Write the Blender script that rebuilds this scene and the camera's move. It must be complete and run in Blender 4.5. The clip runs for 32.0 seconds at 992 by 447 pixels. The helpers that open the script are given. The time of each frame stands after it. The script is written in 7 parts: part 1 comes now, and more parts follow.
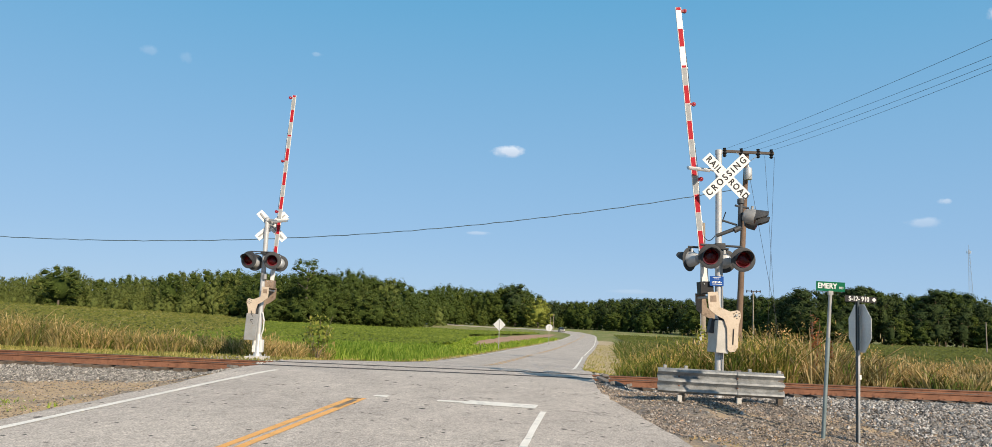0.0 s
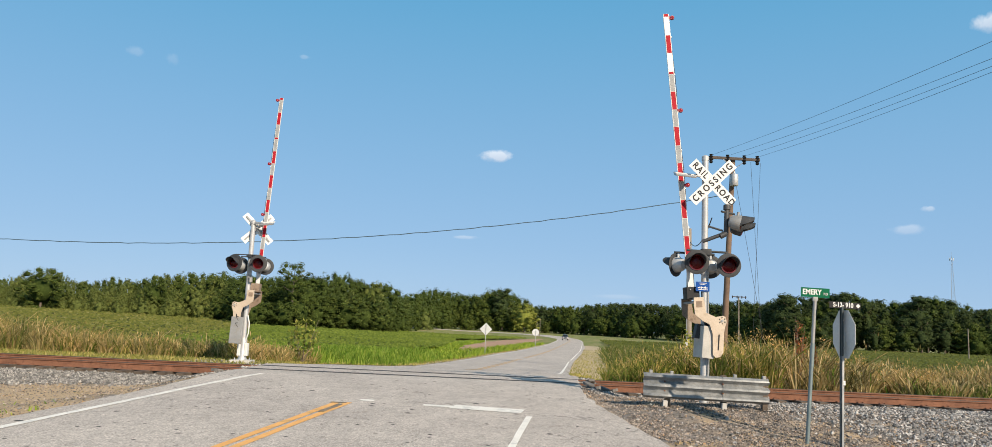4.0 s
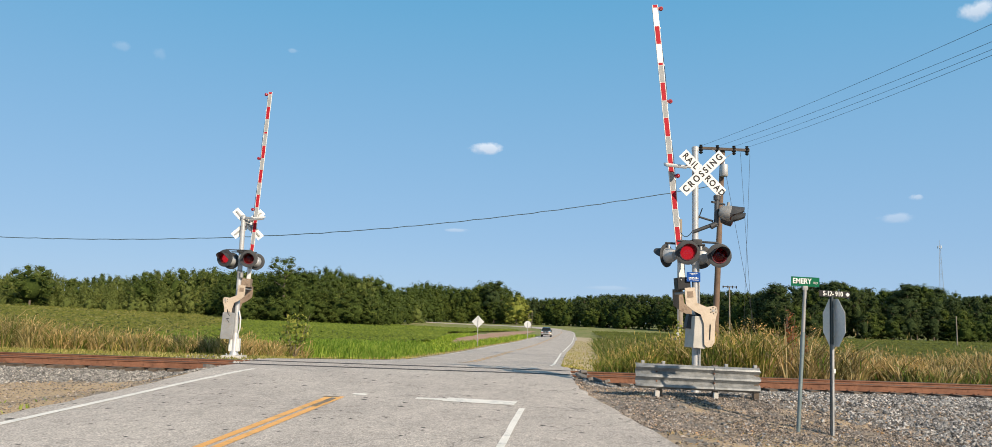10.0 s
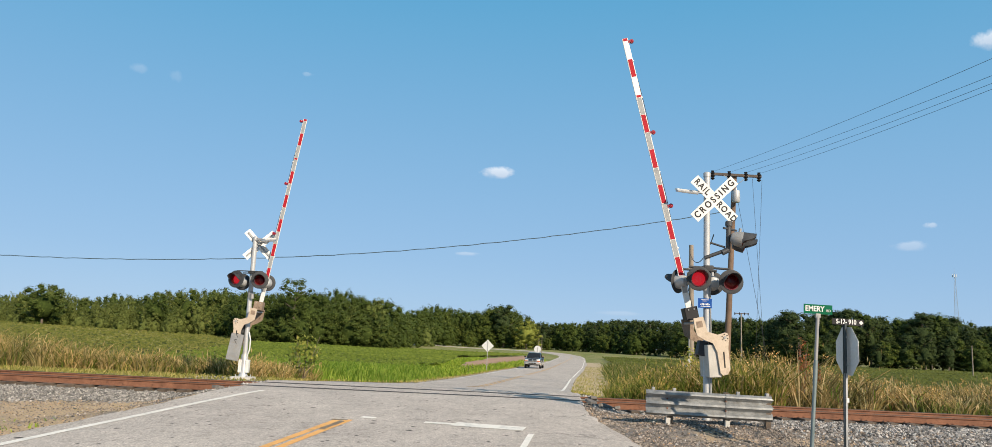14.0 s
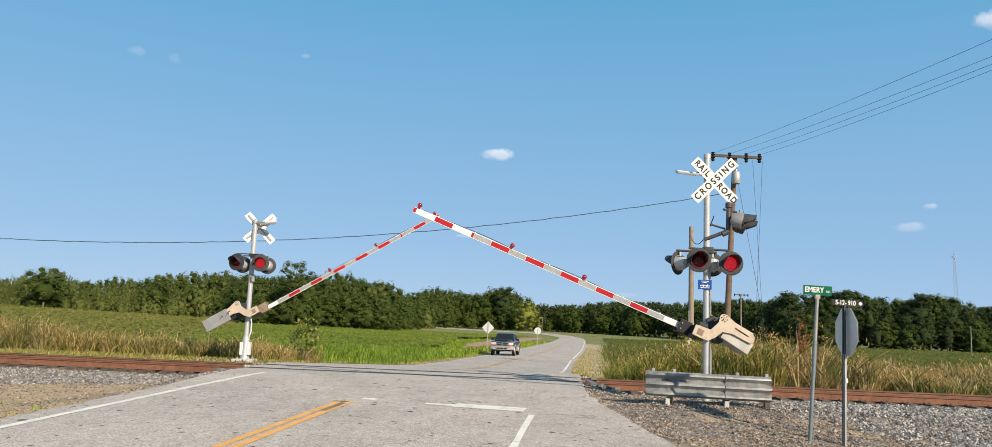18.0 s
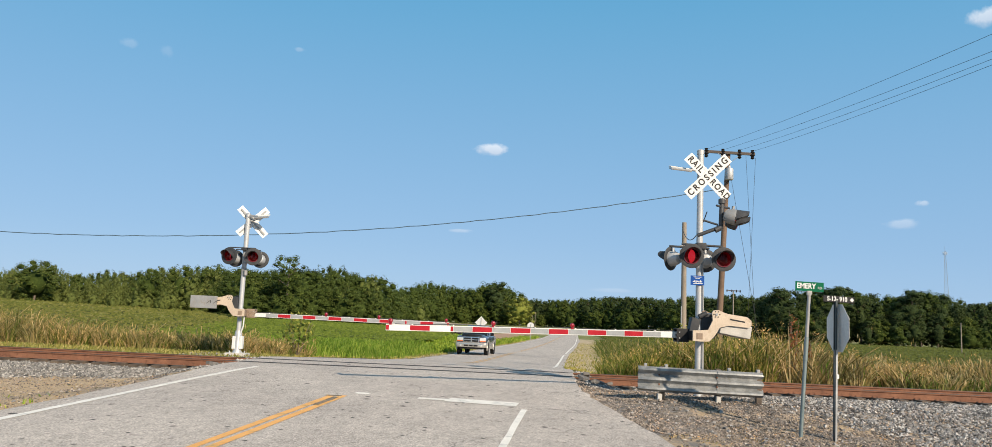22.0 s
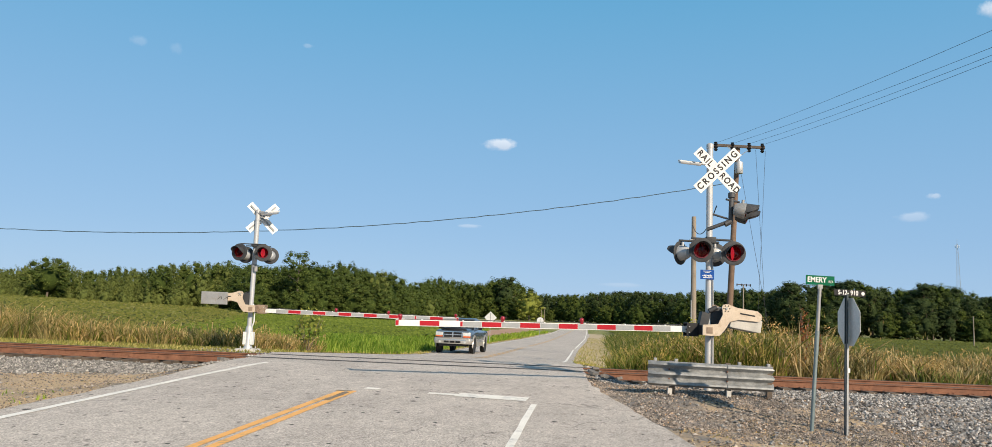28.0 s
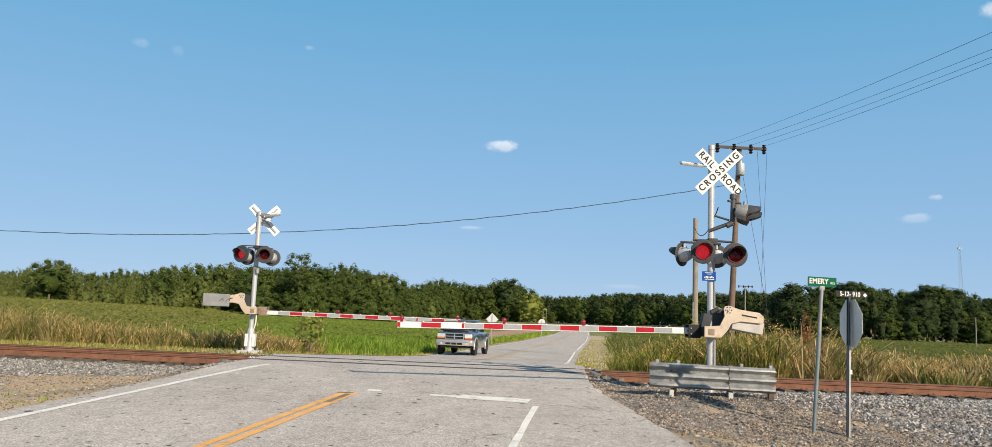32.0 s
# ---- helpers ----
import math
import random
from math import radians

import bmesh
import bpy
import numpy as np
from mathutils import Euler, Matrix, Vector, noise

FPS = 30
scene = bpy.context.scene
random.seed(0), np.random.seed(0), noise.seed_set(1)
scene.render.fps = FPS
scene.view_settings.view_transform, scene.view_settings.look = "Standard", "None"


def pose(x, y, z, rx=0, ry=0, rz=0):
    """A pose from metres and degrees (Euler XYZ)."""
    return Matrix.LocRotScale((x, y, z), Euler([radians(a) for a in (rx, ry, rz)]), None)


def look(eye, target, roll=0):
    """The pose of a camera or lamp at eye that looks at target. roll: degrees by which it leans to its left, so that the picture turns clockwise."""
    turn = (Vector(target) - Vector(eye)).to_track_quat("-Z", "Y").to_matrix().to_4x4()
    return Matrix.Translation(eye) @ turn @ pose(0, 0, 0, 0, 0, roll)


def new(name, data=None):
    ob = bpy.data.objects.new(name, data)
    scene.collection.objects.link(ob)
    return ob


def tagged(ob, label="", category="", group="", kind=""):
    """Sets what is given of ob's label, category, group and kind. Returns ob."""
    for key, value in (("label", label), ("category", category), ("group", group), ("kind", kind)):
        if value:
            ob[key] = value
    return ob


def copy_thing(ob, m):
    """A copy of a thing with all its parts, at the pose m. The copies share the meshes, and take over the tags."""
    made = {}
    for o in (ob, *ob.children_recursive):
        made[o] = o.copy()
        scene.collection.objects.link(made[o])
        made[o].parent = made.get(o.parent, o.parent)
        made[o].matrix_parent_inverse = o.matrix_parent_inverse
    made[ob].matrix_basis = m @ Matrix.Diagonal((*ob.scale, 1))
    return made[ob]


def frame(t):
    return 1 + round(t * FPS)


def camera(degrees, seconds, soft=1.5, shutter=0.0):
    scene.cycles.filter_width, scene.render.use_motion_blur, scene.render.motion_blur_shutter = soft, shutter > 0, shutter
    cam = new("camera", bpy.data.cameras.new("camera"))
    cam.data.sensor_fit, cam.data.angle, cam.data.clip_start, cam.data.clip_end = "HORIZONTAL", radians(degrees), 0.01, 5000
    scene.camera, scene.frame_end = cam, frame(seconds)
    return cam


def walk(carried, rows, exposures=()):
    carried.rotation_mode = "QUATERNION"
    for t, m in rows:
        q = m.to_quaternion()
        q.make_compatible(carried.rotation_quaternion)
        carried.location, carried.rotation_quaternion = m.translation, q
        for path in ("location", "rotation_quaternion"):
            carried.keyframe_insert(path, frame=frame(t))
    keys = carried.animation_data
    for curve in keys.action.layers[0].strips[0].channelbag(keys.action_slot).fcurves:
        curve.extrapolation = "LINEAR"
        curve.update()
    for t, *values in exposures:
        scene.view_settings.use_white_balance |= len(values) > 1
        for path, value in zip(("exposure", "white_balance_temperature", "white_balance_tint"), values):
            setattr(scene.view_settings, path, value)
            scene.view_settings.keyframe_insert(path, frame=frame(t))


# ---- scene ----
# A hand-held camera at eye height beside the road: it only turns. Rows: seconds, yaw, pitch, roll.
EYE = (0.0, 0.0, 1.6)
TURNS = [
    (0, 0.99, 7.17, 2.23), (0.5, 0.46, 7.25, 2.39), (1, 0.31, 7.57, 1.99), (1.5, 0.12, 7.72, 1.96),
    (2, 0.13, 7.76, 2.05), (2.5, 0.16, 7.78, 2.31), (3, 0.06, 7.39, 2.42), (3.5, 0.15, 7.53, 2.43),
    (5.5, -0.46, 7.42, 2.77), (6, 1.09, 6.65, 2.44), (6.5, 0.99, 6.60, 2.46), (7, 0.73, 7.22, 2.81),
    (7.5, -0.21, 7.50, 2.38), (8, -1.22, 7.08, 2.03), (8.5, -0.63, 7.33, 2.03), (9, -0.68, 7.21, 1.85),
    (9.5, -0.67, 7.23, 1.94), (10, -0.63, 7.01, 1.82), (10.5, -0.66, 6.61, 1.76), (11, -0.70, 6.46, 1.91),
    (11.5, -0.64, 6.05, 1.60), (12, -1.02, 6.14, 1.73), (12.5, -0.81, 6.58, 1.59), (13, -0.25, 7.71, 2.28),
    (13.5, 0.26, 8.95, 2.56), (14, 0.24, 8.73, 2.52), (14.5, 0.23, 8.36, 2.45), (16.5, 0.11, 8.14, 2.45),
    (17, 0.31, 8.12, 2.45), (17.5, 0.15, 7.85, 2.32), (18, 0.19, 7.42, 2.35), (18.5, 0.22, 7.13, 2.43),
    (19, -0.00, 6.86, 2.50), (19.5, -0.17, 7.03, 2.79), (20, -0.06, 7.13, 2.70), (20.5, -0.12, 6.97, 2.42),
    (21, -0.25, 6.89, 2.50), (21.5, -0.37, 7.02, 2.51), (22, -0.31, 7.07, 2.56), (22.5, -0.34, 7.24, 2.69),
    (23, -0.50, 6.92, 2.58), (23.5, -0.44, 6.80, 2.52), (24, -0.46, 6.57, 2.58), (24.5, -0.71, 6.36, 2.67),
    (25, 0.26, 5.98, 2.27), (25.5, 0.38, 5.92, 2.53), (27.5, 0.04, 6.83, 2.35), (28, 0.34, 6.68, 2.35),
    (28.5, 0.27, 6.40, 2.48), (29, 0.42, 6.68, 2.52), (29.5, 0.45, 7.00, 2.71), (30, 0.31, 7.41, 2.63),
    (30.5, 0.38, 7.28, 2.58), (31, 0.20, 7.22, 2.61), (31.5, 0.38, 6.96, 2.54), (32, 0.46, 6.80, 2.32),
]
cam = camera(65.0, 32.0, soft=0.5)
walk(cam, [(t, pose(*EYE, 0, 0, yaw) @ pose(0, 0, 0, 90 + pitch) @ pose(0, 0, 0, 0, 0, roll)) for t, yaw, pitch, roll in TURNS],
     exposures=[(0.0, 0.3), (32.0, 0.3)])

# ---- daylight: clear summer sky, sun behind the camera to its right ----
SUN_EL, SUN_AZ = radians(28.5), radians(145)
world = bpy.data.worlds.new("sky")
scene.world = world
world.use_nodes = True
wn, wl = world.node_tree.nodes, world.node_tree.links
sky = wn.new("ShaderNodeTexSky")
sky.sky_type, sky.sun_disc = "NISHITA", False
sky.sun_elevation, sky.sun_rotation = SUN_EL, SUN_AZ
sky.air_density, sky.dust_density, sky.ozone_density = 1.0, 0.2, 2.5
# the summer haze evens the sky out: a pale blue low down, a cyan blue above
dirn = wn.new("ShaderNodeTexCoord")
up = wn.new("ShaderNodeSeparateXYZ")
wl.new(dirn.outputs["Generated"], up.inputs[0])
haze = wn.new("ShaderNodeValToRGB")
for k, (at_, c) in enumerate(((0.0, (3.35, 4.95, 7.1)), (0.1, (2.65, 4.45, 6.75)), (0.42, (1.02, 3.5, 5.85)), (0.6, (1.4, 3.0, 4.5)), (1.0, (2.0, 2.6, 3.3)))):
    e = haze.color_ramp.elements[k] if k < 2 else haze.color_ramp.elements.new(at_)
    e.position, e.color = at_, (*c, 1)
wl.new(up.outputs[2], haze.inputs[0])
blend = wn.new("ShaderNodeMix")
blend.data_type = "RGBA"
blend.inputs[0].default_value = 0.9
wl.new(sky.outputs[0], blend.inputs[6])
wl.new(haze.outputs[0], blend.inputs[7])
wl.new(blend.outputs[2], wn["Background"].inputs[0])
wn["Background"].inputs[1].default_value = 0.094
sun = new("sun", bpy.data.lights.new("sun", "SUN"))
sun.data.energy, sun.data.angle, sun.data.color = 5.0, radians(0.53), (1.0, 0.845, 0.655)
sun.matrix_world = look((0, 0, 60), (-math.sin(SUN_AZ) * math.cos(SUN_EL), -math.cos(SUN_AZ) * math.cos(SUN_EL), 60 - math.sin(SUN_EL)))


# ---- materials ----
def nodes_of(name):
    m = bpy.data.materials.new(name)
    m.use_nodes = True
    t = m.node_tree
    return m, t.nodes, t.links, t.nodes["Principled BSDF"]


def noise_node(n, l, coord, scale, detail=4, rough=0.6):
    x = n.new("ShaderNodeTexNoise")
    x.inputs["Scale"].default_value, x.inputs["Detail"].default_value, x.inputs["Roughness"].default_value = scale, detail, rough
    l.new(coord, x.inputs["Vector"])
    return x.outputs["Fac"]


def ramp(n, l, fac, stops):
    r = n.new("ShaderNodeValToRGB")
    e = r.color_ramp.elements
    while len(e) < len(stops):
        e.new(0.5)
    for k, (p, c) in enumerate(stops):
        e[k].position, e[k].color = p, (*c, 1)
    l.new(fac, r.inputs[0])
    return r.outputs[0]


def mix(n, l, fac, a, b, blend="MIX"):
    x = n.new("ShaderNodeMix")
    x.data_type, x.blend_type = "RGBA", blend
    for sock, v in ((x.inputs[0], fac), (x.inputs[6], a), (x.inputs[7], b)):
        if isinstance(v, (int, float)):
            sock.default_value = v
        elif isinstance(v, tuple):
            sock.default_value = (*v, 1)
        else:
            l.new(v, sock)
    return x.outputs[2]


def bump(n, l, height, strength, dist, bsdf):
    b = n.new("ShaderNodeBump")
    b.inputs["Strength"].default_value, b.inputs["Distance"].default_value = strength, dist
    l.new(height, b.inputs["Height"])
    l.new(b.outputs[0], bsdf.inputs["Normal"])


def surface(name, c1, c2, big=1.5, fine=25.0, rough=0.6, metal=0.0, relief=0.2, depth=0.004, spread=0.22, dirt=None, vary=0.0, spec=0.5):
    """A painted or raw surface: two colours mixed by broad stains, fine grain on top, relief, and dirt patches."""
    m, n, l, b = nodes_of(name)
    co = n.new("ShaderNodeTexCoord").outputs["Object"]
    broad, grain = noise_node(n, l, co, big, 5), noise_node(n, l, co, fine, 6, 0.7)
    col = ramp(n, l, broad, [(0.5 - spread, c1), (0.5 + spread, c2)])
    g = ramp(n, l, grain, [(0.25, (0.72, 0.72, 0.72)), (0.75, (1.15, 1.15, 1.15))])
    col = mix(n, l, 0.6, col, g, "MULTIPLY")
    if dirt:
        d = ramp(n, l, noise_node(n, l, co, big * 2.7, 8, 0.75), [(0.52, (0, 0, 0)), (0.66, (1, 1, 1))])
        col = mix(n, l, d, col, dirt)
    if vary:
        info = n.new("ShaderNodeObjectInfo").outputs["Random"]
        v = ramp(n, l, info, [(0.0, (1 - vary,) * 3), (1.0, (1 + vary,) * 3)])
        col = mix(n, l, 1.0, col, v, "MULTIPLY")
    l.new(col, b.inputs["Base Color"])
    b.inputs["Roughness"].default_value, b.inputs["Metallic"].default_value = rough, metal
    b.inputs["Specular IOR Level"].default_value = spec
    rr = n.new("ShaderNodeMapRange")
    rr.inputs[3].default_value, rr.inputs[4].default_value = max(0.02, rough - 0.12), min(1, rough + 0.15)
    l.new(broad, rr.inputs[0])
    l.new(rr.outputs[0], b.inputs["Roughness"])
    if relief:
        bump(n, l, grain, relief, depth, b)
    return m


def plants(name, stops, trans=0.25, big=0.05, rough=0.55, low=(0.7, 0.74, 0.7), high=(1.25, 1.2, 1.1)):
    """Leaves: colour runs per leaf cluster and by broad patches, some light comes through."""
    m, n, l, b = nodes_of(name)
    geo = n.new("ShaderNodeNewGeometry")
    co = n.new("ShaderNodeTexCoord").outputs["Object"]
    col = ramp(n, l, geo.outputs["Random Per Island"], stops)
    broad = ramp(n, l, noise_node(n, l, co, big, 3), [(0.35, low), (0.65, high)])
    col = mix(n, l, 1.0, col, broad, "MULTIPLY")
    info = n.new("ShaderNodeObjectInfo").outputs["Random"]
    col = mix(n, l, 1.0, col, ramp(n, l, info, [(0.0, (0.74, 0.8, 0.8)), (0.6, (1.0, 1.0, 1.0)), (1.0, (1.32, 1.2, 1.0))]), "MULTIPLY")
    l.new(col, b.inputs["Base Color"])
    b.inputs["Roughness"].default_value = rough
    b.inputs["Specular IOR Level"].default_value = 0.1
    tr = n.new("ShaderNodeBsdfTranslucent")
    l.new(col, tr.inputs[0])
    ms = n.new("ShaderNodeMixShader")
    ms.inputs[0].default_value = trans
    l.new(b.outputs[0], ms.inputs[1])
    l.new(tr.outputs[0], ms.inputs[2])
    l.new(ms.outputs[0], n["Material Output"].inputs[0])
    return m


def asphalt_mat():
    m, n, l, b = nodes_of("asphalt")
    co = n.new("ShaderNodeTexCoord").outputs["Object"]
    agg = n.new("ShaderNodeTexVoronoi")
    agg.inputs["Scale"].default_value = 55
    l.new(co, agg.inputs["Vector"])
    stone = ramp(n, l, agg.outputs["Color"], [(0.1, (0.345, 0.308, 0.276)), (0.5, (0.48, 0.428, 0.384)), (0.95, (0.64, 0.574, 0.516))])
    patch = ramp(n, l, noise_node(n, l, co, 0.35, 6, 0.65), [(0.3, (0.86, 0.85, 0.85)), (0.7, (1.1, 1.1, 1.09))])
    col = mix(n, l, 1.0, stone, patch, "MULTIPLY")
    # coarse grain: patches of lost binder and proud stone
    grain = n.new("ShaderNodeMapping")
    grain.inputs["Scale"].default_value = (1.0, 0.5, 1.0)
    l.new(co, grain.inputs[0])
    for scale, amp in ((48, 0.26), (9, 0.1), (1.6, 0.08)):
        g = ramp(n, l, noise_node(n, l, grain.outputs[0], scale, 3, 0.7), [(0.36, (1 - amp,) * 3), (0.5, (1, 1, 1)), (0.64, (1 + amp * 0.8,) * 3)])
        col = mix(n, l, 1.0, col, g, "MULTIPLY")
    # tar spots and old oil marks
    mp = n.new("ShaderNodeMapping")
    mp.inputs["Scale"].default_value = (0.9, 0.75, 1.0)
    l.new(co, mp.inputs[0])
    for scale, size, lo in ((2.4, 0.14, 0.5), (5.5, 0.18, 0.5)):
        spot = n.new("ShaderNodeTexVoronoi")
        spot.inputs["Scale"].default_value = scale
        l.new(mp.outputs[0], spot.inputs["Vector"])
        near = ramp(n, l, spot.outputs["Distance"], [(0.0, (1, 1, 1)), (size * 0.7, (1, 1, 1)), (size, (0, 0, 0))])
        some = ramp(n, l, noise_node(n, l, co, scale * 0.3, 3), [(lo, (0, 0, 0)), (lo + 0.07, (1, 1, 1))])
        col = mix(n, l, mix(n, l, 1.0, near, some, "MULTIPLY"), col, (0.06, 0.055, 0.05))
    # hairline cracks
    wob = n.new("ShaderNodeTexNoise")
    wob.inputs["Scale"].default_value, wob.inputs["Detail"].default_value = 1.3, 7
    l.new(co, wob.inputs["Vector"])
    warp = mix(n, l, 1.0, co, wob.outputs["Color"], "ADD")
    crack = n.new("ShaderNodeTexVoronoi")
    crack.feature = "DISTANCE_TO_EDGE"
    crack.inputs["Scale"].default_value = 0.28
    l.new(warp, crack.inputs["Vector"])
    cr = ramp(n, l, crack.outputs["Distance"], [(0.0, (1, 1, 1)), (0.003, (0, 0, 0))])
    col = mix(n, l, mix(n, l, 0.6, (0, 0, 0), cr), col, (0.1, 0.095, 0.09))
    l.new(col, b.inputs["Base Color"])
    b.inputs["Roughness"].default_value = 0.9
    b.inputs["Specular IOR Level"].default_value = 0.25
    bump(n, l, agg.outputs["Distance"], 0.5, 0.006, b)
    return m


def ground_mat():
    """Soil with gravel, dry straw and thin green growth, mixed by noise and by how far a spot lies from the road and track."""
    m, n, l, b = nodes_of("ground")
    co = n.new("ShaderNodeTexCoord").outputs["Object"]
    grit = noise_node(n, l, co, 30, 6, 0.8)
    soil = ramp(n, l, grit, [(0.25, (0.25, 0.17, 0.1)), (0.5, (0.47, 0.345, 0.215)), (0.75, (0.66, 0.53, 0.37))])
    stone = ramp(n, l, grit, [(0.3, (0.085, 0.079, 0.074)), (0.5, (0.185, 0.172, 0.16)), (0.7, (0.35, 0.33, 0.305))])
    straw = ramp(n, l, noise_node(n, l, co, 18, 5, 0.7), [(0.3, (0.2, 0.17, 0.07)), (0.7, (0.44, 0.37, 0.19))])
    green = ramp(n, l, noise_node(n, l, co, 9, 6, 0.7), [(0.3, (0.09, 0.13, 0.026)), (0.7, (0.19, 0.24, 0.06))])
    sep = n.new("ShaderNodeSeparateXYZ")
    l.new(co, sep.inputs[0])
    # north of the track the soil gives way to grass
    north = ramp(n, l, n.new("ShaderNodeMapRange").outputs[0], [(0.0, (0, 0, 0)), (1.0, (1, 1, 1))])
    mr = north.node.inputs[0].links[0].from_node
    mr.inputs[1].default_value, mr.inputs[2].default_value = 23.0, 25.5
    l.new(sep.outputs[1], mr.inputs[0])
    west = n.new("ShaderNodeMapRange")
    west.inputs[1].default_value, west.inputs[2].default_value, west.inputs[4].default_value = -4.0, -8.0, 0.12
    l.new(sep.outputs[0], west.inputs[0])
    drier = n.new("ShaderNodeMath")
    close = n.new("ShaderNodeMapRange")
    close.inputs[1].default_value, close.inputs[2].default_value, close.inputs[4].default_value = 12.2, 11.0, 0.1
    l.new(sep.outputs[1], close.inputs[0])
    both = n.new("ShaderNodeMath")
    l.new(west.outputs[0], both.inputs[0])
    l.new(close.outputs[0], both.inputs[1])
    l.new(both.outputs[0], drier.inputs[0])
    l.new(noise_node(n, l, co, 0.55, 5, 0.7), drier.inputs[1])
    low = mix(n, l, ramp(n, l, drier.outputs[0], [(0.44, (0, 0, 0)), (0.6, (1, 1, 1))]), stone, soil)
    grass = mix(n, l, ramp(n, l, noise_node(n, l, co, 0.25, 5, 0.7), [(0.42, (0, 0, 0)), (0.62, (1, 1, 1))]), green, straw)
    col = mix(n, l, north, low, grass)
    l.new(col, b.inputs["Base Color"])
    b.inputs["Roughness"].default_value = 0.95
    b.inputs["Specular IOR Level"].default_value = 0.15
    bump(n, l, grit, 0.6, 0.02, b)
    return m


M_ASPHALT, M_GROUND = asphalt_mat(), ground_mat()
M_WHITE_LINE = surface("white_road_paint", (0.78, 0.74, 0.67), (0.9, 0.86, 0.79), 1.2, 40, 0.75, dirt=(0.5, 0.48, 0.45))
M_YELLOW_LINE = surface("yellow_road_paint", (0.8, 0.39, 0.1), (0.88, 0.47, 0.15), 1.4, 40, 0.75, dirt=(0.4, 0.29, 0.13))
M_WHITE = surface("white_paint", (0.64, 0.64, 0.62), (0.74, 0.74, 0.72), 2.0, 30, 0.45, relief=0.05)
M_BLACK = surface("black_paint", (0.008, 0.008, 0.009), (0.018, 0.018, 0.02), 4, 40, 0.5, relief=0.08, spec=0.3)
M_YELLOW_FAR = surface("worn_out_yellow_paint", (0.46, 0.31, 0.17), (0.6, 0.38, 0.18), 0.6, 20, 0.8, dirt=(0.45, 0.36, 0.28))
M_FLANGE = surface("dark_flangeway", (0.03, 0.028, 0.026), (0.09, 0.085, 0.08), 2, 30, 0.9)
M_GALV = surface("galvanised_steel", (0.33, 0.34, 0.35), (0.48, 0.49, 0.5), 3.0, 60, 0.48, 0.6, 0.12, 0.002, dirt=(0.36, 0.34, 0.31))
M_GALV_DULL = surface("weathered_galvanised", (0.25, 0.255, 0.255), (0.4, 0.4, 0.395), 2.5, 45, 0.6, 0.35, 0.15, 0.002, dirt=(0.3, 0.27, 0.24))
M_POST = surface("green_grey_steel_post", (0.14, 0.19, 0.2), (0.26, 0.31, 0.31), 3, 50, 0.55, 0.4)
M_POST_DARK = surface("dark_green_post_paint", (0.03, 0.045, 0.05), (0.065, 0.085, 0.09), 3, 50, 0.55, 0.2)
M_BEIGE = surface("weathered_beige_paint", (0.45, 0.36, 0.27), (0.6, 0.5, 0.39), 2.2, 40, 0.6, relief=0.1, dirt=(0.4, 0.31, 0.22))
M_BEIGE_DIRTY = surface("dirty_beige_paint", (0.2, 0.14, 0.1), (0.33, 0.25, 0.18), 3.0, 40, 0.7, relief=0.15, dirt=(0.11, 0.075, 0.05))
M_SILVER = surface("silver_paint", (0.4, 0.41, 0.42), (0.53, 0.54, 0.55), 2.5, 40, 0.45, 0.25, 0.08, dirt=(0.5, 0.48, 0.45))
M_RED_TAPE = surface("red_reflective_tape", (0.33, 0.012, 0.022), (0.43, 0.022, 0.034), 5, 70, 0.6, relief=0.05, spec=0.12)
M_GREY_TAPE = surface("grey_reflective_tape", (0.27, 0.28, 0.285), (0.35, 0.36, 0.365), 5, 70, 0.6, relief=0.05, spec=0.12)
M_RUST = surface("rusty_rail_steel", (0.14, 0.06, 0.034), (0.28, 0.13, 0.075), 3.0, 35, 0.85, 0.1, 0.35, 0.004, dirt=(0.11, 0.05, 0.03))
M_RAILTOP = surface("worn_rail_head", (0.03, 0.024, 0.02), (0.075, 0.056, 0.046), 2.0, 40, 0.55, 0.4, 0.1)
M_TIE = surface("creosoted_tie_wood", (0.06, 0.045, 0.035), (0.15, 0.115, 0.085), 4, 30, 0.9, relief=0.5, depth=0.01, vary=0.25)
M_POLE = surface("weathered_pole_wood", (0.12, 0.075, 0.05), (0.24, 0.16, 0.11), 1.6, 22, 0.85, relief=0.4, depth=0.01)
M_POLE_GREY = surface("grey_pole_wood", (0.2, 0.165, 0.125), (0.34, 0.285, 0.225), 1.6, 22, 0.85, relief=0.4, depth=0.01)
M_CONC = surface("concrete", (0.42, 0.4, 0.36), (0.58, 0.55, 0.5), 3, 40, 0.85, relief=0.3)
M_GREEN_SIGN = surface("green_sign_sheeting", (0.0, 0.095, 0.045), (0.004, 0.13, 0.062), 4, 50, 0.6, relief=0.03, spec=0.12)
M_BLUE_SIGN = surface("blue_sign_sheeting", (0.008, 0.055, 0.25), (0.014, 0.08, 0.32), 6, 60, 0.6, relief=0.03, spec=0.12)
M_WIRE = surface("dark_wire", (0.02, 0.022, 0.024), (0.04, 0.042, 0.045), 2, 20, 0.6, relief=0)


# ---- building helpers ----
def rot_to(d):
    return Vector(d).to_track_quat("Z", "Y").to_matrix().to_4x4()


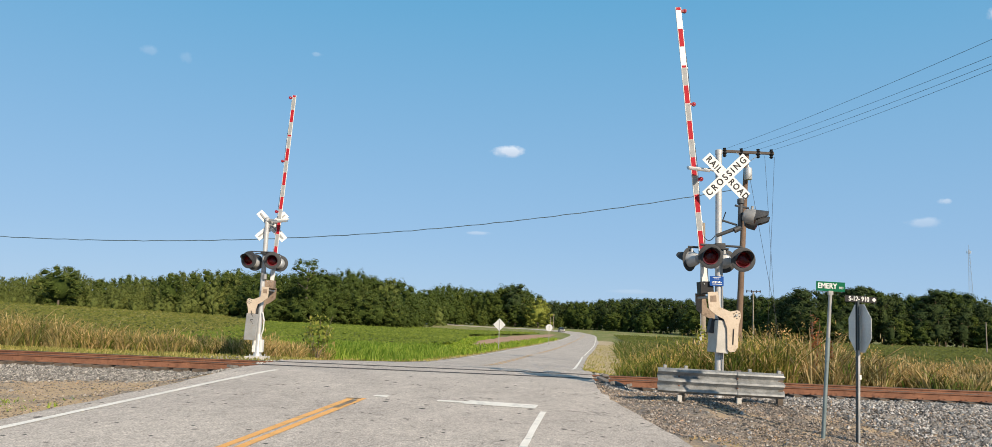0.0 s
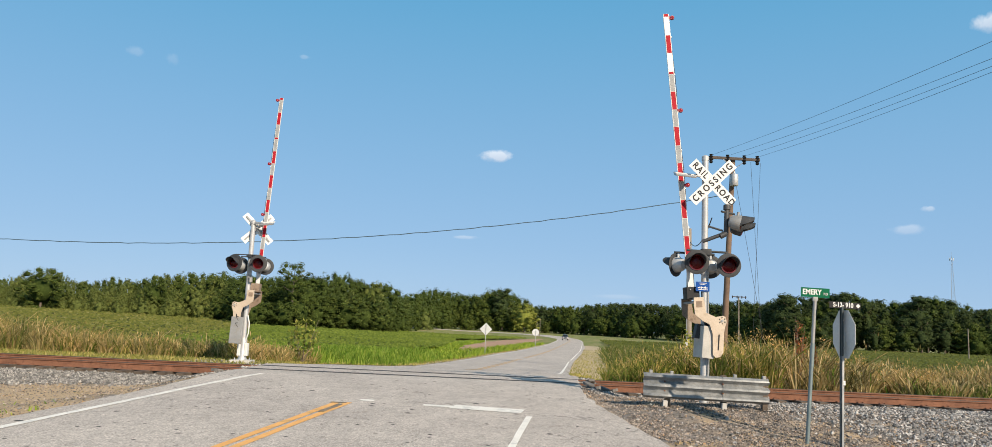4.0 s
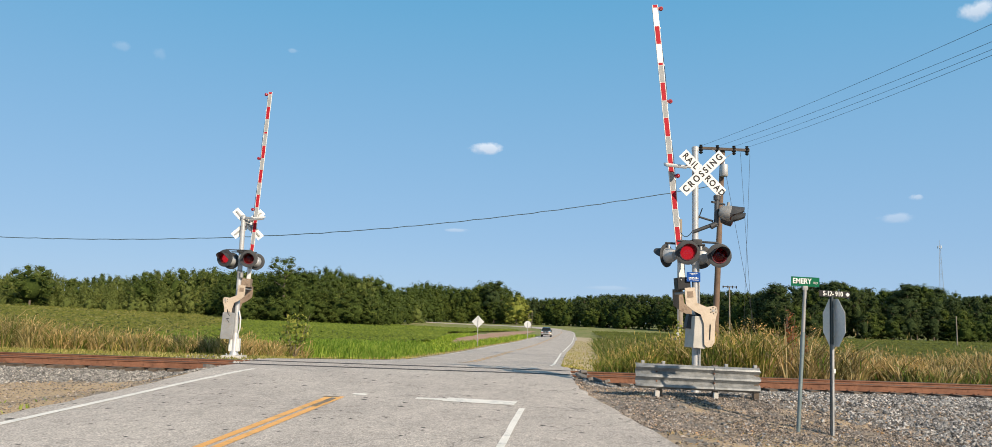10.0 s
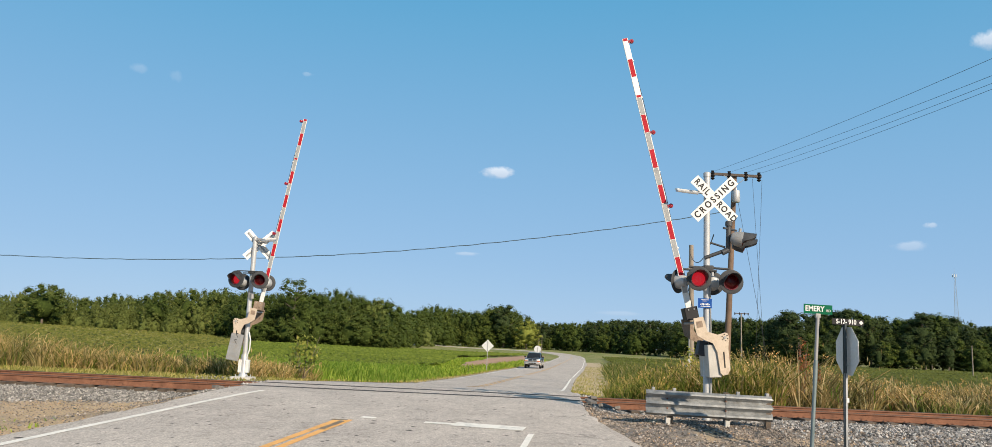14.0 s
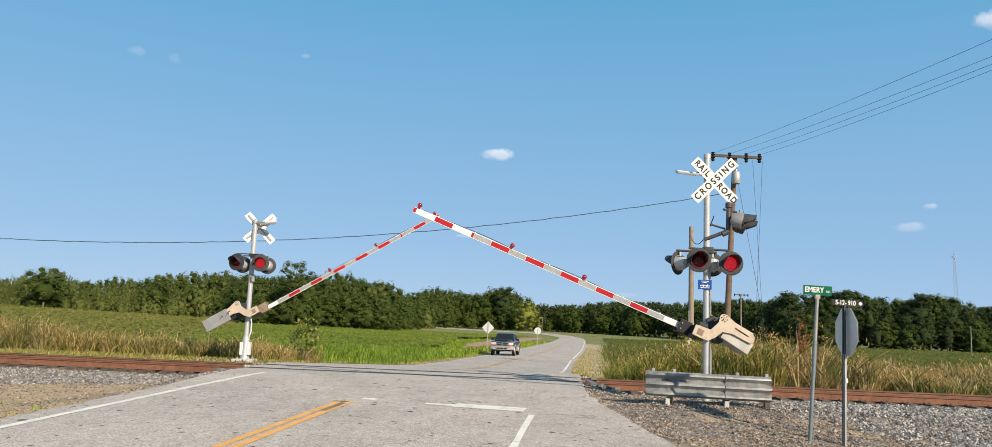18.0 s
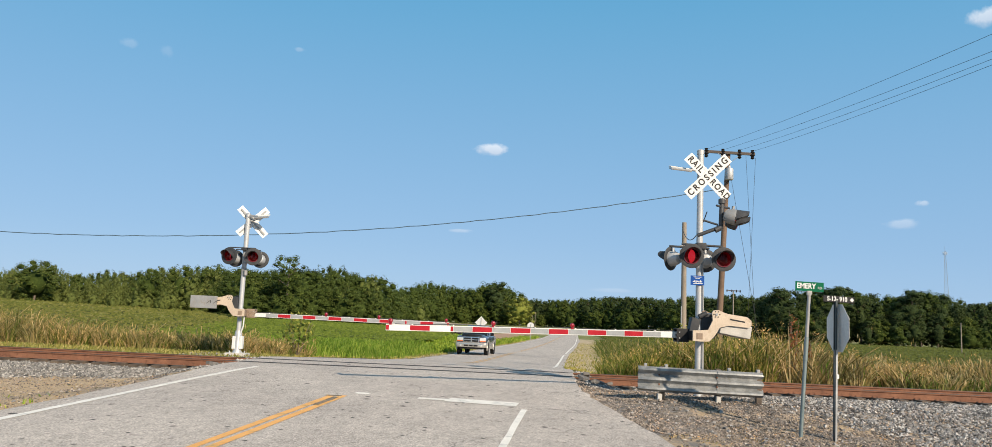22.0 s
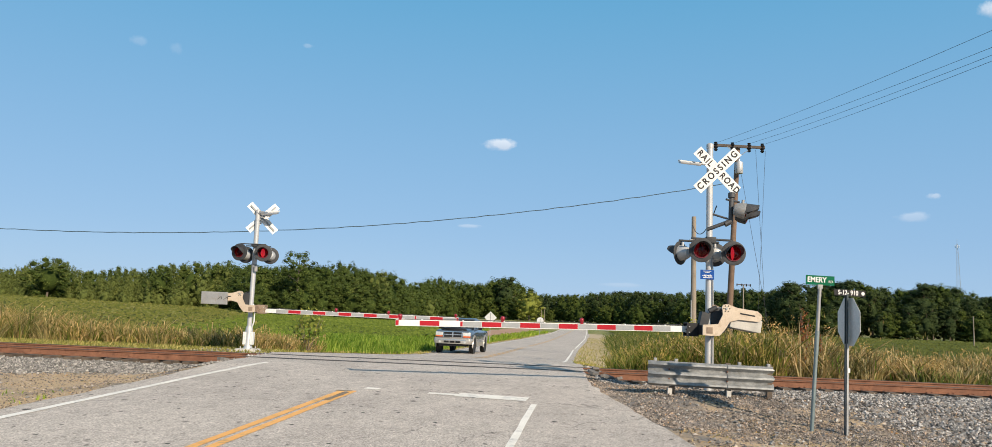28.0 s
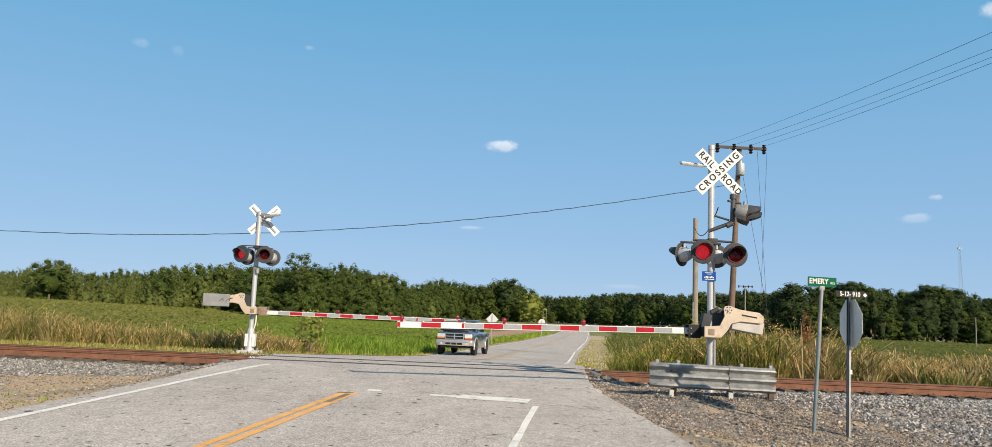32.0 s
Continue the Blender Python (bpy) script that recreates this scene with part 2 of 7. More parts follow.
def box(bm, c, s, m=None, bevel=0.0):
    t = Matrix.Translation(c) @ (m or Matrix()) @ Matrix.Diagonal((*s, 1))
    r = bmesh.ops.create_cube(bm, size=1.0, matrix=t)
    if bevel:
        es = list({e for v in r["verts"] for e in v.link_edges})
        bmesh.ops.bevel(bm, geom=es, offset=bevel, segments=2, profile=0.7, affect="EDGES")
    return r["verts"]


def rod(bm, p0, p1, r0, r1=None, seg=12, caps=True):
    p0, p1 = Vector(p0), Vector(p1)
    d = p1 - p0
    t = Matrix.Translation((p0 + p1) / 2) @ rot_to(d)
    return bmesh.ops.create_cone(bm, cap_ends=caps, segments=seg, radius1=r0, radius2=r0 if r1 is None else r1, depth=d.length, matrix=t)["verts"]


def turned(bm, profile, m=None, seg=20, ring=False, caps=True):
    """A body turned about z: profile is a row of (radius, height)."""
    rings = []
    m = m or Matrix()
    for r, z in profile:
        rings.append([bm.verts.new(m @ Vector((r * math.cos(a), r * math.sin(a), z))) for a in (2 * math.pi * k / seg for k in range(seg))])
    for a, b in zip(rings, rings[1:]):
        for k in range(seg):
            bm.faces.new((a[k], a[(k + 1) % seg], b[(k + 1) % seg], b[k]))
    if ring:
        for k in range(seg):
            bm.faces.new((rings[-1][k], rings[-1][(k + 1) % seg], rings[0][(k + 1) % seg], rings[0][k]))
    elif caps:
        for end, flip in ((rings[0], True), (rings[-1], False)):
            if (profile[0][0] if flip else profile[-1][0]) > 1e-5:
                bm.faces.new(reversed(end) if flip else end)


def plate(bm, outline, thick, m=None):
    """A flat outline in x, z pushed out along y by its thickness."""
    m = m or Matrix()
    a = [bm.verts.new(m @ Vector((x, -thick / 2, z))) for x, z in outline]
    b = [bm.verts.new(m @ Vector((x, thick / 2, z))) for x, z in outline]
    bm.faces.new(a)
    bm.faces.new(list(reversed(b)))
    k = len(a)
    for i in range(k):
        bm.faces.new((a[i], b[i], b[(i + 1) % k], a[(i + 1) % k]))


def mesh_of(name, bm, mats, smooth=False):
    bmesh.ops.recalc_face_normals(bm, faces=bm.faces)
    me = bpy.data.meshes.new(name)
    bm.to_mesh(me)
    bm.free()
    for m in mats if isinstance(mats, (list, tuple)) else [mats]:
        me.materials.append(m)
    if smooth:
        me.polygons.foreach_set("use_smooth", [True] * len(me.polygons))
        me.set_sharp_from_angle(angle=radians(38))
    return me


def part(name, bm, mats, parent=None, label="", smooth=False, m=None):
    ob = new(name, mesh_of(name, bm, mats, smooth))
    if parent:
        ob.parent = parent
    if m is not None:
        ob.matrix_local = m
    return tagged(ob, label)


def thing(name, label, category, m=None, group="", kind=""):
    ob = new(name)
    ob.empty_display_size = 0.1
    if m is not None:
        ob.matrix_world = m
    return tagged(ob, label, category, group, kind)


def sheet(name, verts, faces, mats, smooth=True):
    me = bpy.data.meshes.new(name)
    me.from_pydata(verts, [], faces)
    for m in mats if isinstance(mats, (list, tuple)) else [mats]:
        me.materials.append(m)
    if smooth:
        me.polygons.foreach_set("use_smooth", [True] * len(me.polygons))
    return new(name, me)


# ---- the lie of the land ----
def lerp(v, xs, ys):
    if v <= xs[0]:
        return ys[0]
    for i in range(1, len(xs)):
        if v < xs[i]:
            return ys[i - 1] + (ys[i] - ys[i - 1]) * (v - xs[i - 1]) / (xs[i] - xs[i - 1])
    return ys[-1]


def sstep(a, b, v):
    k = min(1, max(0, (v - a) / (b - a)))
    return k * k * (3 - 2 * k)


def road_z(y):
    return lerp(y, [8, 18.5, 23, 33, 45, 57, 92, 150, 240, 290, 330, 420], [0, 0.25, 0.25, -0.2, -0.45, -0.65, -1.0, -1.3, -1.6, -1.5, -1.0, -0.5])


def crown(y):
    return 0.03 * (1 - sstep(13, 18, y) + sstep(24, 29, y))


# road edges: left x, y and right x, y
STATIONS = [(-14, -60, 3.4, -60), (-9.0, -10, 3.4, -10), (-7.8, 0, 3.2, 0), (-6.85, 9, 2.75, 9), (-6.65, 12.7, 2.4, 12.7), (-6.42, 15.7, 2.13, 15.7),
            (-6.4, 17.7, 2.07, 17.7), (-6.4, 19.4, 2.2, 19.4), (-6.45, 23, 2.55, 23), (-6.6, 27, 2.75, 27), (-6.45, 29.5, 2.95, 29.5),
            (-5.6, 31.6, 3.12, 31.6)]
STATIONS += [(-4.2, 33.4, 3.3, 33.4), (-3.3, 35, 3.5, 35), (-2.25, 45, 4.6, 45), (-1.3, 55, 5.75, 55),
            (0.6, 72, 8.0, 72), (2.9, 89, 10.2, 89), (5.2, 106, 12.35, 106), (8.5, 131, 15.6, 131), (11.7, 160, 18.7, 160),
            (17.0, 209, 24.3, 209), (20.0, 240, 27.5, 240), (21.6, 265, 29.4, 268), (21.3, 290, 29.3, 299),
            (17.5, 311, 23.5, 326), (8, 328, 11, 345), (-10, 340, -9, 358), (-60, 350, -60, 368), (-400, 352, -400, 370)]


EDGES = [([s[2 * k + 1] for s in STATIONS[:25]], [s[2 * k] for s in STATIONS[:25]]) for k in (0, 1)]


def edge_x(y, side):
    return lerp(y, *EDGES[side])


def off_road_z(x, y):
    if x > -2:
        z = lerp(y, [6, 12.5, 14.3, 15.3, 17.2, 18.6, 23, 25, 30, 45, 57, 92, 150, 240, 290, 330, 420], [-0.1, -0.07, 0.08, 0.23, 0.2, 0.02, 0.0, 0.0, -0.35, -0.6, -0.75, -1.05, -1.35, -1.68, -1.6, -1.1, -0.7])
        z += 0.004 * max(0, x - 12) * sstep(60, 250, y)
    else:
        z = lerp(y, [6, 14, 18.6, 23, 25.2, 30, 45, 57, 92, 150, 240, 290, 330, 420], [-0.02, 0.0, 0.0, 0.0, 0.14, -0.25, -0.5, -0.7, -1.0, -1.35, -1.68, -1.6, -1.1, -0.7])
        z += 0.024 * max(0, -x - 12) * sstep(35, 230, y)
    return z + 0.05 * noise.noise(Vector((x * 0.35, y * 0.35, 0))) * sstep(25, 34, y) + 0.02 * noise.noise(Vector((x * 1.3, y * 1.3, 3)))


def ground_z(x, y):
    if y > 296:
        return off_road_z(x, y)
    a, b = edge_x(y, 0), edge_x(y, 1)
    d = max(a - x, x - b, 0)
    k = sstep(0.05, 1.3, d)
    return (road_z(y) - 0.045) * (1 - k) + off_road_z(x, y) * k


def grid_lines(spans):
    out = []
    for a, b, s in spans:
        out += list(np.arange(a, b, s))
    return out + [spans[-1][1]]


gx = grid_lines([(-2600, -400, 200), (-400, -60, 20), (-60, -16, 2), (-16, 20, 0.5), (20, 60, 2), (60, 400, 20), (400, 2600, 200)])
gy = grid_lines([(-300, -20, 20), (-20, 6, 2), (6, 38, 0.5), (38, 100, 2), (100, 440, 10), (440, 4400, 220)])
gv = [(x, y, ground_z(x, y)) for y in gy for x in gx]
nx = len(gx)
gf = [(j * nx + i, j * nx + i + 1, (j + 1) * nx + i + 1, (j + 1) * nx + i) for j in range(len(gy) - 1) for i in range(nx - 1)]
ground = tagged(sheet("ground", gv, gf, M_GROUND), "bare soil, gravel and dry grass ground", "ground", kind="structure")


def road_sheet():
    """The asphalt, in cross rows fine enough to follow its hump, with a thin broken edge."""
    rows = []
    for (lx, ly, rx, ry), (lx2, ly2, rx2, ry2) in zip(STATIONS, STATIONS[1:]):
        k = max(1, int(max(abs(ly2 - ly), abs(lx2 - lx)) / (0.5 if -2 < ly < 45 else 8)))
        rows += [(lx + (lx2 - lx) * i / k, ly + (ly2 - ly) * i / k, rx + (rx2 - rx) * i / k, ry + (ry2 - ry) * i / k) for i in range(k)]
    v, f, n = [], [], 13
    for lx, ly, rx, ry in rows:
        wob = 0.09 if ly < 60 else 0.0
        a = wob * noise.noise(Vector((ly * 1.7, 0, 0)))
        c = wob * noise.noise(Vector((ly * 1.7, 9, 0))) + (wob * noise.noise(Vector((ly * 4.1, 5, 0))))
        for i in range(n):
            u = i / (n - 1)
            x, y = lx + a + (rx + c - lx - a) * u, ly + (ry - ly) * u
            z = road_z(y) - crown(y) * (2 * u - 1) ** 2
            v.append((x, y, z if y < 285 else max(z, off_road_z(x, y) + 0.08)))
        lo, hi = v[-n], v[-1]
        v += [(lo[0] - 0.04, lo[1], lo[2] - 0.09), (hi[0] + 0.04, hi[1], hi[2] - 0.09)]
    w = n + 2
    for j in range(len(rows) - 1):
        a, b = j * w, (j + 1) * w
        f += [(a + i, a + i + 1, b + i + 1, b + i) for i in range(n - 1)]
        f += [(a + n, a, b, b + n), (a + n - 1, a + n + 1, b + n + 1, b + n - 1)]
    return v, f


def soil_patch():
    """Bare brown soil between the road and the crop on the inside of the bend."""
    v, f = [], []
    ys = grid_lines([(66, 236, 5)])
    for j, y in enumerate(ys):
        a = edge_x(y, 0)
        w0 = lerp(y, [66, 90, 140, 236], [3.0, 3.2, 4.0, 4.0]) + 0.8 * noise.noise(Vector((y * 0.1, 0, 0)))
        w1 = lerp(y, [66, 80, 100, 150, 200, 236], [3.4, 5.0, 8, 11.5, 10, 6]) + 1.2 * noise.noise(Vector((y * 0.1, 7, 0)))
        for i in range(7):
            x = a - w0 - (w1 - w0) * i / 6
            v.append((x, y, ground_z(x, y) + 0.06))
        if j:
            f += [((j - 1) * 7 + i, j * 7 + i, j * 7 + i + 1, (j - 1) * 7 + i + 1) for i in range(6)]
    return tagged(sheet("soil", v, f, M_SOIL), "bare reddish-brown soil beside the field", "soil", kind="structure")


def verge(name, side, w, y0, y1):
    """A strip of mown straw along the road's edge."""
    v, f = [], []
    ys = grid_lines([(y0, y1, 1.5)])
    for j, y in enumerate(ys):
        s = 1 if side else -1
        a = edge_x(y, side) + 0.02 * s
        ww = w * (1 + 0.35 * noise.noise(Vector((y * 0.3, side * 9, 0)))) * min(1, 0.35 + (y - y0) / 6)
        for i in range(5):
            x = a + s * ww * i / 4
            v.append((x, y, ground_z(x, y) + 0.02 * (1 - i / 4) + 0.006))
        if j:
            f += [((j - 1) * 5 + i, j * 5 + i, j * 5 + i + 1, (j - 1) * 5 + i + 1) for i in range(4)]
    tagged(sheet(name, v, f, M_STRAW), "pale mown straw verge beside the road", "verge", kind="structure")


M_STRAW = surface("pale_straw", (0.4, 0.3, 0.18), (0.58, 0.45, 0.3), 0.8, 14, 0.95, relief=0.6, depth=0.02, dirt=(0.3, 0.27, 0.1))
verge("verge_east", 1, 2.6, 26, 150)
verge("verge_west", 0, 0.8, 27, 150)
M_SOIL = surface("reddish_brown_soil", (0.33, 0.185, 0.115), (0.48, 0.3, 0.2), 0.3, 3, 0.95, relief=0.6, depth=0.05, dirt=(0.42, 0.3, 0.19))
soil_patch()
rv, rf = road_sheet()
road = tagged(sheet("road", rv, rf, M_ASPHALT, False), "worn light grey two-lane asphalt road with tar spots", "road", kind="structure")


def line_on_road(name, pts, width, mat, label, lift=0.006, rag=0.0, step=0.6):
    """A painted strip along points (x, y) on the road."""
    path = []
    for (x, y), (x2, y2) in zip(pts, pts[1:]):
        k = max(1, int(math.hypot(x2 - x, y2 - y) / (step if y < 60 else 6)))
        path += [(x + (x2 - x) * i / k, y + (y2 - y) * i / k) for i in range(k)]
    path.append(pts[-1])
    v, f = [], []
    for i, (x, y) in enumerate(path):
        a, b = path[max(0, i - 1)], path[min(len(path) - 1, i + 1)]
        d = Vector((b[0] - a[0], b[1] - a[1])).normalized()
        for s in (-1, 1):
            w = width / 2 * (1 + rag * noise.noise(Vector((y * 3.1, s * 7, x))))
            px, py = x - d.y * w * s, y + d.x * w * s
            lx, rx = edge_x(py, 0), edge_x(py, 1)
            u = (px - lx) / (rx - lx)
            v.append((px, py, road_z(py) + lift - crown(py) * (2 * u - 1) ** 2))
    for i in range(len(path) - 1):
        f.append((2 * i, 2 * i + 2, 2 * i + 3, 2 * i + 1))
    return tagged(sheet(name, v, f, mat), label, "road marking", kind="structure")


# ---- road markings ----
line_on_road("edge_line_west", [(-8.6, -30), (-7.3, 0), (-6.31, 10.3), (-6.06, 13.3), (-5.85, 15.5), (-5.43, 18.9)], 0.145, M_WHITE_LINE, "worn white edge line", rag=0.25)
line_on_road("edge_line_east", [(-4.4, -30), (-0.95, 0), (0.24, 9.8), (0.69, 13.45)], 0.1, M_WHITE_LINE, "worn white edge line", rag=0.2)
for dx, tag_ in ((-0.1, "a"), (0.1, "b")):
    line_on_road("centre_line_near_" + tag_, [(-7.6 + dx, -30), (-4.2 + dx, 0), (-3.16 + dx, 9.2), (-2.6 + dx, 14.1 + dx * 0.6)], 0.128, M_YELLOW_LINE, "faded yellow centre line", rag=0.25)
    line_on_road("centre_line_far_" + tag_, [(-0.85 + dx, 29.5), (-0.24 + dx, 35), (1.7 + dx, 53.5), (4.6 + dx, 75), (8.9 + dx, 110), (20.7 + dx, 209), (23.8 + dx, 240), (25.5 + dx, 265), (25.4 + dx, 294)], 0.11, M_YELLOW_FAR, "worn-out orange-brown centre line", rag=0.3)
line_on_road("edge_line_far_east", [(2.55, 29.6), (2.75, 31.5), (3.12, 34.5), (4.3, 45), (5.3, 54), (12.0, 106), (18.4, 160), (24.0, 209), (27.2, 240), (29.1, 267)], 0.11, M_WHITE_LINE, "worn white edge line", rag=0.2)
line_on_road("edge_line_far_west", [(-1.95, 46), (-1.0, 55), (3.2, 89), (8.8, 131), (17.3, 209), (20.3, 240)], 0.1, M_WHITE_LINE, "worn white edge line", rag=0.4)
line_on_road("stop_line", [(-1.18, 14.28), (-0.65, 14.22)], 0.22, M_WHITE_LINE, "worn white stop line", rag=0.5, step=0.1)
line_on_road("stop_line_wide", [(-0.65, 14.26), (0.0, 14.12), (0.6, 14.02)], 0.5, M_WHITE_LINE, "worn white stop line", rag=0.12, step=0.1)
line_on_road("stop_line_scrap", [(-2.37, 14.62), (-2.1, 14.56)], 0.2, M_WHITE_LINE, "worn scrap of a white stop line", rag=0.5, step=0.08)


M_TAR = surface("dark_tar_marks", (0.14, 0.115, 0.085), (0.26, 0.21, 0.15), 3, 30, 0.8, dirt=(0.5, 0.36, 0.16))
line_on_road("tar_smear", [(-2.7, 12.85), (-2.62, 13.5), (-2.57, 13.9)], 0.1, M_TAR, "dark worn smear on the centre line", 0.01, 0.6, 0.1)
line_on_road("tar_smear_end", [(-2.8, 14.1), (-2.52, 14.09)], 0.09, M_TAR, "dark worn smear at the centre line's end", 0.01, 0.5, 0.08)


# ---- railway ----
TRACK = -0.035  # the track runs along x, a little turned


def rail_y(x, k):
    return 20.35 + 1.5 * k + TRACK * x


RAIL = [(-0.068, 0), (0.068, 0), (0.068, 0.012), (0.012, 0.03), (0.01, 0.125), (0.034, 0.14), (0.036, 0.168), (0.03, 0.178), (-0.03, 0.178), (-0.036, 0.168), (-0.034, 0.14), (-0.01, 0.125), (-0.012, 0.03), (-0.068, 0.012)]


def railway():
    track = thing("railway_track", "rusty single-track railway crossing the road", "railway", pose(0, 21.1, 0.08, 0, 0, math.degrees(math.atan(TRACK))), kind="structure")
    for k in (-0.75, 0.75):
        bm = bmesh.new()
        xs = grid_lines([(-160, -40, 20), (-40, 40, 2), (40, 160, 20)])
        rings = [[bm.verts.new((x, k + py, pz)) for py, pz in RAIL] for x in xs]
        c = len(RAIL)
        for a, b in zip(rings, rings[1:]):
            for i in range(c):
                fc = bm.faces.new((a[i], a[(i + 1) % c], b[(i + 1) % c], b[i]))
                fc.material_index = 1 if i in (6, 7, 8) else 0
        part("rail", bm, [M_RUST, M_RAILTOP], track)
    rng = random.Random(5)
    tie = bmesh.new()
    box(tie, (0, 0, -0.07), (0.22, 2.6, 0.16), bevel=0.012)
    tie_me = mesh_of("tie", tie, M_TIE)
    pl = bmesh.new()
    box(pl, (0, 0, 0.008), (0.19, 0.36, 0.02), bevel=0.004)
    for sx in (-0.06, 0.06):
        for sy in (-0.1, 0.1):
            box(pl, (sx, sy, 0.026), (0.03, 0.05, 0.03))
    plate_me = mesh_of("tie_plate", pl, M_RUST)
    for i in range(-48, 48):
        x = i * 0.52 + rng.uniform(-0.03, 0.03)
        if -6.6 < x < 2.3:
            continue
        t = new("tie", tie_me)
        t.parent, t.matrix_local = track, pose(x, rng.uniform(-0.04, 0.04), 0, 0, 0, rng.uniform(-1, 1))
        for k in (-0.75, 0.75):
            p = new("tie_plate", plate_me)
            p.parent, p.matrix_local = track, pose(x, k, -0.006)
    return track


railway()
for k in (0, 1):
    for side, off, w in (("gap", 0.085, 0.085), ("filler", -0.1, 0.12)):
        s = 1 if k == 0 else -1
        v, f = [], []
        for i in range(40):
            x = -6.35 + 8.55 * i / 39
            y = rail_y(x, k) + off * s
            j = 0.03 * noise.noise(Vector((x * 2.3, k * 5 + off, 0)))
            v += [(x, y - w / 2 + j, 0.2555), (x, y + w / 2 + j, 0.2555)]
            if i:
                f.append((2 * i - 2, 2 * i, 2 * i + 1, 2 * i - 1))
        tagged(sheet("flangeway_" + side + str(k), v, f, M_FLANGE), "dark worn gap beside the crossing rail", "flangeway", kind="structure")


# ---- crossing signals ----
def lens_mats():
    m, n, l, b = nodes_of("red_lens_glass")
    b.inputs["Base Color"].default_value = (0.06, 0.003, 0.004, 1)
    b.inputs["Roughness"].default_value = 0.12
    tr = n.new("ShaderNodeBsdfTransparent")
    tr.inputs[0].default_value = (0.95, 0.5, 0.5, 1)
    ms = n.new("ShaderNodeMixShader")
    ms.inputs[0].default_value = 0.6
    l.new(b.outputs[0], ms.inputs[1])
    l.new(tr.outputs[0], ms.inputs[2])
    l.new(ms.outputs[0], n["Material Output"].inputs[0])
    g, n2, l2, b2 = nodes_of("glowing_lamp_face")
    b2.inputs["Base Color"].default_value = (0.3, 0.01, 0.02, 1)
    b2.inputs["Emission Color"].default_value = (0.88, 0.05, 0.085, 1)
    b2.inputs["Emission Strength"].default_value = 0.72
    return m, g


M_LENS, M_GLOW = lens_mats()
M_UNLIT = surface("dark_red_reflector", (0.1, 0.009, 0.014), (0.17, 0.014, 0.022), 4, 30, 0.3, relief=0)
M_HOOD = surface("grey_black_hood_paint", (0.026, 0.028, 0.031), (0.055, 0.058, 0.063), 4, 40, 0.6, relief=0.05, spec=0.35)
M_GREYHOOD = surface("weathered_grey_hood_paint", (0.03, 0.031, 0.034), (0.075, 0.078, 0.083), 4, 40, 0.5, relief=0.05)
M_BALL = surface("red_gate_lamp_plastic", (0.22, 0.006, 0.016), (0.32, 0.012, 0.026), 6, 40, 0.25, relief=0)
FACE = pose(0, 0, 0, 90)  # turns a body made along z so that its +z end looks along -y
DRUMS = {0: [], 1: []}


def flasher(parent, m, phase, radius=0.255, back=None, reach_most=0.24, hood=None):
    """A round crossing lamp looking along its -y, with backboard, hood, lens, silver back and turning lamp drum."""
    bm = bmesh.new()
    turned(bm, [(0.05, -0.22), (0.11, -0.2), (0.15, -0.12), (0.168, 0.0), (0.168, 0.03), (0.15, 0.03), (0.14, -0.08), (0.02, -0.15)], FACE, 24)
    rod(bm, (0, 0.05, 0.14), (0, 0.05, 0.23), 0.03)
    for k, f in enumerate(bm.faces):
        if 96 <= k < 168 or k == 169:
            f.material_index = 1
    lamp = part("flasher_lamp", bm, [back or M_SILVER, M_UNLIT], parent, "round crossing lamp with its casing", True, m)
    bm = bmesh.new()
    turned(bm, [(radius - 0.012, -0.004), (radius, 0.004), (radius, 0.012), (radius - 0.014, 0.016), (0.158, 0.012), (0.158, -0.004)], FACE, 32, ring=True)
    part("backboard", bm, M_HOOD, lamp, "dark round backboard", True)
    bm = bmesh.new()
    rings, seg = [], 18
    for k in range(seg + 1):
        a = radians(-28 + 236 * k / seg)
        reach = 0.05 + reach_most * min(1, max(0, 1.5 * math.sin(a) + 0.25)) ** 0.6
        c, s = math.cos(a), math.sin(a)
        rings.append([bm.verts.new((r * c, -y, r * s)) for r, y in ((0.166, 0.005), (0.172, reach), (0.164, reach), (0.158, 0.005))])
    for a, b in zip(rings, rings[1:]):
        for i in range(4):
            bm.faces.new((a[i], a[(i + 1) % 4], b[(i + 1) % 4], b[i]))
    bm.faces.new(rings[0])
    bm.faces.new(list(reversed(rings[-1])))
    part("hood", bm, hood or M_HOOD, lamp, "dark lamp hood", True)
    bm = bmesh.new()
    turned(bm, [(0.152, 0.02), (0.15, 0.03), (0.12, 0.05), (0.07, 0.062), (0.0, 0.066)], FACE, 24, caps=False)
    lens = part("lens", bm, M_LENS, lamp, "red glass lens", True)
    bm = bmesh.new()
    turned(bm, [(0.0, -0.02), (0.08, -0.016), (0.139, 0.0), (0.08, 0.016), (0.0, 0.02)], FACE, 24)
    for f in bm.faces:
        f.material_index = 1 if f.calc_center_median().y < 0 else 0
    drum = part("lamp_disc", bm, [M_UNLIT, M_GLOW], lamp, "turning lamp disc, one side glowing", m=pose(0, 0.07, 0))
    DRUMS[phase].append(drum)
    return lamp


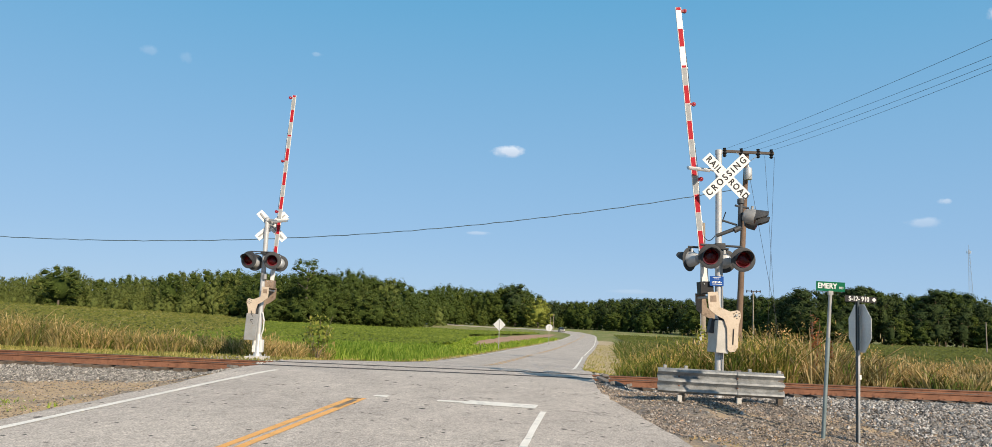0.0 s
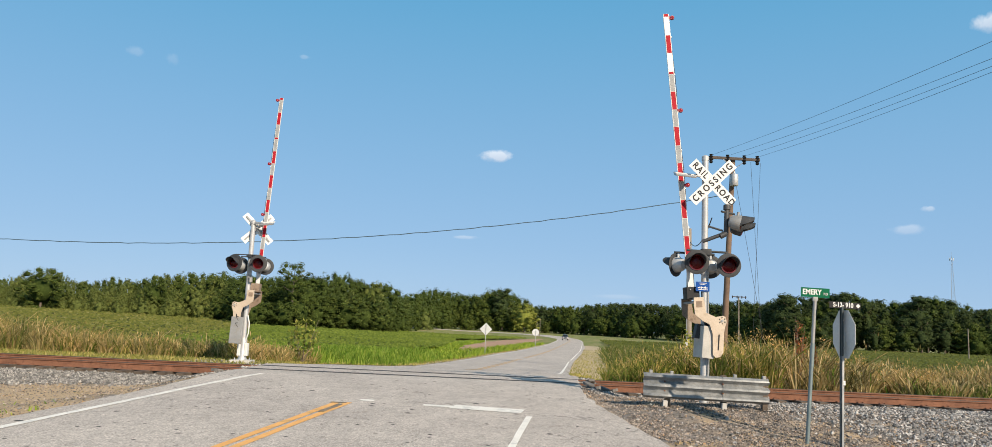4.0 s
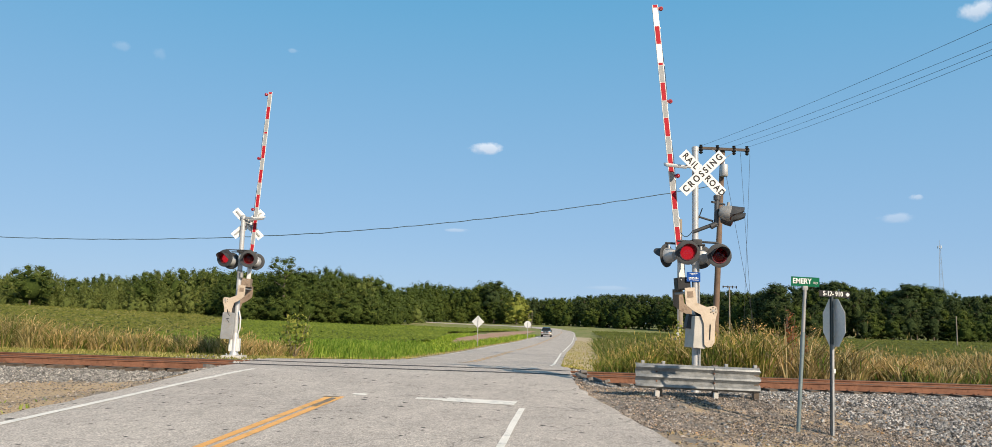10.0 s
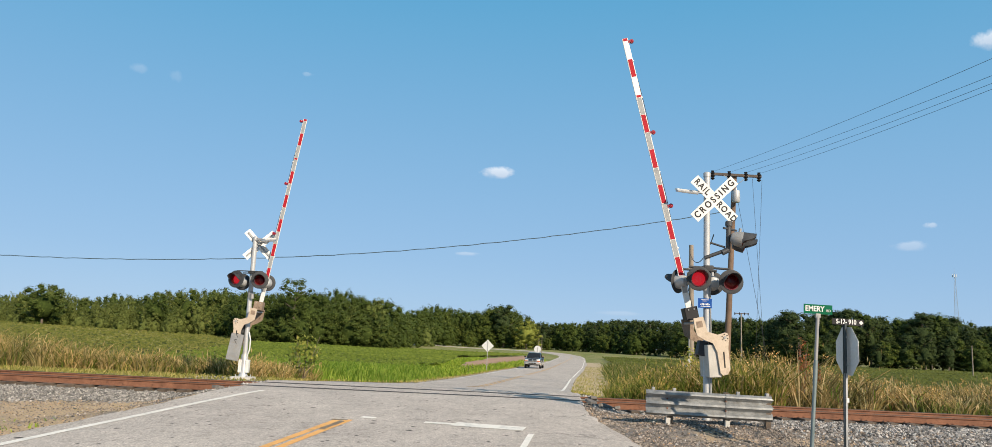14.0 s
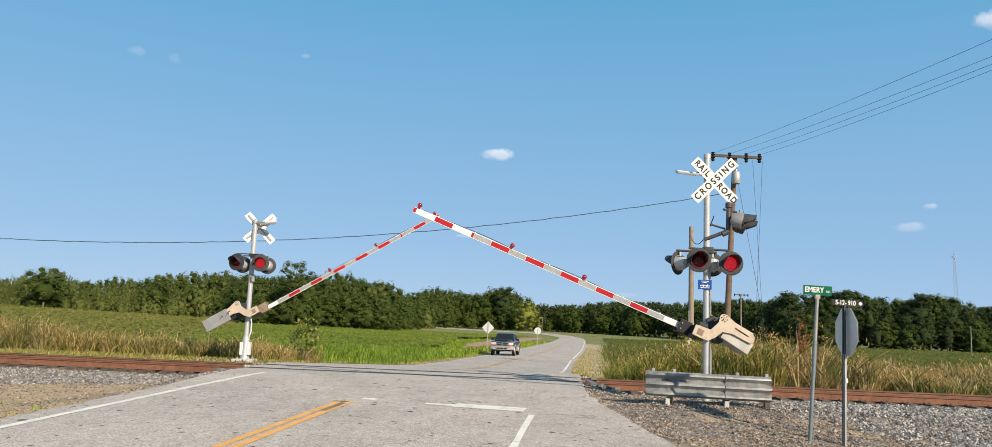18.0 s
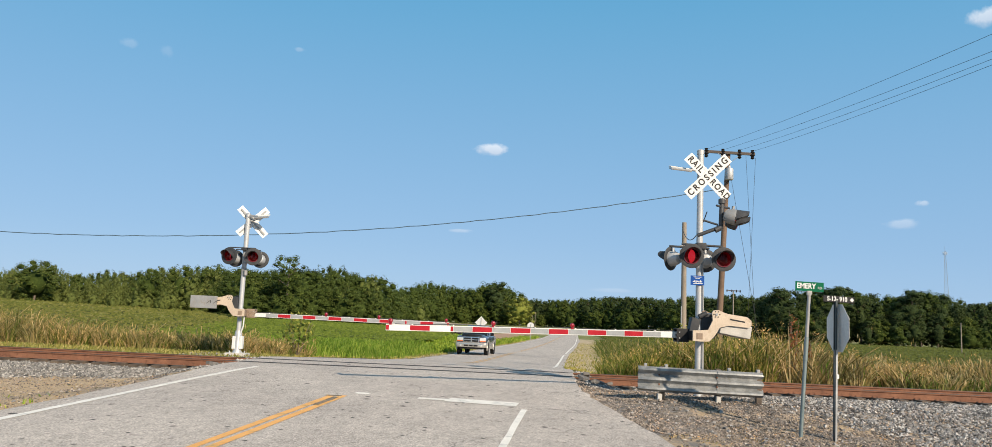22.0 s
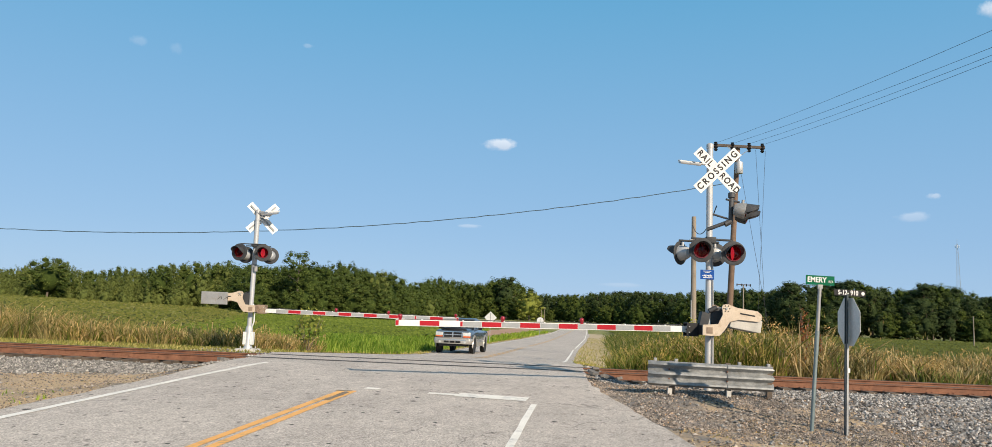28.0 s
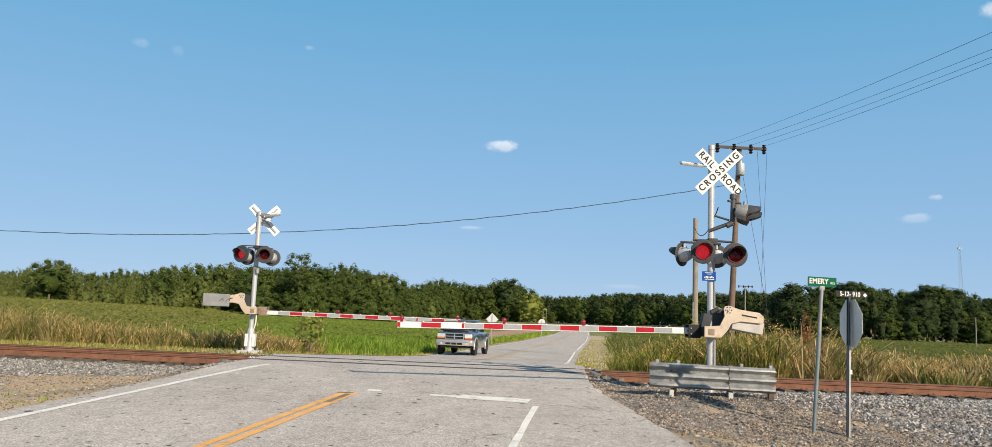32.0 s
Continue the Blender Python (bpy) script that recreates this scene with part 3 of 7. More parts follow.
def text_mesh(body, size, mat, name, parent, m, extrude=0.002, space=1.0, bold=0.0):
    cu = bpy.data.curves.new(name, "FONT")
    cu.body, cu.size, cu.extrude, cu.align_x, cu.align_y = body, size, extrude, "CENTER", "CENTER"
    cu.space_character = space
    cu.offset = bold
    tmp = bpy.data.objects.new(name, cu)
    scene.collection.objects.link(tmp)
    me = bpy.data.meshes.new_from_object(tmp.evaluated_get(bpy.context.evaluated_depsgraph_get()))
    bpy.data.objects.remove(tmp)
    me.materials.clear()
    me.materials.append(mat)
    ob = new(name, me)
    if parent:
        ob.parent = parent
    ob.matrix_local = m
    return ob


def crossbuck(parent, m, words=True, mat=None):
    blades = []
    for k, (a, tilt) in enumerate(((-45, 0.0), (45, -0.02))):
        bm = bmesh.new()
        w, h = 0.61, 0.115
        box(bm, (0, 0, 0), (2 * w, 0.006, 2 * h), bevel=0.0025)
        b = part("blade", bm, mat or M_WHITE, parent, "white crossbuck blade", m=m @ pose(0, tilt, 0, 0, -a, 0))
        blades.append(b)
        if words:
            for word, x, sz in ((("RAIL", -0.365, 0.19), ("ROAD", 0.375, 0.185)) if k == 0 else (("CROSSING", 0.0, 0.195),)):
                t = text_mesh(word, sz, M_BLACK, "lettering", b, pose(x, -0.006, 0, 90) @ Matrix.Diagonal((0.88, 1, 1, 1)), space=1.25 if k == 0 else 1.5, bold=0.0045)
    return blades


ARM_OUTLINE = [(-0.50, -0.35), (-0.50, -0.56), (-0.32, -0.57), (-0.146, -0.56), (-0.02, -0.42), (0.066, -0.27), (0.265, -0.22), (0.685, -0.25), (0.745, -0.2),
               (0.74, -0.10), (0.65, -0.03), (0.24, 0.02), (0.11, 0.06), (0.05, 0.088), (0, 0.09), (-0.07, 0.075), (-0.097, 0.03), (-0.08, -0.127), (-0.177, -0.326)]
STRIPES = [("white", 0.38), ("grey", 0.38), ("red", 0.4), ("grey", 0.38), ("red", 0.4), ("grey", 0.4), ("red", 0.41), ("grey", 0.38), ("red", 0.42), ("grey", 0.38),
           ("red", 0.41), ("grey", 0.39), ("red", 0.06), ("white", 0.42), ("red", 0.41), ("white", 0.42), ("red", 0.07)]


def gate(parent, hub, s, turn, length, weight_box, lights):
    """The turning assembly: two beige side plates, the weight and the striped arm between them, and its lamps. s: 1 where the arm lies towards -x."""
    near, rear, mid = -0.2, 0.62, 0.24
    out = [(x * s, z) for x, z in ARM_OUTLINE]
    at = pose(*hub, 0, 0, turn)
    bm = bmesh.new()
    plate(bm, out, 0.03, pose(0, near, 0))
    arms = part("counterweight_arm", bm, M_BEIGE, parent, "weathered beige counterweight side plate", m=at)
    bm = bmesh.new()
    plate(bm, out, 0.03, pose(0, rear, 0))
    part("rear_plate", bm, M_BEIGE_DIRTY, arms, "dirty beige rear side plate")
    bm = bmesh.new()
    rod(bm, (0, near - 0.035, 0), (0, rear + 0.035, 0), 0.028, seg=12)
    part("shaft", bm, M_GALV_DULL, arms, "steel shaft through both plates", True)
    bm = bmesh.new()
    rod(bm, (-0.4 * s, near, -0.5), (-0.4 * s, rear, -0.5), 0.03, seg=10)
    part("tie_rod", bm, M_GALV_DULL, arms, "steel tie rod between the plates", True)
    for y in (near, rear):
        for a in range(0, 360, 60):
            bm = bmesh.new()
            c = Vector((0.062 * math.cos(radians(a)), 0, 0.062 * math.sin(radians(a))))
            rod(bm, c + Vector((0, y - 0.028, 0)), c + Vector((0, y + 0.028, 0)), 0.012, seg=6)
            part("bolt", bm, M_BLACK, arms, "dark hub bolt")
        bm = bmesh.new()
        plate(bm, [(0.28 * s, -0.075), (0.28 * s, -0.105), (0.6 * s, -0.15), (0.6 * s, -0.12)], 0.036, pose(0, y, 0))
        part("slot", bm, M_BLACK, arms, "dark slot in the plate")
    bm = bmesh.new()
    box(bm, (-0.36 * s, near - 0.018, -0.46), (0.13, 0.006, 0.13), bevel=0.002)
    for k in range(4):
        box(bm, (-0.36 * s, near - 0.022, -0.42 - 0.026 * k), (0.09, 0.004, 0.01))
    part("maker_plate", bm, M_BEIGE_DIRTY, arms, "small embossed maker plate")
    x0, x1, z0, z1, y0, y1 = weight_box
    bm = bmesh.new()
    box(bm, ((x0 + x1) / 2 * s, (y0 + y1) / 2, (z0 + z1) / 2), (abs(x1 - x0), y1 - y0, abs(z1 - z0)), pose(0, 0, 0, 0, 9 if s > 0 else 0, 0), bevel=0.02)
    part("counterweight", bm, M_GALV_DULL if s < 0 else M_CONC, arms, "flat grey counterweight")
    # the bracket that holds the arm: a steel box open towards the tip
    bx = -0.6 * s
    bm = bmesh.new()
    for y in (mid - 0.12, mid + 0.12):
        box(bm, (bx, y, -0.46), (0.26, 0.02, 0.27), bevel=0.004)
    for z in (-0.33, -0.46, -0.59):
        box(bm, (bx, mid, z), (0.26, 0.24, 0.022), bevel=0.004)
    box(bm, (-0.48 * s, (near + rear) / 2, -0.46), (0.03, rear - near, 0.2), bevel=0.004)
    part("arm_bracket", bm, M_BLACK if s > 0 else M_BEIGE_DIRTY, arms, "steel gate arm bracket")
    for z in (-0.4, -0.52):
        bm = bmesh.new()
        rod(bm, (-0.68 * s, mid - 0.15, z), (-0.68 * s, mid + 0.15, z), 0.014, seg=8)
        part("bolt", bm, M_GALV_DULL, arms, "steel bracket bolt")
    droop = pose(0, 0, 0, 0, (-1.0 if s > 0 else 0.3), 0)
    root = Matrix.Translation((-0.66 * s, mid, -0.455 if s > 0 else -0.5)) @ droop
    k = length / sum(w for _, w in STRIPES)
    bm = bmesh.new()
    box(bm, (-length / 2 * s, 0, 0), (length, 0.03, 0.128), bevel=0.006)
    part("gate_arm", bm, M_WHITE, arms, "red and white striped aluminium gate arm", m=root)
    for sx in (-1, 1):
        x = 0.0
        for i, (colour, w) in enumerate(STRIPES):
            w *= k
            if s < 0 and i and colour == "white":
                colour = "grey"
            if colour != "white":
                bm = bmesh.new()
                box(bm, (-(x + w / 2) * s, 0.0165 * sx, 0), (w - 0.008, 0.003, 0.1))
                part("stripe", bm, M_RED_TAPE if colour == "red" else M_GREY_TAPE, arms, colour + " reflective tape", m=root)
            x += w
    for d in lights:
        p = Vector((-d * length * s, 0, 0.0))
        bm = bmesh.new()
        box(bm, p + Vector((0, 0, 0.075)), (0.06, 0.04, 0.04))
        rod(bm, p + Vector((0, 0, 0.08)), p + Vector((0, 0, 0.11)), 0.02, seg=8)
        part("lamp_socket", bm, M_BALL, arms, "dark red lamp socket", m=root)
        bm = bmesh.new()
        for q in (-1, 1):
            turned(bm, [(0.0, -0.02), (0.042, -0.02), (0.05, 0.0), (0.046, 0.03), (0.03, 0.045), (0.0, 0.05)], Matrix.Translation(p + Vector((0, 0.012 * q, 0.135))) @ pose(0, 0, 0, 90 * q), 14)
        part("gate_lamp", bm, M_BALL, arms, "double-faced red gate arm lamp", True, m=root)
    bm = bmesh.new()
    rings = []
    for i in range(25):
        a = i / 24 * length * 0.97
        z = 0.078 + 0.012 * math.sin(3.1 * a)
        rings.append([bm.verts.new((-a * s, 0.02 + 0.008 * math.cos(1.2566 * q), z + 0.008 * math.sin(1.2566 * q))) for q in range(5)])
    for p, q in zip(rings, rings[1:]):
        for i in range(5):
            bm.faces.new((p[i], p[(i + 1) % 5], q[(i + 1) % 5], q[i]))
    part("cable", bm, M_WIRE, arms, "thin black lamp cable along the arm", m=root)
    for i in range(7):
        bm = bmesh.new()
        box(bm, (-(0.5 + 0.85 * i) * s, 0.005, 0.066), (0.03, 0.05, 0.03), bevel=0.004)
        part("cable_clip", bm, M_WHITE, arms, "small white cable clip", m=root)
    return arms


def mast_body(parent, h, r, base_h, base_w, mat):
    bm = bmesh.new()
    turned(bm, [(r, base_h * 0.8), (r, h - 0.1), (r * 1.12, h - 0.1), (r * 1.12, h - 0.01), (r * 0.6, h + 0.01), (0, h + 0.012)], seg=20)
    part("mast", bm, mat, parent, "silver-painted steel signal mast", True)
    bm = bmesh.new()
    box(bm, (0, 0, 0.02), (base_w * 1.2, base_w * 1.2, 0.05), bevel=0.01)
    turned(bm, [(base_w * 0.5, 0.04), (base_w * 0.36, 0.12), (r * 1.5, base_h * 0.9), (r * 1.25, base_h)], seg=16)
    for a in (45, 135, 225, 315):
        c = Vector((base_w * 0.75 * math.cos(radians(a)), base_w * 0.75 * math.sin(radians(a)), 0))
        rod(bm, c + Vector((0, 0, 0.04)), c + Vector((0, 0, 0.12)), 0.018, seg=6)
    part("mast_base", bm, mat, parent, "flanged cast base", True)


def sealed_head(parent, x, z, s):
    """A flat twin lamp head reaching from the mast top over the road."""
    bm = bmesh.new()
    rod(bm, (0, 0, z), (-0.3 * s, -0.05, z), 0.025, seg=8)
    rod(bm, (0, -0.05, z - 0.05), (-0.36 * s, -0.16, z - 0.02), 0.02, seg=8)
    box(bm, (-0.12 * s, -0.03, z + 0.01), (0.16, 0.07, 0.06), bevel=0.01)
    part("bracket", bm, M_GALV, parent, "galvanised bracket", True)
    for dy, dz, dx, mt in ((0.12, 0.05, -0.42, M_WHITE), (-0.2, -0.05, -0.48, M_GALV)):
        bm = bmesh.new()
        box(bm, (dx * s, dy, z + dz), (0.44, 0.22, 0.045), pose(0, 0, 0, 14, 5 * s, 0), bevel=0.012)
        part("lamp_head", bm, mt, parent, "flat white lamp head")


def signal_east():
    g = 0.17
    sig = thing("crossing_signal", "silver crossing signal mast with crossbuck and flashers behind guardrail", "crossing signal", pose(4.45, 16.5, g - 0.09), "crossing signals")
    mast_body(sig, 5.37, 0.068, 0.35, 0.2, M_SILVER)
    crossbuck(sig, pose(0.13, -0.1, 4.77, 0, 0, 0))
    bm = bmesh.new()
    box(bm, (0.05, -0.06, 4.74), (0.2, 0.08, 0.12), bevel=0.01)
    part("clamp", bm, M_GALV, sig, "galvanised crossbuck clamp")
    sealed_head(sig, 0, 4.93, 1)
    # lower pair of flashers on a pipe arm, and the pair that looks the other way
    bm = bmesh.new()
    rod(bm, (-0.42, -0.16, 3.29), (0.45, -0.16, 3.27), 0.024, seg=10)
    rod(bm, (-0.6, 0.2, 3.27), (0.25, 0.14, 3.25), 0.024, seg=10)
    box(bm, (0, -0.03, 3.27), (0.2, 0.32, 0.13), bevel=0.02)
    part("lamp_arm", bm, M_HOOD, sig, "dark pipe arm", True)
    flasher(sig, pose(-0.25, -0.32, 3.03, 0, 0, -6), 0)
    flasher(sig, pose(0.42, -0.32, 2.99, 0, 0, -2), 1)
    flasher(sig, pose(-0.56, 0.2, 3.0, 0, 0, -136), 0, reach_most=0.2)
    flasher(sig, pose(0.17, 0.2, 2.99, 0, 0, 172), 1)
    # upper pair on a bent arm, looking down the side road
    bm = bmesh.new()
    rod(bm, (-0.06, -0.05, 3.5), (0.33, -0.1, 3.66), 0.04, seg=12)
    rod(bm, (0.3, -0.1, 3.62), (0.44, -0.1, 3.7), 0.062, seg=12)
    rod(bm, (0.42, -0.1, 3.64), (0.44, -0.1, 4.27), 0.05, seg=12)
    rod(bm, (0.0, 0, 3.86), (0.36, -0.1, 3.74), 0.022, seg=8)
    turned(bm, [(0.075, 4.2), (0.075, 4.29), (0.05, 4.31), (0, 4.31)], pose(0.44, -0.1, 0), 12)
    rod(bm, (0.3, -0.2, 4.14), (0.66, 0.1, 4.14), 0.024, seg=8)
    part("bent_arm", bm, M_GREYHOOD, sig, "galvanised bent lamp arm", True)
    flasher(sig, pose(0.66, -0.24, 3.9, 9, 0, 74), 0, 0.16, M_GALV_DULL, 0.24, M_GREYHOOD)
    flasher(sig, pose(0.86, 0.3, 3.86, 9, 0, 74), 1, 0.16, M_GREYHOOD, 0.24, M_HOOD)
    # notice, mechanism and conduits
    bm = bmesh.new()
    box(bm, (-0.06, -0.09, 2.54), (0.29, 0.005, 0.2), bevel=0.002)
    notice = part("notice", bm, M_BLUE_SIGN, sig, "small blue emergency notice")
    bm = bmesh.new()
    for dz, w in ((0.072, 0.17), (0.045, 0.1)):
        box(bm, (-0.06, -0.094, 2.54 + dz), (w, 0.003, 0.009))
    for k in range(7):
        box(bm, (-0.15 + 0.03 * k, -0.094, 2.515 + 0.006 * (k % 2)), (0.022, 0.003, 0.02 + 0.012 * (k % 3)))
    box(bm, (-0.05, -0.094, 2.475), (0.2, 0.003, 0.012))
    part("notice_bars", bm, M_WHITE, notice, "white bars of small print")
    bm = bmesh.new()
    box(bm, (0.2, 0.06, 1.62), (0.34, 0.3, 0.46), bevel=0.03)
    rod(bm, (0.22, -0.14, 1.42), (0.22, 0.2, 1.42), 0.1, seg=14)
    box(bm, (-0.1, 0.02, 1.6), (0.18, 0.24, 0.3), pose(0, 0, 0, 0, 12, 0), bevel=0.01)
    rod(bm, (-0.02, -0.1, 1.78), (0.14, -0.1, 1.86), 0.05, seg=10)
    part("gate_mechanism", bm, M_HOOD, sig, "dark gate mechanism housing", True)
    bm = bmesh.new()
    rod(bm, (0.1, 0.05, 0), (0.1, 0.05, 1.3), 0.03, seg=10)
    rod(bm, (0.06, -0.07, 0.3), (0.07, -0.075, 1.3), 0.016, seg=8)
    rod(bm, (0.07, -0.075, 1.9), (0.05, -0.07, 3.2), 0.014, seg=8)
    part("conduit", bm, M_GALV_DULL, sig, "grey cable conduits", True)
    arm = gate(sig, (0.27, -0.12, 1.84), 1, 4.0, 6.14, (0.1, 0.76, -0.17, -0.43, -0.17, 0.4), (0.985, 0.64, 0.37))
    return arm


def signal_west():
    sig = thing("crossing_signal", "white-painted railroad crossing mast seen from behind across the track", "crossing signal", pose(-7.86, 25.0, 0.16), "crossing signals")
    mast_body(sig, 4.5, 0.075, 0.75, 0.34, M_SILVER)
    bm = bmesh.new()
    box(bm, (0, 0, -0.04), (0.66, 0.6, 0.2), bevel=0.05)
    part("foundation", bm, M_CONC, sig, "concrete foundation block")
    for x in (-0.1, 0.12):
        bm = bmesh.new()
        box(bm, (x, -0.02, 0.38), (0.1, 0.2, 0.4), bevel=0.02)
        part("junction_box", bm, M_WHITE, sig, "white junction box")
    crossbuck(sig, pose(0.12, 0.13, 4.25, 0, 0, 200), words=False)
    bm = bmesh.new()
    for a in (-45, 45):
        box(bm, (0.12, 0.118, 4.25), (1.1, 0.006, 0.05), pose(0, 0, 0, 0, a, 20))
    part("back_strip", bm, M_GREY_TAPE, sig, "grey reflective strip on the blade backs")
    sealed_head(sig, 0, 4.42, -1)
    bm = bmesh.new()
    rod(bm, (-0.44, -0.16, 3.37), (0.38, -0.16, 3.37), 0.018, seg=10)
    rod(bm, (-0.36, 0.16, 3.33), (0.45, 0.16, 3.33), 0.018, seg=10)
    box(bm, (0, 0, 3.34), (0.18, 0.34, 0.1), bevel=0.02)
    part("lamp_arm", bm, M_HOOD, sig, "dark pipe arm", True)
    flasher(sig, pose(-0.4, -0.3, 3.09, 0, 0, -14), 0, 0.275, M_GREYHOOD)
    flasher(sig, pose(0.35, -0.3, 3.09, 0, 0, 12), 1, 0.275, M_GREYHOOD)
    flasher(sig, pose(-0.36, 0.2, 3.04, 0, 0, 176), 0, 0.27)
    flasher(sig, pose(0.44, 0.2, 3.04, 0, 0, 186), 1, 0.27)
    bm = bmesh.new()
    rod(bm, (0.09, -0.1, 2.5), (0.09, -0.1, 2.66), 0.06, seg=14)
    part("bell", bm, M_GALV_DULL, sig, "small grey bell housing", True)
    bm = bmesh.new()
    turned(bm, [(0.082, 2.5), (0.082, 2.75)], seg=18)
    part("mast_collar", bm, M_GALV_DULL, sig, "grey steel collar", True)
    bm = bmesh.new()
    box(bm, (-0.22, 0.08, 1.6), (0.3, 0.3, 0.4), bevel=0.03)
    rod(bm, (-0.22, -0.12, 1.42), (-0.22, 0.2, 1.42), 0.1, seg=14)
    part("gate_mechanism", bm, M_HOOD, sig, "dark gate mechanism housing", True)
    bm = bmesh.new()
    pts = [(0.1, -0.1, 1.45), (0.17, -0.12, 1.2), (0.16, -0.1, 0.9), (0.06, -0.06, 0.6)]
    for a, b in zip(pts, pts[1:]):
        rod(bm, a, b, 0.022, seg=8)
    part("conduit", bm, M_WHITE, sig, "white flexible conduit", True)
    arm = gate(sig, (-0.27, -0.12, 1.77), -1, 0.0, 6.25, (0.37, 1.2, 0.03, -0.36, -0.275, -0.205), (0.985, 0.64, 0.37))
    # two dark hook marks on the weight
    bm = bmesh.new()
    for x in (-0.63, -0.43):
        box(bm, (x, -0.278, -0.16), (0.14, 0.004, 0.012), pose(0, 0, 0, 0, -38, 0))
        box(bm, (x + 0.07, -0.278, -0.15), (0.018, 0.004, 0.08), pose(0, 0, 0, 0, -8, 0))
    part("hook_mark", bm, M_BLACK, arm, "two black hooks on the weight")
    return arm


GATE_EAST, GATE_WEST = signal_east(), signal_west()


# ---- guardrail, road signs and poles by the crossing ----
def guardrail():
    g = thing("guardrail", "short galvanised steel guardrail on low posts before the signal mast", "guardrail", pose(4.18, 15.3, 0.12, 0, 0, -3.5))
    prof = [(-0.02, 0.43), (-0.03, 0.432), (-0.09, 0.392), (-0.095, 0.362), (-0.012, 0.3), (-0.008, 0.278), (-0.09, 0.217), (-0.095, 0.18), (-0.012, 0.118), (-0.008, 0.096), (-0.09, 0.034), (-0.095, 0.0), (-0.03, -0.04), (-0.02, -0.042)]
    for x0, x1, dy, bend in ((-1.2, -0.8, -0.012, 1), (-0.82, 0.32, 0.0, 0), (0.3, 1.2, -0.012, 2)):
        bm = bmesh.new()
        rows = []
        for i in range(9):
            u = i / 8
            x = x0 + (x1 - x0) * u
            back = 0.1 * (1 - u) ** 2 if bend == 1 else (0.05 * u ** 3 if bend == 2 else 0.012 * math.sin(u * 7))
            rag = 0.018 * math.sin(i * 2.1) if bend == 2 and i == 8 else 0
            rows.append([(bm.verts.new((x + rag * (k % 3), py + dy + back, pz + 0.28 - 0.012 * x)), bm.verts.new((x + rag * (k % 3), py + dy + back + 0.006, pz + 0.28 - 0.012 * x))) for k, (py, pz) in enumerate(prof)])
        for a, b in zip(rows, rows[1:]):
            for k in range(len(prof) - 1):
                bm.faces.new((a[k][0], b[k][0], b[k + 1][0], a[k + 1][0]))
                bm.faces.new((a[k][1], a[k + 1][1], b[k + 1][1], b[k][1]))
            bm.faces.new((a[0][0], a[0][1], b[0][1], b[0][0]))
            bm.faces.new((a[-1][0], b[-1][0], b[-1][1], a[-1][1]))
        rail = part("rail_panel", bm, M_GUARD, g, "corrugated galvanised rail panel", True)
    for x in (-0.73, 0.34, 1.12):
        bm = bmesh.new()
        box(bm, (x, 0.07, 0.36), (0.1, 0.12, 0.74), bevel=0.01)
        part("post", bm, M_TIE, g, "dark weathered post")
    for x in (-1.06, -0.66, 0.55, 1.1):
        bm = bmesh.new()
        box(bm, (x, 0.03, 0.73 - 0.012 * x), (0.06, 0.07, 0.07), bevel=0.012)
        part("post_cap", bm, M_GALV_DULL, g, "small grey post top above the beam")
    for x in (-0.79, 0.33):
        bm = bmesh.new()
        box(bm, (x, -0.03, 0.1), (0.085, 0.09, 0.22), pose(0, 0, 0, 0, 3, 0), bevel=0.01)
        part("foot", bm, M_CONC, g, "pale foot block")
    for x in (-0.8, 0.31):
        for z in (0.39, 0.57):
            bm = bmesh.new()
            turned(bm, [(0.018, 0), (0.018, 0.008), (0.008, 0.014), (0, 0.014)], Matrix.Translation((x, -0.018, z)) @ FACE, 8)
            part("bolt", bm, M_RUST, g, "rusty bolt")


def u_post(bm, p0, p1, w=0.05):
    d = (Vector(p1) - Vector(p0)).normalized()
    m = rot_to(d)
    mid, ln = (Vector(p0) + Vector(p1)) / 2, (Vector(p1) - Vector(p0)).length
    for x, y, sx, sy in ((0, 0, w, 0.006), (-w * 0.45, 0.015, 0.006, 0.03), (w * 0.45, 0.015, 0.006, 0.03), (-w * 0.62, 0.03, 0.02, 0.005), (w * 0.62, 0.03, 0.02, 0.005)):
        box(bm, mid + m @ Vector((x, y, 0)), (sx, sy, ln), m)


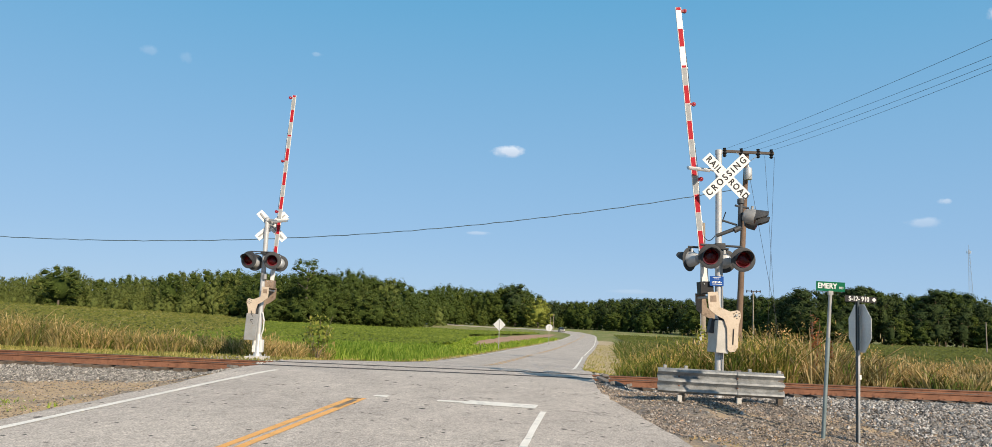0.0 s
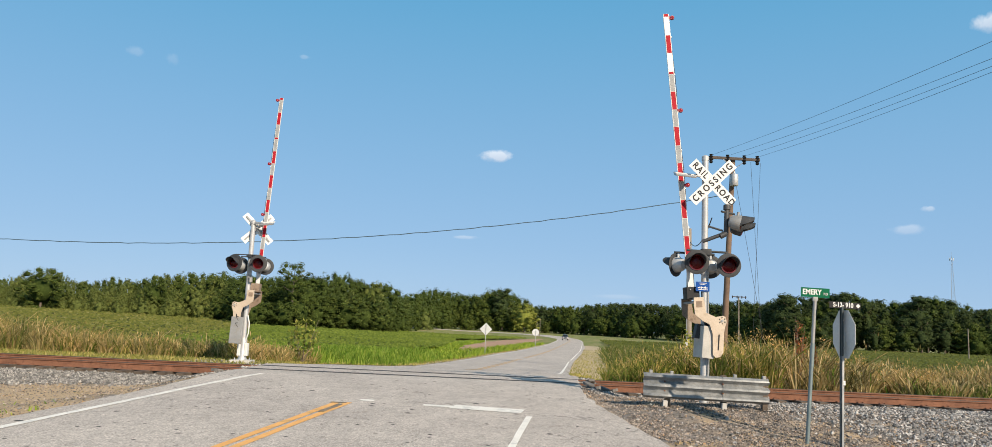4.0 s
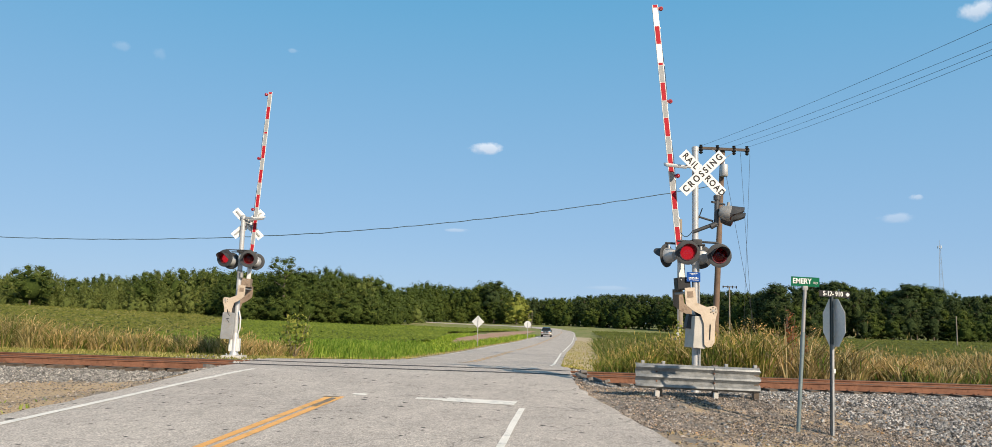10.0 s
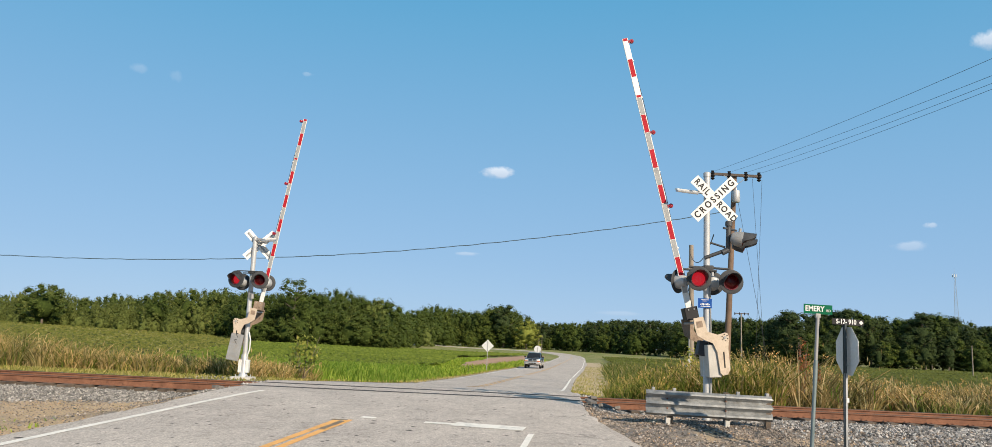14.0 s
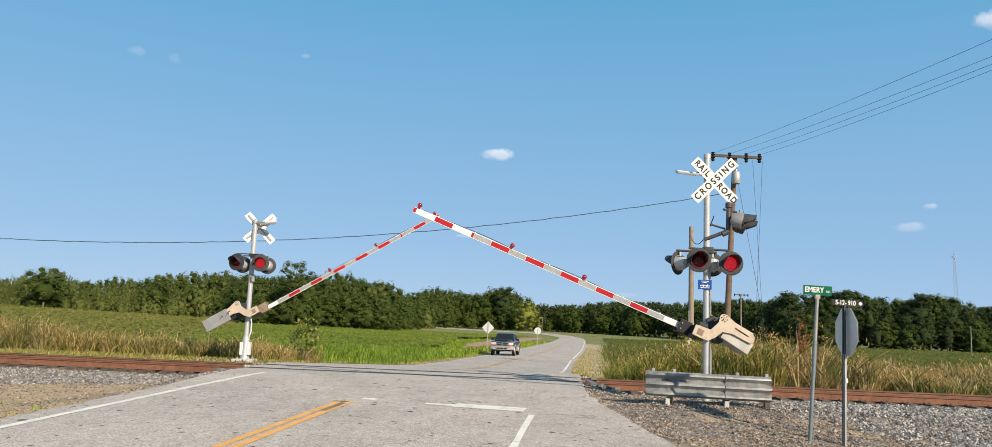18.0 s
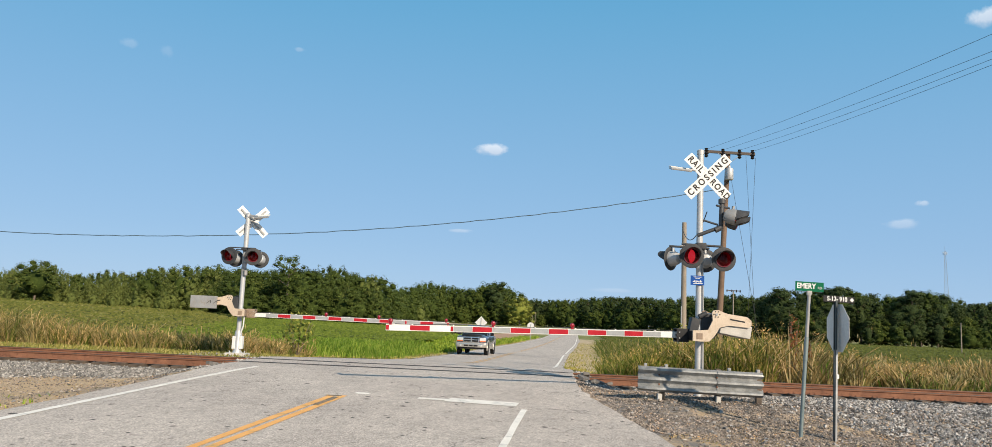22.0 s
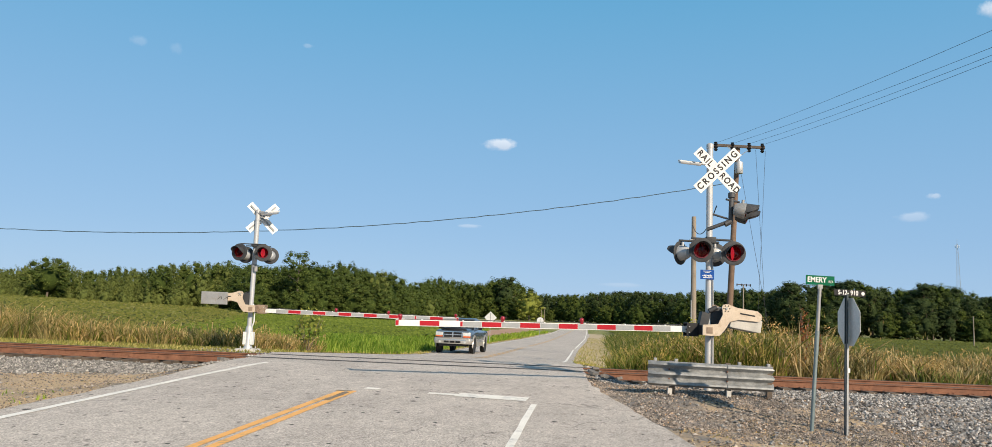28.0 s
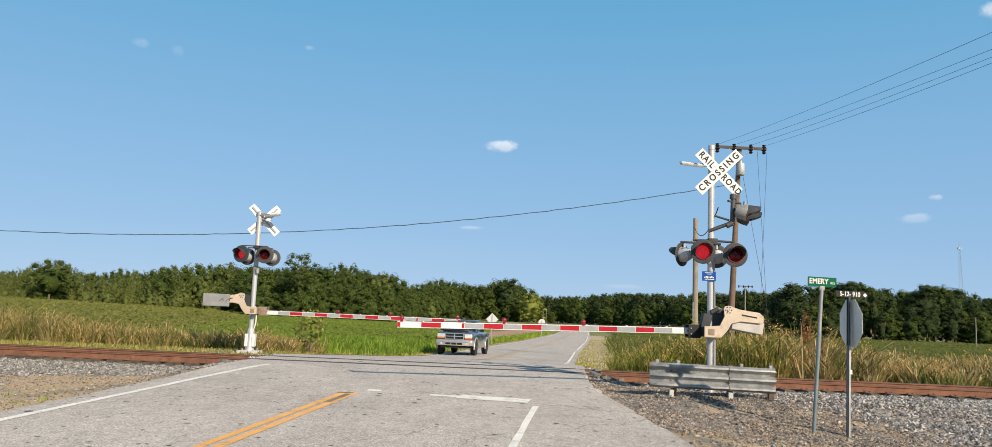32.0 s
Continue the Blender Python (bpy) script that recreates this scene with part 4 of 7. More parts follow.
def signs_near():
    st = thing("street_name_sign", "green street name sign on a leaning steel post", "street sign", pose(5.12, 12.8, ground_z(5.12, 12.8) - 0.02))
    bm = bmesh.new()
    rod(bm, (0, 0, 0), (0.085, 0, 1.32), 0.031, seg=12)
    part("post", bm, M_POST, st, "galvanised pipe post", True)
    bm = bmesh.new()
    rod(bm, (0.08, 0, 1.24), (0.105, 0, 1.62), 0.035, seg=12)
    part("sleeve", bm, M_POST, st, "dark grey post sleeve", True)
    bm = bmesh.new()
    rod(bm, (0.105, 0, 1.62), (0.15, 0, 2.34), 0.029, seg=12)
    box(bm, (0.15, 0, 2.34), (0.08, 0.05, 0.07), bevel=0.008)
    part("upper_post", bm, M_GALV_DULL, st, "galvanised upper post", True)
    bm = bmesh.new()
    box(bm, (0.155, 0, 2.445), (0.47, 0.004, 0.155), pose(0, 0, 0, 0, 1.2, 0), bevel=0.0015)
    bl = part("blade", bm, M_GREEN_SIGN, st, "green sign blade")
    text_mesh("EMERY", 0.122, M_WHITE, "lettering", bl, pose(0.1, -0.005, 2.45, 90, 1.2, 0) @ Matrix.Diagonal((0.86, 1, 1, 1)), bold=0.003)
    text_mesh("RD", 0.055, M_WHITE, "lettering", bl, pose(0.325, -0.005, 2.425, 90, 1.2, 0))
    s = thing("stop_sign", "octagonal stop sign seen from its bare metal back", "stop sign", pose(5.6, 12.6, ground_z(5.6, 12.6) - 0.02, 0, 0, 0))
    bm = bmesh.new()
    u_post(bm, (0, 0, 0), (0.035, 0, 2.24))
    part("post", bm, M_POST_DARK, s, "dark green steel channel post")
    bm = bmesh.new()
    u_post(bm, (0.004, -0.012, 0.0), (0.03, -0.012, 1.45), 0.036)
    part("post_splice", bm, M_GALV, s, "galvanised splice post")
    bm = bmesh.new()
    box(bm, (0.026, -0.035, 1.03), (0.035, 0.006, 0.07))
    part("tag", bm, M_WHITE, s, "small white tag")
    face = pose(0.06, 0.03, 1.8, 0, 0, -88.5)
    bm = bmesh.new()
    octo = [(0.381 / math.cos(radians(22.5)) * math.cos(radians(22.5 + 45 * k)), 0.381 / math.cos(radians(22.5)) * math.sin(radians(22.5 + 45 * k))) for k in range(8)]
    plate(bm, [(x, z) for x, z in octo], 0.004, face)
    part("octagon", bm, M_SIGNBACK, s, "bare aluminium octagonal back")
    bm = bmesh.new()
    plate(bm, [(x * 0.97, z * 0.97) for x, z in octo], 0.003, face @ pose(0, 0.006, 0))
    part("octagon_face", bm, M_RED_TAPE, s, "red sign face turned away")
    for dz in (0.22, -0.22):
        bm = bmesh.new()
        rod(bm, (0.03, -0.03, 1.8 + dz), (0.03, 0.05, 1.8 + dz), 0.012, seg=8)
        part("bolt", bm, M_GALV, s)
    bm = bmesh.new()
    box(bm, (0.06, -0.02, 2.26), (0.5, 0.004, 0.1), pose(0, 0, 0, 0, 1.5, 0), bevel=0.0015)
    rb = part("route_blade", bm, M_BLACK, s, "narrow black route number blade")
    text_mesh("S-12- 910", 0.105, M_WHITE, "lettering", rb, pose(0.03, -0.026, 2.262, 90, 1.5, 0) @ Matrix.Diagonal((0.8, 1, 1, 1)), bold=0.0025)
    bm = bmesh.new()
    plate(bm, [(0.0, 0.035), (0.035, 0.0), (0.0, -0.035), (-0.035, 0.0)], 0.003, pose(0.27, -0.026, 2.256))
    part("diamond_mark", bm, M_WHITE, rb, "small white diamond")


def far_signs():
    d = thing("warning_sign", "diamond road sign seen from its pale back on a post", "road sign", pose(-0.54 * 1.0, 68, off_road_z(-3, 68) + 0.05))
    bm = bmesh.new()
    h = 1.34 - d.location.z
    box(bm, (0, 0, h), (0.76, 0.01, 0.76), pose(0, 0, 0, 0, 45, 0), bevel=0.003)
    part("diamond", bm, M_SIGNBACK, d, "bare pale sign back")
    bm = bmesh.new()
    box(bm, (0, -0.03, h / 2 + 0.2), (0.06, 0.04, h + 0.4), bevel=0.004)
    part("post", bm, M_GALV_DULL, d, "grey sign post")
    r = thing("advance_sign", "round road sign seen from its pale back on a post", "road sign", pose(5.1, 92, road_z(92) + 0.12))
    h = 1.12 - r.location.z
    bm = bmesh.new()
    turned(bm, [(0.4, -0.004), (0.4, 0.004)], Matrix.Translation((0, 0, h)) @ FACE, 28)
    part("disc", bm, M_SIGNBACK, r, "bare pale round back")
    bm = bmesh.new()
    box(bm, (0, -0.03, h / 2 + 0.1), (0.06, 0.04, h + 0.25), bevel=0.004)
    part("post", bm, M_GALV_DULL, r, "grey sign post")


def wire(name, a, b, sag, r, label, n=24, parent=None, wave=0.0, mat=None):
    cu = bpy.data.curves.new(name, "CURVE")
    cu.dimensions, cu.bevel_depth, cu.bevel_resolution = "3D", r, 1
    sp = cu.splines.new("POLY")
    sp.points.add(n)
    for i in range(n + 1):
        u = i / n
        p = Vector(a).lerp(Vector(b), u)
        sp.points[i].co = (p.x, p.y, p.z - 4 * sag * u * (1 - u) + wave * math.sin(1.9 * i) * math.sin(0.37 * i), 1)
    cu.materials.append(M_WIRE)
    tmp = bpy.data.objects.new(name, cu)
    scene.collection.objects.link(tmp)
    me = bpy.data.meshes.new_from_object(tmp.evaluated_get(bpy.context.evaluated_depsgraph_get()))
    bpy.data.objects.remove(tmp)
    me.materials.clear()
    me.materials.append(mat or M_WIRE)
    ob = new(name, me)
    if parent:
        ob.parent = parent
        return tagged(ob, label)
    return tagged(ob, label, "cable")


def utility_pole(p, top, h, r, arm=2.43, can=True, mat=None, label="", yaw=0.0):
    """A wooden pole at p leaning to top (x), with crossarm, insulators and a small transformer."""
    u = thing("utility_pole", label, "utility pole", pose(*p), "utility poles")
    lean = top - p[0]
    bm = bmesh.new()
    turned(bm, [(r * (1 - 0.3 * i / 10), h * i / 10) for i in range(11)], Matrix.Shear("XY", 4, (lean / h, 0)), 14)
    part("pole", bm, mat or M_POLE, u, "weathered wooden pole", True)
    if arm:
        bm = bmesh.new()
        z = h - 0.08
        box(bm, (lean + 0.02, -r - 0.03, z), (arm, 0.1, 0.13), pose(0, 0, 0, 0, 0.9, yaw), bevel=0.01)
        part("crossarm", bm, M_ARM, u, "dark wooden crossarm")
        for s in (-1, 1):
            bm = bmesh.new()
            rod(bm, (lean + 0.02 + s * arm * 0.24, -r - 0.08, z - 0.05), (lean, -r - 0.02, z - 0.5), 0.014, seg=6)
            part("brace", bm, M_GALV_DULL, u, "flat steel brace")
        for x in (-0.46, -0.13, 0.2, 0.46):
            bm = bmesh.new()
            turned(bm, [(0.04, -0.24), (0.1, -0.18), (0.06, -0.12), (0.12, -0.05), (0.07, 0.02), (0.11, 0.09), (0.06, 0.15), (0.09, 0.2), (0, 0.22)], Matrix.Translation((lean + arm * x, -r - 0.03, z - 0.03)), 12)
            part("insulator", bm, M_BLACK, u, "dark porcelain insulator", True)
    if can:
        bm = bmesh.new()
        turned(bm, [(0.17, 0), (0.19, 0.03), (0.19, 0.5), (0.17, 0.56), (0.06, 0.6), (0.05, 0.7), (0, 0.7)], Matrix.Translation((lean * 0.88 + 0.02, -r - 0.16, h * 0.865)), 16)
        part("transformer_can", bm, M_SILVER, u, "small pale grey transformer can", True)
    return u


def poles_and_wires():
    base = ground_z(10.85, 37)
    u = utility_pole((10.85, 37, base), 11.32, 10.2 - base, 0.16, label="tall brown wooden utility pole with crossarm and transformer can")
    for a, b in (((1.75, -0.15, 9.95 - base), (1.55, 0.6, 0.2)), ((0.5, 0, 9.6 - base), (2.6, 0.8, 0.0)), ((1.3, -0.1, 10.0 - base), (2.1, 0.5, 0.6))):
        wire("guy_wire", a, b, 0.05, 0.008, "thin steel guy wire", 4, u)
    g2 = ground_z(7.0, 28)
    s = utility_pole((7.02, 28, g2), 6.99, 5.42 - g2, 0.115, arm=0, can=False, mat=M_POLE_GREY, label="short grey wooden service pole with a meter box")
    bm = bmesh.new()
    box(bm, (-0.16, -0.14, 1.45), (0.16, 0.14, 0.34), bevel=0.015)
    box(bm, (-0.13, -0.13, 0.95), (0.2, 0.14, 0.5), bevel=0.015)
    part("meter_box", bm, M_SILVER, s, "pale grey meter boxes")
    bm = bmesh.new()
    rod(bm, (-0.1, -0.1, 0), (-0.12, -0.1, 2.6), 0.02, seg=8)
    part("conduit", bm, M_GALV_DULL, s, "grey conduit")
    for z in (4.3, 4.6, 4.75):
        bm = bmesh.new()
        box(bm, (-0.14, -0.05, z), (0.1, 0.1, 0.08), bevel=0.01)
        part("bracket", bm, M_GALV_DULL, s, "small grey bracket")
    wire("service_drop", (6.95, 28, 5.1), (4.6, 16.5, 4.1), 0.45, 0.012, "thin black service cable")
    gz1 = off_road_z(40.8, 130)
    f = utility_pole((40.8, 130, gz1), 40.8, 8.3 - gz1, 0.14, arm=2.4, can=False, mat=M_POLE_GREY, label="distant grey wooden pole with crossarm")
    gz2 = off_road_z(44, 150)
    utility_pole((44.5, 150, gz2), 44.5, 6.4 - gz2, 0.13, arm=0, can=True, mat=M_POLE_GREY, label="distant plain grey wooden pole")
    gz3 = off_road_z(91, 150)
    utility_pole((91, 150, gz3), 91, 5.05 - gz3, 0.12, arm=0, can=False, mat=M_POLE_GREY, label="lone short pole in the field")
    for x, y, top in ((18.2, 300, 5.4), (17.4, 306, 4.2)):
        gz = off_road_z(x, y)
        utility_pole((x, y, gz), x, top - gz, 0.11, arm=0, can=False, mat=M_POLE_GREY, label="far pale bare pole beside the bend of the road")
    for (x, z), (x2, z2) in zip(((10.3, 10.28), (11.15, 10.3), (11.9, 10.3), (12.55, 10.28)), ((11.57, 9.38), (12.57, 9.42), (12.84, 9.31), (12.84, 9.12))):
        # runs on past the camera's side towards the next pole
        k = 2.6
        wire("overhead_wire", (x, 36.8, z), (x + (x2 - x) * k, 36.8 - 16.8 * k, z + (z2 - z) * k * 0.82), 0.55, 0.0055, "thin dark overhead power wire", 40)
    wire("overhead_cable", (11.15, 36.9, 8.4), (-46, 40, 6.6), 2.55, 0.02, "thick black twisted overhead cable", 140, wave=0.018, mat=M_CABLE)


def radio_tower():
    t = thing("radio_tower", "distant steel lattice radio tower above the trees", "tower", pose(412, 700, 0))
    h, w = 82.0, 3.6
    legs = [(math.cos(radians(a)), math.sin(radians(a))) for a in (90, 210, 330)]
    at = lambda k, u: Vector((legs[k][0] * w * (1 - 0.86 * u), legs[k][1] * w * (1 - 0.86 * u), h * u))
    for k in range(3):
        bm = bmesh.new()
        rod(bm, at(k, 0), at(k, 1), 0.16, 0.1, 6)
        part("leg", bm, M_GALV_DULL, t, "steel tower leg")
    bm = bmesh.new()
    for i in range(26):
        for k in range(3):
            rod(bm, at(k, i / 26), at((k + 1) % 3, (i + 1) / 26), 0.07, seg=4)
    part("bracing", bm, M_GALV_DULL, t, "steel lattice bracing")
    bm = bmesh.new()
    for k in range(6):
        a = radians(60 * k)
        box(bm, (1.7 * math.cos(a), 1.7 * math.sin(a), h - 2.5), (0.4, 0.4, 2.4))
    rod(bm, (0, 0, h), (0, 0, h + 4), 0.1, seg=6)
    part("antennas", bm, M_GALV, t, "panel antennas at the top")


M_CABLE = surface("blue_black_cable_sheath", (0.03, 0.055, 0.07), (0.07, 0.11, 0.14), 0.7, 12, 0.5, relief=0)
M_ARM = surface("dark_crossarm_wood", (0.05, 0.04, 0.033), (0.12, 0.095, 0.08), 2, 25, 0.85, relief=0.3)
M_GUARD = surface("weathered_guardrail_zinc", (0.15, 0.16, 0.165), (0.4, 0.405, 0.4), 6.0, 34, 0.5, 0.3, 0.2, 0.003, dirt=(0.21, 0.2, 0.18))
M_SIGNBACK = surface("bare_aluminium_back", (0.55, 0.55, 0.54), (0.7, 0.7, 0.69), 2.5, 40, 0.5, 0.35, 0.08)
guardrail()
signs_near()
far_signs()
poles_and_wires()
radio_tower()


# ---- the pickup truck ----
def truck_mats():
    m, n, l, b = nodes_of("silver_blue_car_paint")
    b.inputs["Base Color"].default_value = (0.13, 0.165, 0.21, 1)
    b.inputs["Metallic"].default_value, b.inputs["Roughness"].default_value = 0.55, 0.26
    b.inputs["Coat Weight"].default_value, b.inputs["Coat Roughness"].default_value = 0.6, 0.08
    g, n2, l2, b2 = nodes_of("dark_car_glass")
    b2.inputs["Base Color"].default_value = (0.012, 0.016, 0.02, 1)
    b2.inputs["Roughness"].default_value, b2.inputs["Coat Weight"].default_value = 0.08, 0.0
    b2.inputs["Specular IOR Level"].default_value = 0.5
    c, n3, l3, b3 = nodes_of("chrome")
    b3.inputs["Base Color"].default_value = (0.75, 0.74, 0.72, 1)
    b3.inputs["Metallic"].default_value, b3.inputs["Roughness"].default_value = 0.9, 0.22
    return m, g, c


M_PAINT, M_GLASS, M_CHROME = truck_mats()
M_TAN = surface("tan_lower_paint", (0.36, 0.34, 0.31), (0.46, 0.435, 0.4), 3, 30, 0.3, 0.45, 0)
M_AMBER = surface("amber_lens", (0.6, 0.12, 0.03), (0.7, 0.16, 0.04), 6, 40, 0.2, relief=0)
M_CLEAR = surface("clear_lamp_lens", (0.62, 0.62, 0.6), (0.8, 0.8, 0.78), 6, 40, 0.15, 0.3, 0)
M_TYRE = surface("black_tyre_rubber", (0.018, 0.018, 0.018), (0.035, 0.034, 0.033), 6, 50, 0.9)


def loft(bm, rings):
    vs = [[bm.verts.new(p) for p in r] for r in rings]
    c = len(vs[0])
    for a, b in zip(vs, vs[1:]):
        for i in range(c):
            bm.faces.new((a[i], a[(i + 1) % c], b[(i + 1) % c], b[i]))
    bm.faces.new(list(reversed(vs[0])))
    bm.faces.new(vs[-1])


def section(y, w, z0, z1, r=0.1, tuck=0.04):
    """A rounded cross-section of half-width w between z0 and z1 at y."""
    return [(-w + tuck, y, z0), (w - tuck, y, z0), (w, y, z0 + 0.25 * (z1 - z0)), (w, y, z1 - r * 1.3), (w - r * 0.4, y, z1 - r * 0.35), (w - r * 1.3, y, z1),
            (-w + r * 1.3, y, z1), (-w + r * 0.4, y, z1 - r * 0.35), (-w, y, z1 - r * 1.3), (-w, y, z0 + 0.25 * (z1 - z0))]


def pickup():
    t = thing("pickup_truck", "silver-blue pickup truck with chrome grille and tan lower trim", "pickup truck")
    bm = bmesh.new()
    loft(bm, [section(y, w, z0, z1) for y, w, z0, z1 in ((-2.5, 0.72, 0.52, 0.98), (-2.42, 0.84, 0.5, 1.05), (-2.2, 0.89, 0.48, 1.09), (-1.3, 0.9, 0.42, 1.13), (-0.8, 0.9, 0.36, 1.14), (1.2, 0.9, 0.36, 1.12), (1.25, 0.9, 0.42, 1.12), (2.6, 0.89, 0.5, 1.12), (2.66, 0.86, 0.52, 1.1))])
    body = part("body", bm, M_PAINT, t, "silver-blue painted body", True)
    bm = bmesh.new()
    loft(bm, [section(y, w, 1.0, z1, 0.07) for y, w, z1 in ((-2.36, 0.5, 1.09), (-2.1, 0.58, 1.15), (-1.2, 0.64, 1.2), (-0.86, 0.66, 1.2))])
    part("hood", bm, M_PAINT, body, "raised hood", True)
    bm = bmesh.new()
    loft(bm, [[(x, -2.43 + 0.16 * (x / 0.62) ** 2, 1.07), (x, -2.36 + 0.16 * (x / 0.62) ** 2, 1.09), (x, -2.4 + 0.16 * (x / 0.62) ** 2, 1.19 - 0.05 * (x / 0.62) ** 2), (x, -2.45 + 0.16 * (x / 0.62) ** 2, 1.18 - 0.05 * (x / 0.62) ** 2)] for x in (-0.62, -0.45, -0.25, 0.0, 0.25, 0.45, 0.62)])
    part("bug_deflector", bm, M_BLACK, body, "black deflector along the hood's front edge", True)
    bm = bmesh.new()
    cab = [(-0.95, 0.78, 1.12), (-0.35, 0.66, 1.66), (-0.15, 0.64, 1.7), (0.75, 0.64, 1.72), (0.95, 0.66, 1.68), (1.15, 0.76, 1.12)]
    loft(bm, [[(-0.82, y, 1.08), (0.82, y, 1.08), (w + 0.02, y, z - 0.05), (w - 0.08, y, z), (-w + 0.08, y, z), (-w - 0.02, y, z - 0.05)] for y, w, z in cab])
    part("cab", bm, M_PAINT, t, "silver-blue cab", True)
    bm = bmesh.new()
    plate_pts = [(-0.74, -0.955, 1.14), (0.74, -0.955, 1.14), (0.62, -0.4, 1.63), (-0.62, -0.4, 1.63)]
    v = [bm.verts.new(Vector(p) + Vector((0, -0.02, 0.012))) for p in plate_pts]
    v2 = [bm.verts.new(Vector(p) + Vector((0, 0.02, -0.01))) for p in plate_pts]
    bm.faces.new(v)
    bm.faces.new(list(reversed(v2)))
    for i in range(4):
        bm.faces.new((v[i], v2[i], v2[(i + 1) % 4], v[(i + 1) % 4]))
    part("windshield", bm, M_GLASS, t, "dark windshield")
    for s in (-1, 1):
        bm = bmesh.new()
        for y0, y1, ya, yb in ((-0.62, 0.2, -0.3, 0.2), (0.28, 0.95, 0.28, 0.82)):
            a = [bm.verts.new((s * 0.825, y0, 1.16)), bm.verts.new((s * 0.825, y1, 1.16)), bm.verts.new((s * 0.69, yb, 1.6)), bm.verts.new((s * 0.69, ya, 1.6))]
            b = [bm.verts.new(p.co - Vector((s * 0.03, 0, 0))) for p in a]
            bm.faces.new(a)
            bm.faces.new(list(reversed(b)))
            for i in range(4):
                bm.faces.new((a[i], b[i], b[(i + 1) % 4], a[(i + 1) % 4]))
        part("side_window", bm, M_GLASS, t, "dark side windows")
        bm = bmesh.new()
        box(bm, (s * 1.0, -0.62, 1.22), (0.2, 0.09, 0.17), bevel=0.03)
        rod(bm, (s * 0.84, -0.6, 1.18), (s * 0.96, -0.61, 1.2), 0.025, seg=8)
        part("mirror", bm, M_BLACK, t, "black door mirror")
        bm = bmesh.new()
        box(bm, (s * 0.66, -2.47, 0.9), (0.36, 0.1, 0.17), pose(0, 0, 0, 0, 0, s * 9), bevel=0.025)
        part("headlight", bm, M_CLEAR, t, "clear headlight")
        bm = bmesh.new()
        box(bm, (s * 0.67, -2.49, 0.785), (0.34, 0.08, 0.06), pose(0, 0, 0, 0, 0, s * 9), bevel=0.015)
        part("turn_lamp", bm, M_AMBER, t, "amber turn lamp")
        bm = bmesh.new()
        turned(bm, [(0.055, 0), (0.05, 0.02), (0, 0.03)], Matrix.Translation((s * 0.6, -2.63, 0.52)) @ FACE, 12)
        part("fog_lamp", bm, M_CLEAR, t, "round fog lamp")
        bm = bmesh.new()
        box(bm, (s * 0.905, 0.2, 0.46), (0.03, 2.1, 0.22), bevel=0.012)
        part("rocker_panel", bm, M_TAN, t, "tan lower side panel")
        for y in (-1.62, 1.7):
            bm = bmesh.new()
            rings = []
            for k in range(13):
                a = radians(-12 + 204 * k / 12)
                c, q = math.cos(a), math.sin(a)
                rings.append([bm.verts.new((s * x, y + r * c, 0.37 + r * q)) for r, x in ((0.43, 0.86), (0.43, 0.925), (0.5, 0.93), (0.52, 0.88))])
            for a, b in zip(rings, rings[1:]):
                for i in range(4):
                    bm.faces.new((a[i], a[(i + 1) % 4], b[(i + 1) % 4], b[i]))
            part("fender_flare", bm, M_TAN, t, "tan fender flare", True)
            bm = bmesh.new()
            turned(bm, [(0.44, 0), (0.44, 0.1)], Matrix.Translation((s * 0.91, y, 0.4)) @ pose(0, 0, 0, 0, -90 * s, 0), 24)
            part("wheel_well", bm, M_BLACK, t, "black wheel well")
    bm = bmesh.new()
    box(bm, (0, -2.5, 0.87), (0.94, 0.07, 0.3), bevel=0.03)
    grille = part("grille", bm, M_CHROME, t, "chrome crosshair grille")
    for x in (-0.225, 0.225):
        for z in (0.937, 0.802):
            bm = bmesh.new()
            box(bm, (x, -2.525, z), (0.4, 0.04, 0.105), bevel=0.012)
            part("grille_opening", bm, M_BLACK, grille, "black grille opening")
    bm = bmesh.new()
    loft(bm, [section(y, w, 0.44, z, 0.06) for y, w, z in ((-2.64, 0.78, 0.66), (-2.6, 0.86, 0.7), (-2.46, 0.92, 0.72), (-2.2, 0.93, 0.7))])
    bumper = part("front_bumper", bm, M_TAN, t, "silver-tan front bumper", True)
    bm = bmesh.new()
    box(bm, (0, -2.64, 0.62), (1.35, 0.03, 0.05), bevel=0.01)
    part("bumper_trim", bm, M_CHROME, bumper, "chrome bumper strip")
    for x in (-0.28, 0, 0.28):
        bm = bmesh.new()
        box(bm, (x, -2.645, 0.53), (0.24, 0.03, 0.09), bevel=0.02)
        part("intake", bm, M_BLACK, bumper, "black bumper intake")
    bm = bmesh.new()
    box(bm, (0, -2.3, 0.4), (1.3, 0.5, 0.14), bevel=0.03)
    box(bm, (0, 0, 0.38), (1.2, 4.4, 0.12))
    part("underbody", bm, M_BLACK, t, "dark underbody")
    bm = bmesh.new()
    box(bm, (0, 2.72, 0.6), (1.7, 0.16, 0.16), bevel=0.03)
    part("rear_bumper", bm, M_CHROME, t, "chrome rear bumper")
    wheels = []
